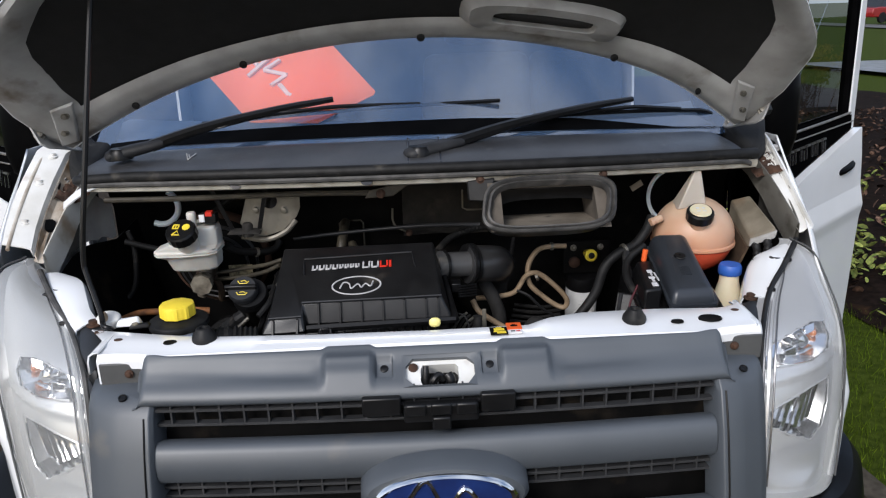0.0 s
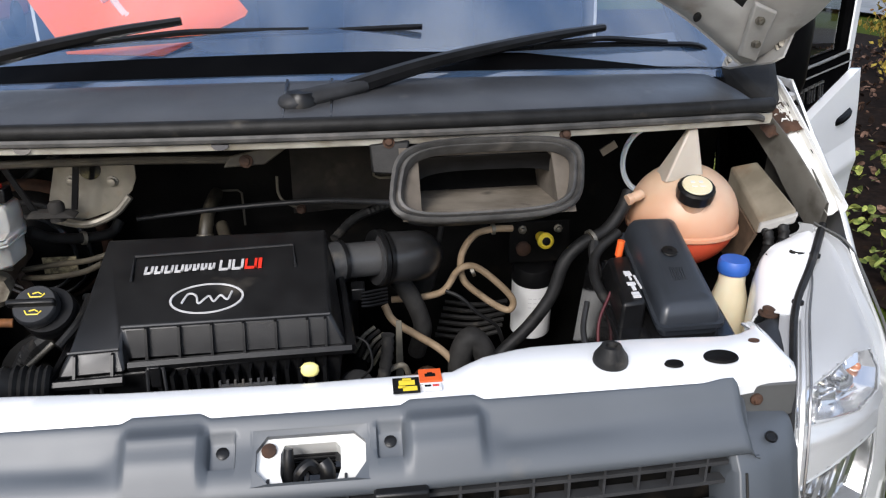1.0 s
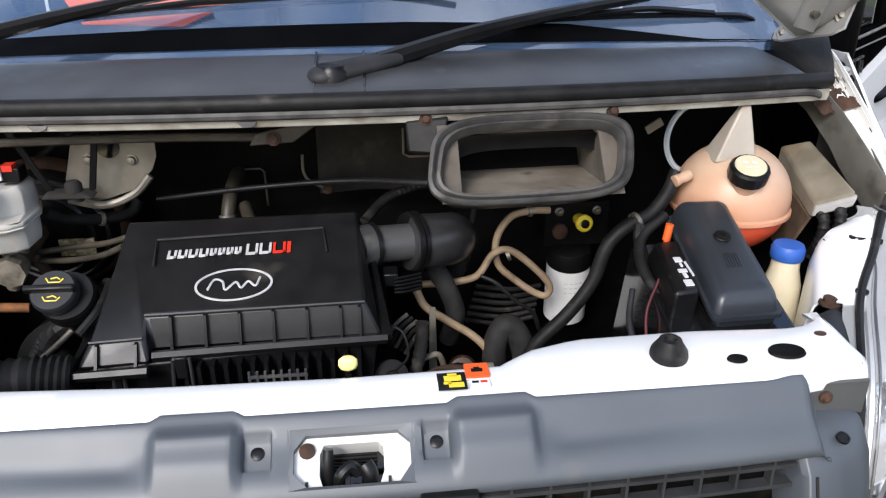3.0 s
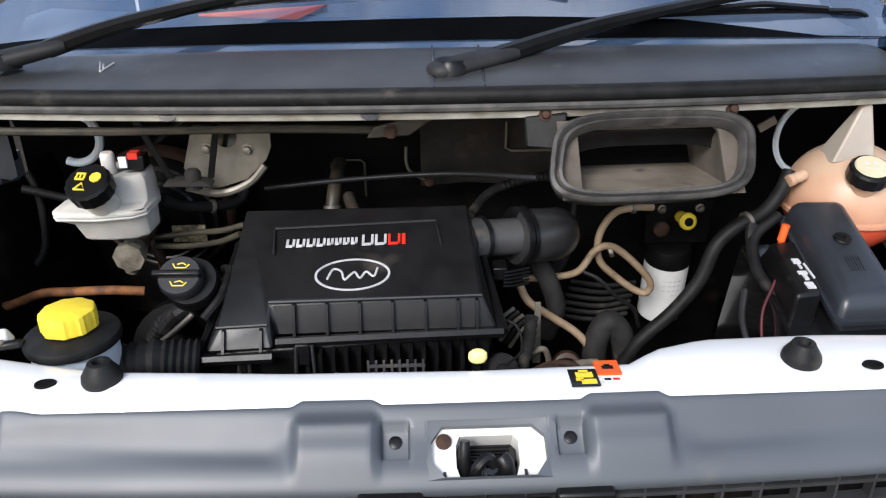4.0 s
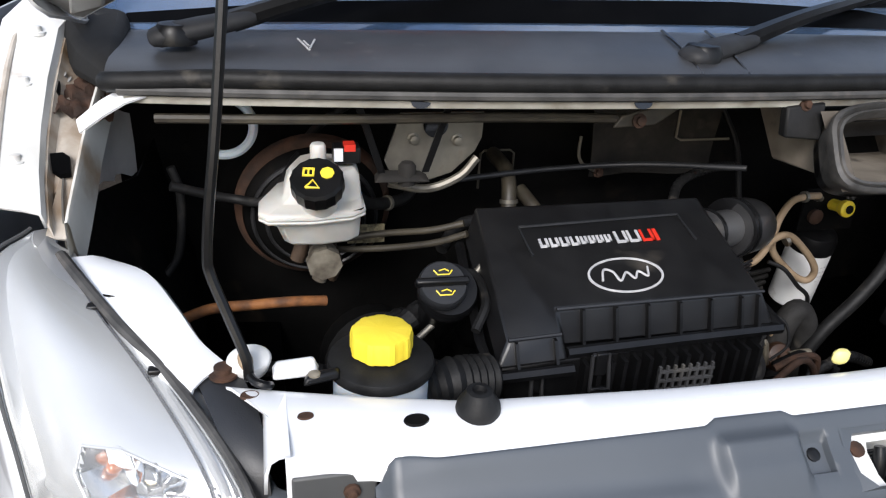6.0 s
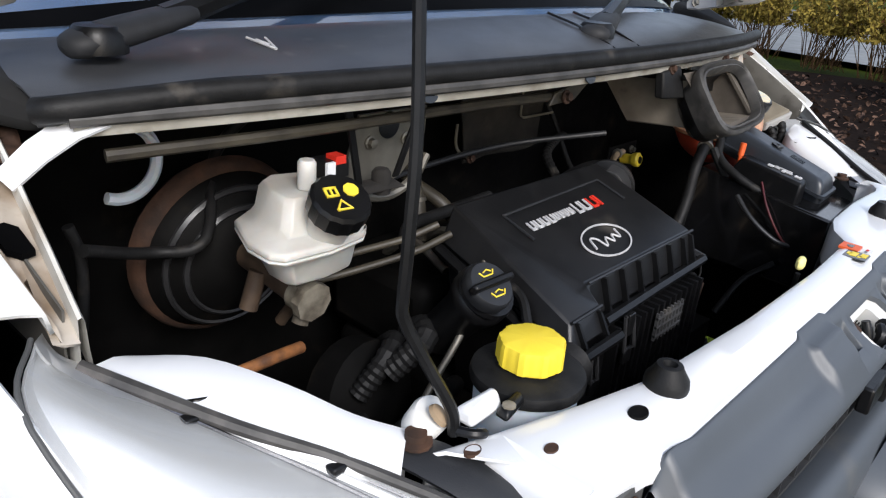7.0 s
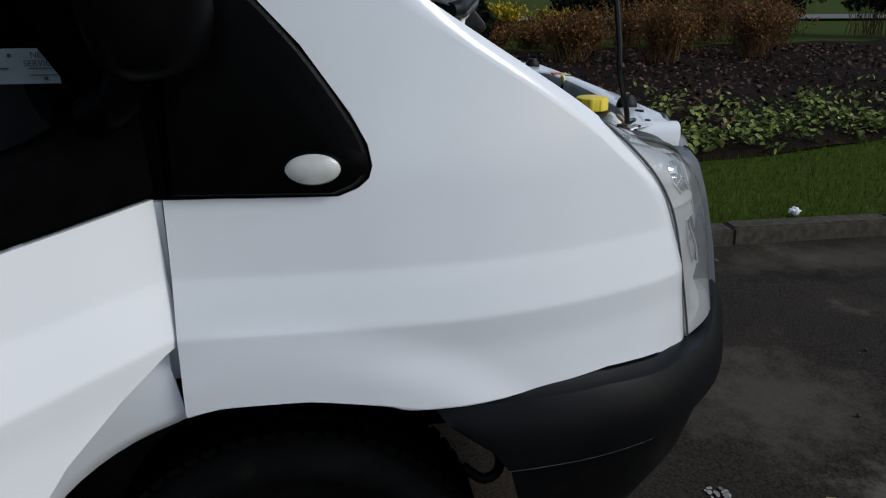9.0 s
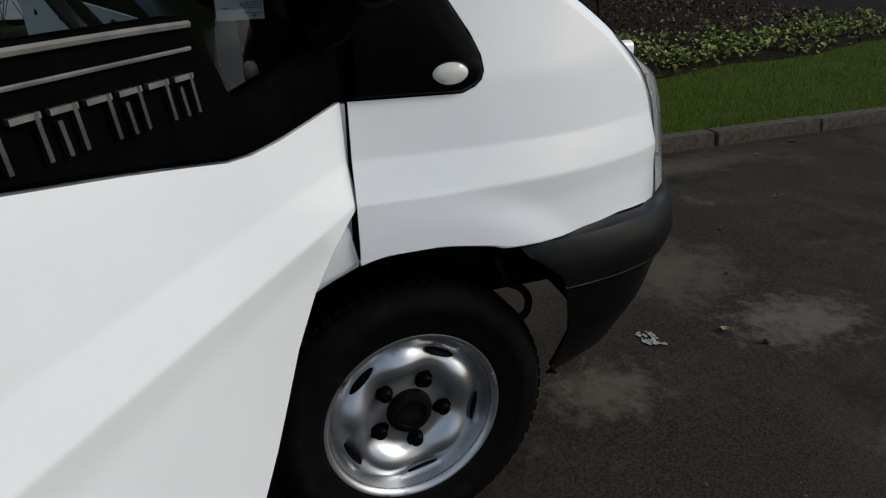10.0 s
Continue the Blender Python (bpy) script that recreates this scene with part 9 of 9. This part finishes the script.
# ---- the far side of the van sits a little further in and lower ----
KEEP = ("coolant_tank", "control_box", "washer_filler", "battery", "wheel", "hose", "cable", "pipe", "heater_ring", "bulkhead", "fuel_filter", "slam_panel", "brake_hose", "cab_seat", "steering_wheel", "inner_wing", "inner_wing_side", "inner_wing_lining", "wing_gusset", "slam_corner", "lamp_support_panel", "panel_hole",
        "lamp_seal", "seal_tooth", "windscreen", "foam_block", "pillar_foot_trim", "hinge_well", "rust_scale", "lamp_bracket", "bracket_bolt", "release_wire", "cowl", "bonnet_seal", "cowl_rail", "dashboard", "undertray", "wheel_housing", "housing_wall")
NARROW = ("inner_wing_ledge", "inner_wing_shelf", "ledge_slot", "wing_bolt", "wing_rail", "hinge_bracket")


def ease(t):
    t = min(1.0, max(0.0, t))
    return t * t * (3 - 2 * t)


def settle(ob, lid_part=False):
    name = ob.name.split(".")[0]
    if name in KEEP:
        return
    lid_part = lid_part or name == "bonnet"
    if ob.type == "MESH":
        for v in ob.data.vertices:
            x, y, z = v.co
            if lid_part:
                v.co.x -= 0.07 * ease((x - 0.45) / 0.42)
            elif x > 0.58:
                k = (ease((x - 0.79) / 0.10) if name in NARROW else ease((x - 0.68) / 0.18)) * ease((y - 1.36) / 0.30)
                v.co.x -= 0.06 * k
                v.co.z -= 0.03 * k * ease((z - 0.70) / 0.35)
    for child in ob.children:
        settle(child, lid_part)


settle(van)
for thing in [o for o in bpy.data.objects if o.parent is None and o.name.startswith("bonnet")]:
    settle(thing)

# ---- kerb, grass, bed, shrubs, distance ----
rng = np.random.default_rng(7)
kerb = root("kerb", "weathered concrete kerb along the road", "kerb", kind="structure")
b = B()
hexa(b, [(1.562, -0.454, -0.02), (1.690, -0.454, -0.02), (1.690, 0.454, -0.02), (1.562, 0.454, -0.02)], [(1.574, -0.454, 0.084), (1.690, -0.454, 0.086), (1.690, 0.454, 0.086), (1.574, 0.454, 0.084)])
bmesh.ops.bevel(b, geom=[e for e in b.edges], offset=0.010, segments=2, affect="EDGES")
stone = part("kerb_stone", b, "kerbstone", kerb)
stone.location = (kerb_line(-8.7), -8.7, 0)
for i in range(1, 22):
    k = new("kerb_stone", stone.data)
    k.parent = kerb
    yk = -8.7 + 0.915 * i
    bend = math.atan2(kerb_line(yk - 0.45) - kerb_line(yk + 0.45), 0.9)
    k.rotation_euler = (0, 0, bend)
    k.location = (kerb_line(yk) + 0.004 * math.sin(i * 2.3) + 1.625 * (1 - math.cos(bend)), yk - 1.625 * math.sin(bend), 0.004 * math.sin(i * 1.7))


def stuff(name, verts, faces, mat, label, category):
    me = bpy.data.meshes.new(name)
    me.from_pydata([tuple(v) for v in verts], [], faces)
    me.materials.append(mat)
    return tagged(new(name, me), label, category, kind="stuff")


def plant_material(name, c1, c2, rand=0.35, rough=0.55):
    m = material(name, c1, c2, scale=40, rough=max(rough, 0.7), random=rand, spec=0.08)
    m.node_tree.nodes["Principled BSDF"].inputs["Specular IOR Level"].default_value = 0.08
    return m


M["blade"] = plant_material("grass_blades", (0.082, 0.120, 0.006), (0.034, 0.060, 0.004), 0.55)
M["leaf"] = plant_material("ground_cover_leaves", (0.20, 0.21, 0.055), (0.070, 0.105, 0.026), 0.75)
M["dead"] = plant_material("dead_leaves", (0.105, 0.064, 0.046), (0.028, 0.016, 0.011), 0.9, 0.8)
M["twig"] = plant_material("brown_twigs", (0.14, 0.080, 0.036), (0.07, 0.040, 0.020), 0.3, 0.8)
M["russet"] = plant_material("russet_leaves", (0.20, 0.095, 0.030), (0.11, 0.05, 0.018), 0.4)
M["golden"] = plant_material("golden_leaves", (0.26, 0.19, 0.035), (0.15, 0.12, 0.03), 0.4)
M["yellow_flower"] = plant_material("yellow_flowers", (0.46, 0.34, 0.015), (0.26, 0.18, 0.012), 0.5)
M["evergreen"] = plant_material("dark_evergreen", (0.010, 0.017, 0.007), (0.005, 0.008, 0.004), 0.4)
M["straw"] = plant_material("straw_stems", (0.22, 0.17, 0.08), (0.14, 0.10, 0.05), 0.4)

# grass: short bent blades
n = 42000
gy = rng.uniform(-7, 7, n)
g0 = 1.68 + np.array([kerb_line(v) for v in gy])
gx = g0 + rng.uniform(0, 1, n) ** 1.2 * (2.83 - 0.205 * gy + 0.06 * np.sin(gy * 1.9) - g0 + 0.08)
gz = np.maximum(np.interp(gx, edge, rise), 0.064)
ga, gh, gl = rng.uniform(0, 2 * np.pi, n), rng.uniform(0.02, 0.055, n), rng.uniform(0.0, 0.035, n)
gd = rng.uniform(0, 2 * np.pi, n)
w = 0.0022
base0 = np.stack([gx - w * np.cos(ga), gy - w * np.sin(ga), gz - 0.005], 1)
base1 = np.stack([gx + w * np.cos(ga), gy + w * np.sin(ga), gz - 0.005], 1)
tip = np.stack([gx + gl * np.cos(gd), gy + gl * np.sin(gd), gz + gh], 1)
verts = np.stack([base0, base1, tip], 1).reshape(-1, 3)
stuff("grass", verts, [(3 * i, 3 * i + 1, 3 * i + 2) for i in range(n)], M["blade"], "short damp green grass beside the kerb", "grass")


def leaves(points, size, flat, seed, whole=False):
    """Folded pointed leaves: each two quads with a raised rib."""
    r = np.random.default_rng(seed)
    verts, faces = [], []
    for p in points:
        s = size * r.uniform(0.55, 1.25)
        a, t, u = r.uniform(0, 6.283), r.normal(0, flat), r.normal(0, flat)
        m = Euler((t, u, a)).to_matrix()
        k = len(verts)
        for q in ((-0.5, 0, 0), (-0.30, 0.24, 0.05), (0.05, 0.31, 0.07), (0.34, 0.17, 0.02), (0.5, 0, -0.05), (0.34, -0.17, 0.02), (0.05, -0.31, 0.07), (-0.30, -0.24, 0.05), (0.0, 0, -0.02)) if whole else ((-0.5, 0, 0), (-0.05, 0.30, 0.06), (0.5, 0, -0.05), (-0.05, -0.30, 0.06), (0.0, 0, -0.02)):
            v = m @ Vector(q)
            verts.append((p[0] + v.x * s, p[1] + v.y * s, p[2] + v.z * s))
        n = len(verts) - k - 1
        faces += [(k + i, k + (i + 1) % n, k + n) for i in range(n)]
    return verts, faces


def bed_z(x, y):
    d = x - bed_line(y)
    return 0.105 + table(d, [(0, 0.0), (0.15, 0.045), (0.6, 0.06), (1.5, 0.07), (3.0, 0.08), (4.6, 0.09), (7, 0.09)])


pts = []
while len(pts) < 7800:
    y = rng.uniform(-7, 9)
    x = bed_line(y) + 0.06 + abs(rng.normal(0, 0.75))
    if noise.noise(Vector((x * 2.6, y * 2.6, 4.0))) < -0.02 and rng.uniform(0, 1) < 0.82:
        continue
    for _ in range(rng.integers(3, 9)):
        px, py = x + rng.normal(0, 0.055), y + rng.normal(0, 0.055)
        pts.append((px, py, bed_z(px, py) + rng.uniform(0.02, 0.12)))
v, f = leaves(pts, 0.060, 0.55, 3, True)
stuff("ground_cover", v, f, M["leaf"], "pale green and yellowing ground cover leaves", "ground cover")
pts = [(bed_line(y) + d, y, bed_z(bed_line(y) + d, y) + h) for y, d, h in zip(rng.uniform(-7, 10, 9000), rng.uniform(0, 1, 9000) ** 0.8 * 6.5, rng.uniform(0.0, 0.035, 9000))]
v, f = leaves(pts, 0.066, 0.55, 5, True)
stuff("leaf_litter", v, f, M["dead"], "brown dead leaves lying on the soil", "leaf litter")


def shrub(name, at, high, wide, stems, leaf_mat, count, leaf_size, seed, label, top_only=0.2, stem_mat="twig", category="shrub"):
    """Many leaning stems that fork, with small leaves round them."""
    r = np.random.default_rng(seed)
    thing = root(name, label, category, group="shrubs behind the bed", at=at)
    b = B()
    spots = []
    for _ in range(stems):
        a, lean = r.uniform(0, 6.283), r.uniform(0.1, 1.0) * wide
        h = high * r.uniform(0.6, 1.05)
        p0 = Vector((r.normal(0, wide * 0.2), r.normal(0, wide * 0.2), 0))
        p1 = p0 + Vector((math.cos(a) * lean * 0.35, math.sin(a) * lean * 0.35, h * 0.5))
        p2 = p0 + Vector((math.cos(a) * lean, math.sin(a) * lean, h))
        tube(b, [p0, p1, p2], (0.007, 0.0025), 4, soft=False)
        for _ in range(3):
            t = r.uniform(0.35, 0.9)
            q = p0.lerp(p1, t * 2) if t < 0.5 else p1.lerp(p2, t * 2 - 1)
            e = q + Vector((r.normal(0, 0.12), r.normal(0, 0.12), abs(r.normal(0.16, 0.08)))) * (high / 1.2)
            tube(b, [q, e], (0.004, 0.002), 3, soft=False)
            spots.append((q, e))
        spots.append((p1, p2))
    part("branchwork", b, stem_mat, thing, smooth=0)
    pts = []
    while len(pts) < count:
        q, e = spots[r.integers(len(spots))]
        p = q.lerp(e, r.uniform(0, 1)) + Vector(r.normal(0, 0.035, 3))
        if p.z > high * top_only:
            pts.append(tuple(p))
    v, f = leaves(pts, leaf_size, 1.0, seed + 1)
    me = bpy.data.meshes.new("foliage")
    me.from_pydata(v, [], f)
    me.materials.append(M[leaf_mat])
    crown = new("foliage", me)
    crown.parent = thing
    return thing


G = 0.19
for i, (x, y, h, w, m, c) in enumerate(((7.25, 1.55, 1.35, 0.45, "russet", 1500), (7.7, 0.85, 1.25, 0.4, "russet", 1200), (7.9, 2.5, 0.95, 0.45, "russet", 1000), (8.6, -1.3, 0.7, 0.5, "russet", 900), (8.3, -2.6, 0.75, 0.5, "russet", 900), (6.2, 8.4, 1.2, 0.5, "russet", 900), (8.8, -4.2, 0.8, 0.5, "russet", 900))):
    shrub("brown_shrub", (x, y, G), h, w * 1.15, 150, m, c * 3, 0.05, 20 + i, "bare russet-brown twiggy shrub")
for i, (x, y, h, w, c) in enumerate(((9.4, 3.3, 1.0, 0.7, 1800), (9.6, 4.2, 1.0, 0.7, 1800), (9.8, 5.1, 1.0, 0.7, 1800), (9.2, 2.4, 0.9, 0.6, 1500), (9.3, 1.5, 0.8, 0.5, 1200), (9.9, 5.9, 1.0, 0.7, 1500), (8.6, 7.4, 1.0, 0.7, 1300), (5.4, 7.4, 0.8, 0.5, 900), (4.6, 6.2, 0.5, 0.4, 600))):
    shrub("golden_shrub", (x, y, G), h, w, 50, "golden", c * 2, 0.065, 40 + i, "low hedge shrub with golden autumn leaves", 0.45)
for i, (x, y, h, w) in enumerate(((11.0, 0.75, 0.8, 0.4), (11.1, -0.1, 0.7, 0.5), (11.2, -0.9, 0.7, 0.45), (11.5, -1.8, 0.55, 0.4))):
    shrub("flowering_shrub", (x, y, G), h, w, 70, "yellow_flower", 1300, 0.06, 60 + i, "small shrub covered in yellow flowers", 0.62)
for i, (x, y, h) in enumerate(((10.3, -0.5, 0.45), (10.5, -1.3, 0.45), (10.7, -2.2, 0.6), (10.9, -3.1, 0.75), (11.2, -4.0, 0.8), (11.6, -5.0, 0.9), (11.9, -6.1, 0.9), (9.9, -1.9, 0.4), (10.0, -3.6, 0.6), (10.3, -5.4, 0.7))):
    shrub("brown_shrub", (x, y, G), h, 0.6, 90, "russet", 1800, 0.05, 140 + i, "low dense russet-brown shrub")
for i, (x, y, h) in enumerate(((12.8, -2.9, 1.1), (13.0, -4.3, 1.5), (13.2, -5.8, 1.7), (13.4, -7.4, 1.8), (12.6, -9.0, 1.7), (11.8, -10.6, 1.6))):
    shrub("evergreen_shrub", (x, y, G), h, 0.9, 60, "evergreen", 2600, 0.12, 170 + i, "dense dark evergreen shrub", 0.05)
for i, (x, y, h, w) in enumerate(((4.3, 5.5, 0.55, 0.35), (4.9, 6.3, 0.6, 0.4), (5.6, 5.9, 0.6, 0.4))):
    shrub("sedge_clump", (x, y, G - 0.02), h, w, 90, "dead", 60, 0.05, 80 + i, "dry straw-coloured sedge clump", 0.1, "straw", "ornamental grass")
# narrow dark conifers
for i, (x, y, h, w) in enumerate(((7.75, 0.2, 2.4, 0.34), (14.0, 9.0, 4.0, 0.8), (18.0, 14.0, 5.0, 1.0), (17.0, -6.0, 4.5, 0.9), (21.0, 3.0, 6.0, 1.4))):
    tree = root("conifer", "narrow dark evergreen tree", "tree", group="evergreen trees", at=(x, y, G))
    b = B()
    tube(b, [(0, 0, 0), (0.01, 0, h * 0.5), (0, 0.01, h * 0.96)], (0.05 + w * 0.05, 0.01), 8, soft=False)
    part("trunk", b, "twig", tree)
    r = np.random.default_rng(100 + i)
    pts = []
    for _ in range(2600 if i else 5200):
        z = r.uniform(0.06, 1) ** 0.9
        rad = w * (1 - z) ** 0.55 * (0.75 + 0.25 * math.sin(z * 31 + i)) * r.uniform(0.5, 1.0)
        a = r.uniform(0, 6.283)
        pts.append((rad * math.cos(a), rad * math.sin(a), z * h))
    v, f = leaves(pts, 0.10 if i == 0 else 0.30, 1.0, 200 + i)
    me = bpy.data.meshes.new("crown")
    me.from_pydata(v, [], f)
    me.materials.append(M["evergreen"])
    new("crown", me).parent = tree
# bare and leafy trees in the distance
for i, (x, y, h) in enumerate(((26, 38, 9), (34, 30, 10), (16, 44, 9), (40, 16, 11), (42, -4, 10), (38, -20, 10), (46, 52, 12), (30, 58, 12), (58, 34, 12))):
    tree = root("distant_tree", "bare-branched tree in the distance", "tree", group="distant trees", at=(x, y, 0.2))
    r = np.random.default_rng(300 + i)
    b = B()
    tube(b, [(0, 0, 0), (0.1, 0, h * 0.35), (0.05, 0.1, h * 0.75)], (0.22, 0.06), 8, soft=False)
    pts = []
    for _ in range(26):
        z = r.uniform(0.25, 0.75) * h
        a, l = r.uniform(0, 6.283), r.uniform(0.15, 0.35) * h
        e = Vector((math.cos(a) * l, math.sin(a) * l, z + r.uniform(0.1, 0.3) * h))
        tube(b, [(0.05, 0.05, z), e], (0.05, 0.015), 5, soft=False)
        for _ in range(26):
            t = r.uniform(0.3, 1.05)
            pts.append(tuple(Vector((0.05, 0.05, z)).lerp(e, t) + Vector(r.normal(0, 0.35, 3))))
    part("trunk", b, "twig", tree, smooth=0)
    v, f = leaves(pts, 0.42, 1.0, 400 + i)
    me = bpy.data.meshes.new("crown")
    me.from_pydata(v, [], f)
    me.materials.append(M["evergreen" if i % 2 else "dead"])
    new("crown", me).parent = tree


def parked_car(at, turn, paint, label):
    """Small saloon seen from afar: body, glasshouse, four wheels, lamps."""
    car = root("parked_car", label, "car", group="parked cars", at=at)
    car.rotation_euler = (0, 0, radians(turn))
    b = B()
    side = [(-2.1, 0.35), (2.05, 0.35), (2.15, 0.6), (2.05, 0.82), (1.15, 0.92), (-1.5, 0.95), (-2.1, 0.88), (-2.18, 0.6)]
    prism(b, side, 1.7, Matrix(((1, 0, 0, 0), (0, 0, 1, -0.85), (0, 1, 0, 0), (0, 0, 0, 1))))
    part("body", b, paint, car, bevel=0.06)
    b = B()
    hexa(b, [(-1.5, -0.78, 0.93), (1.1, -0.78, 0.90), (1.1, 0.78, 0.90), (-1.5, 0.78, 0.93)], [(-1.0, -0.6, 1.42), (0.35, -0.6, 1.42), (0.35, 0.6, 1.42), (-1.0, 0.6, 1.42)])
    part("window", b, "gloss", car, bevel=0.04)
    b = B()
    hexa(b, [(-1.05, -0.62, 1.42), (0.4, -0.62, 1.42), (0.4, 0.62, 1.42), (-1.05, 0.62, 1.42)], [(-0.95, -0.56, 1.47), (0.3, -0.56, 1.47), (0.3, 0.56, 1.47), (-0.95, 0.56, 1.47)])
    part("roof", b, paint, car, bevel=0.03)
    for x in (-1.3, 1.3):
        for y in (-0.80, 0.80):
            b = B()
            lathe(b, [(0.2, -0.09), (0.31, -0.09), (0.32, -0.05), (0.32, 0.05), (0.31, 0.09), (0.2, 0.09)], Matrix.Translation((x, y, 0.32)) @ Matrix.Rotation(radians(90), 4, "X"), 20)
            part("wheel", b, "rubber", car)
    for y in (-0.62, 0.62):
        b = B()
        box(b, (2.06, y - 0.18, 0.62), (2.16, y + 0.18, 0.74))
        part("headlight", b, "label", car, bevel=0.02)


M["car_red"] = material("red_car_paint", (0.30, 0.012, 0.012), (0.26, 0.010, 0.010), scale=3, rough=0.25, coat=0.6)
parked_car((30, 48, 0.30), 20, "car_red", "red car parked far off")
parked_car((37, 50, 0.30), 15, "car_red", "red car parked far off")
parked_car((-6.5, 13.5, 0.0), 95, "car_red", "red car parked behind the van")
b = B()
sheet(b, [[(18 + 0.5 * t, y, 0.235), (20.5 + 0.5 * t, y, 0.235)] for t, y in ((0, -20), (1, 0), (3, 10), (8, 24), (14, 40), (20, 60))])
M["path"] = material("pale_path", (0.12, 0.115, 0.105), (0.08, 0.076, 0.07), scale=12, rough=0.9)
tagged(part("path", b, "path"), "pale path across the far lawn", "path", kind="structure")
b = B()
sheet(b, [[(x0, y, 0.236), ((x0 + x1) / 2, y, 0.238), (x1, y, 0.236)] for y, x0, x1 in ((0.9, 11.2, 12.2), (1.6, 10.6, 14.5), (3.0, 10.4, 17.0), (5.0, 10.6, 18.0), (8.0, 10.2, 18.5), (12.0, 9.6, 19.5), (18.0, 9.0, 22.0))])
M["paving"] = material("wet_pale_paving", (0.17, 0.168, 0.16), (0.11, 0.108, 0.10), scale=2.5, rough=0.35, rough2=0.6, dirt=(0.14, 0.13, 0.11), dirt_scale=3, dirt_amount=0.35)
tagged(part("paving", b, "paving"), "wet pale grey paving behind the hedge", "paving", kind="structure")

# litter on the grass and bits on the road
b = B()
bmesh.ops.create_icosphere(b, subdivisions=3, radius=0.028)
for v in b.verts:
    v.co *= 1 + 0.45 * noise.noise(v.co * 60)
    v.co.z *= 0.8
litter = part("crumpled_paper", b, "label", None)
litter.location = (1.72, -0.46, 0.098)
tagged(litter, "crumpled white paper lying on the grass", "litter")
M["scrap"] = material("trodden_paper", (0.36, 0.35, 0.33), (0.20, 0.19, 0.175), scale=60, rough=0.9, dirt=(0.07, 0.06, 0.05), dirt_scale=45, dirt_amount=0.5, bump=0.3, bump_scale=200, spec=0.1)
b = B()
scraps = np.random.default_rng(11)
for _ in range(46):
    cx, cy = scraps.uniform(-0.046, 0.046), scraps.uniform(-0.030, 0.030)
    r0 = scraps.uniform(0.003, 0.009)
    ring = []
    for k in range(9):
        a = 2 * math.pi * k / 9
        r = r0 * (1 + 0.6 * noise.noise(Vector((math.cos(a) * 2.1, math.sin(a) * 2.1, cx * 90))))
        ring.append((cx + cy * 0.4 + 1.2 * r * math.cos(a), cy + 0.85 * r * math.sin(a)))
    prism(b, ring, 0.0012 + 0.0006 * scraps.uniform(), Matrix.Translation((-0.358, 1.043, 0.0012)))
tagged(part("paper_scrap", b, "scrap", None, smooth=0), "flattened whitish paper scrap on the asphalt", "litter")
for x, y, s in ((-0.544, 0.695, 0.010), (-0.05, 0.42, 0.007), (0.35, 0.1, 0.008)):
    b = B()
    bmesh.ops.create_icosphere(b, subdivisions=2, radius=s)
    for v in b.verts:
        v.co *= 1 + 0.5 * noise.noise(v.co * 90 + Vector((x, y, 0)))
    st = part("pebble", b, "kerbstone", None)
    st.location = (x, y, s * 0.6)
    tagged(st, "small pale pebble on the asphalt", "pebble", "pebbles on the road")
for i, (x, y) in enumerate(((-0.416, 0.762), (1.40, -1.45), (1.47, -1.75), (1.25, -1.0), (1.3, 0.2), (0.6, -0.5), (1.33, 0.9))):
    v, f = leaves([(0, 0, 0)], 0.06, 0.2, 500 + i)
    me = bpy.data.meshes.new("fallen_leaf")
    me.from_pydata(v, [], f)
    me.materials.append(M["straw" if i % 2 == 0 else "dead"])
    lf = new("fallen_leaf", me)
    lf.location = (x, y, 0.008)
    tagged(lf, "dry fallen leaf on the asphalt", "leaf", "fallen leaves on the road")
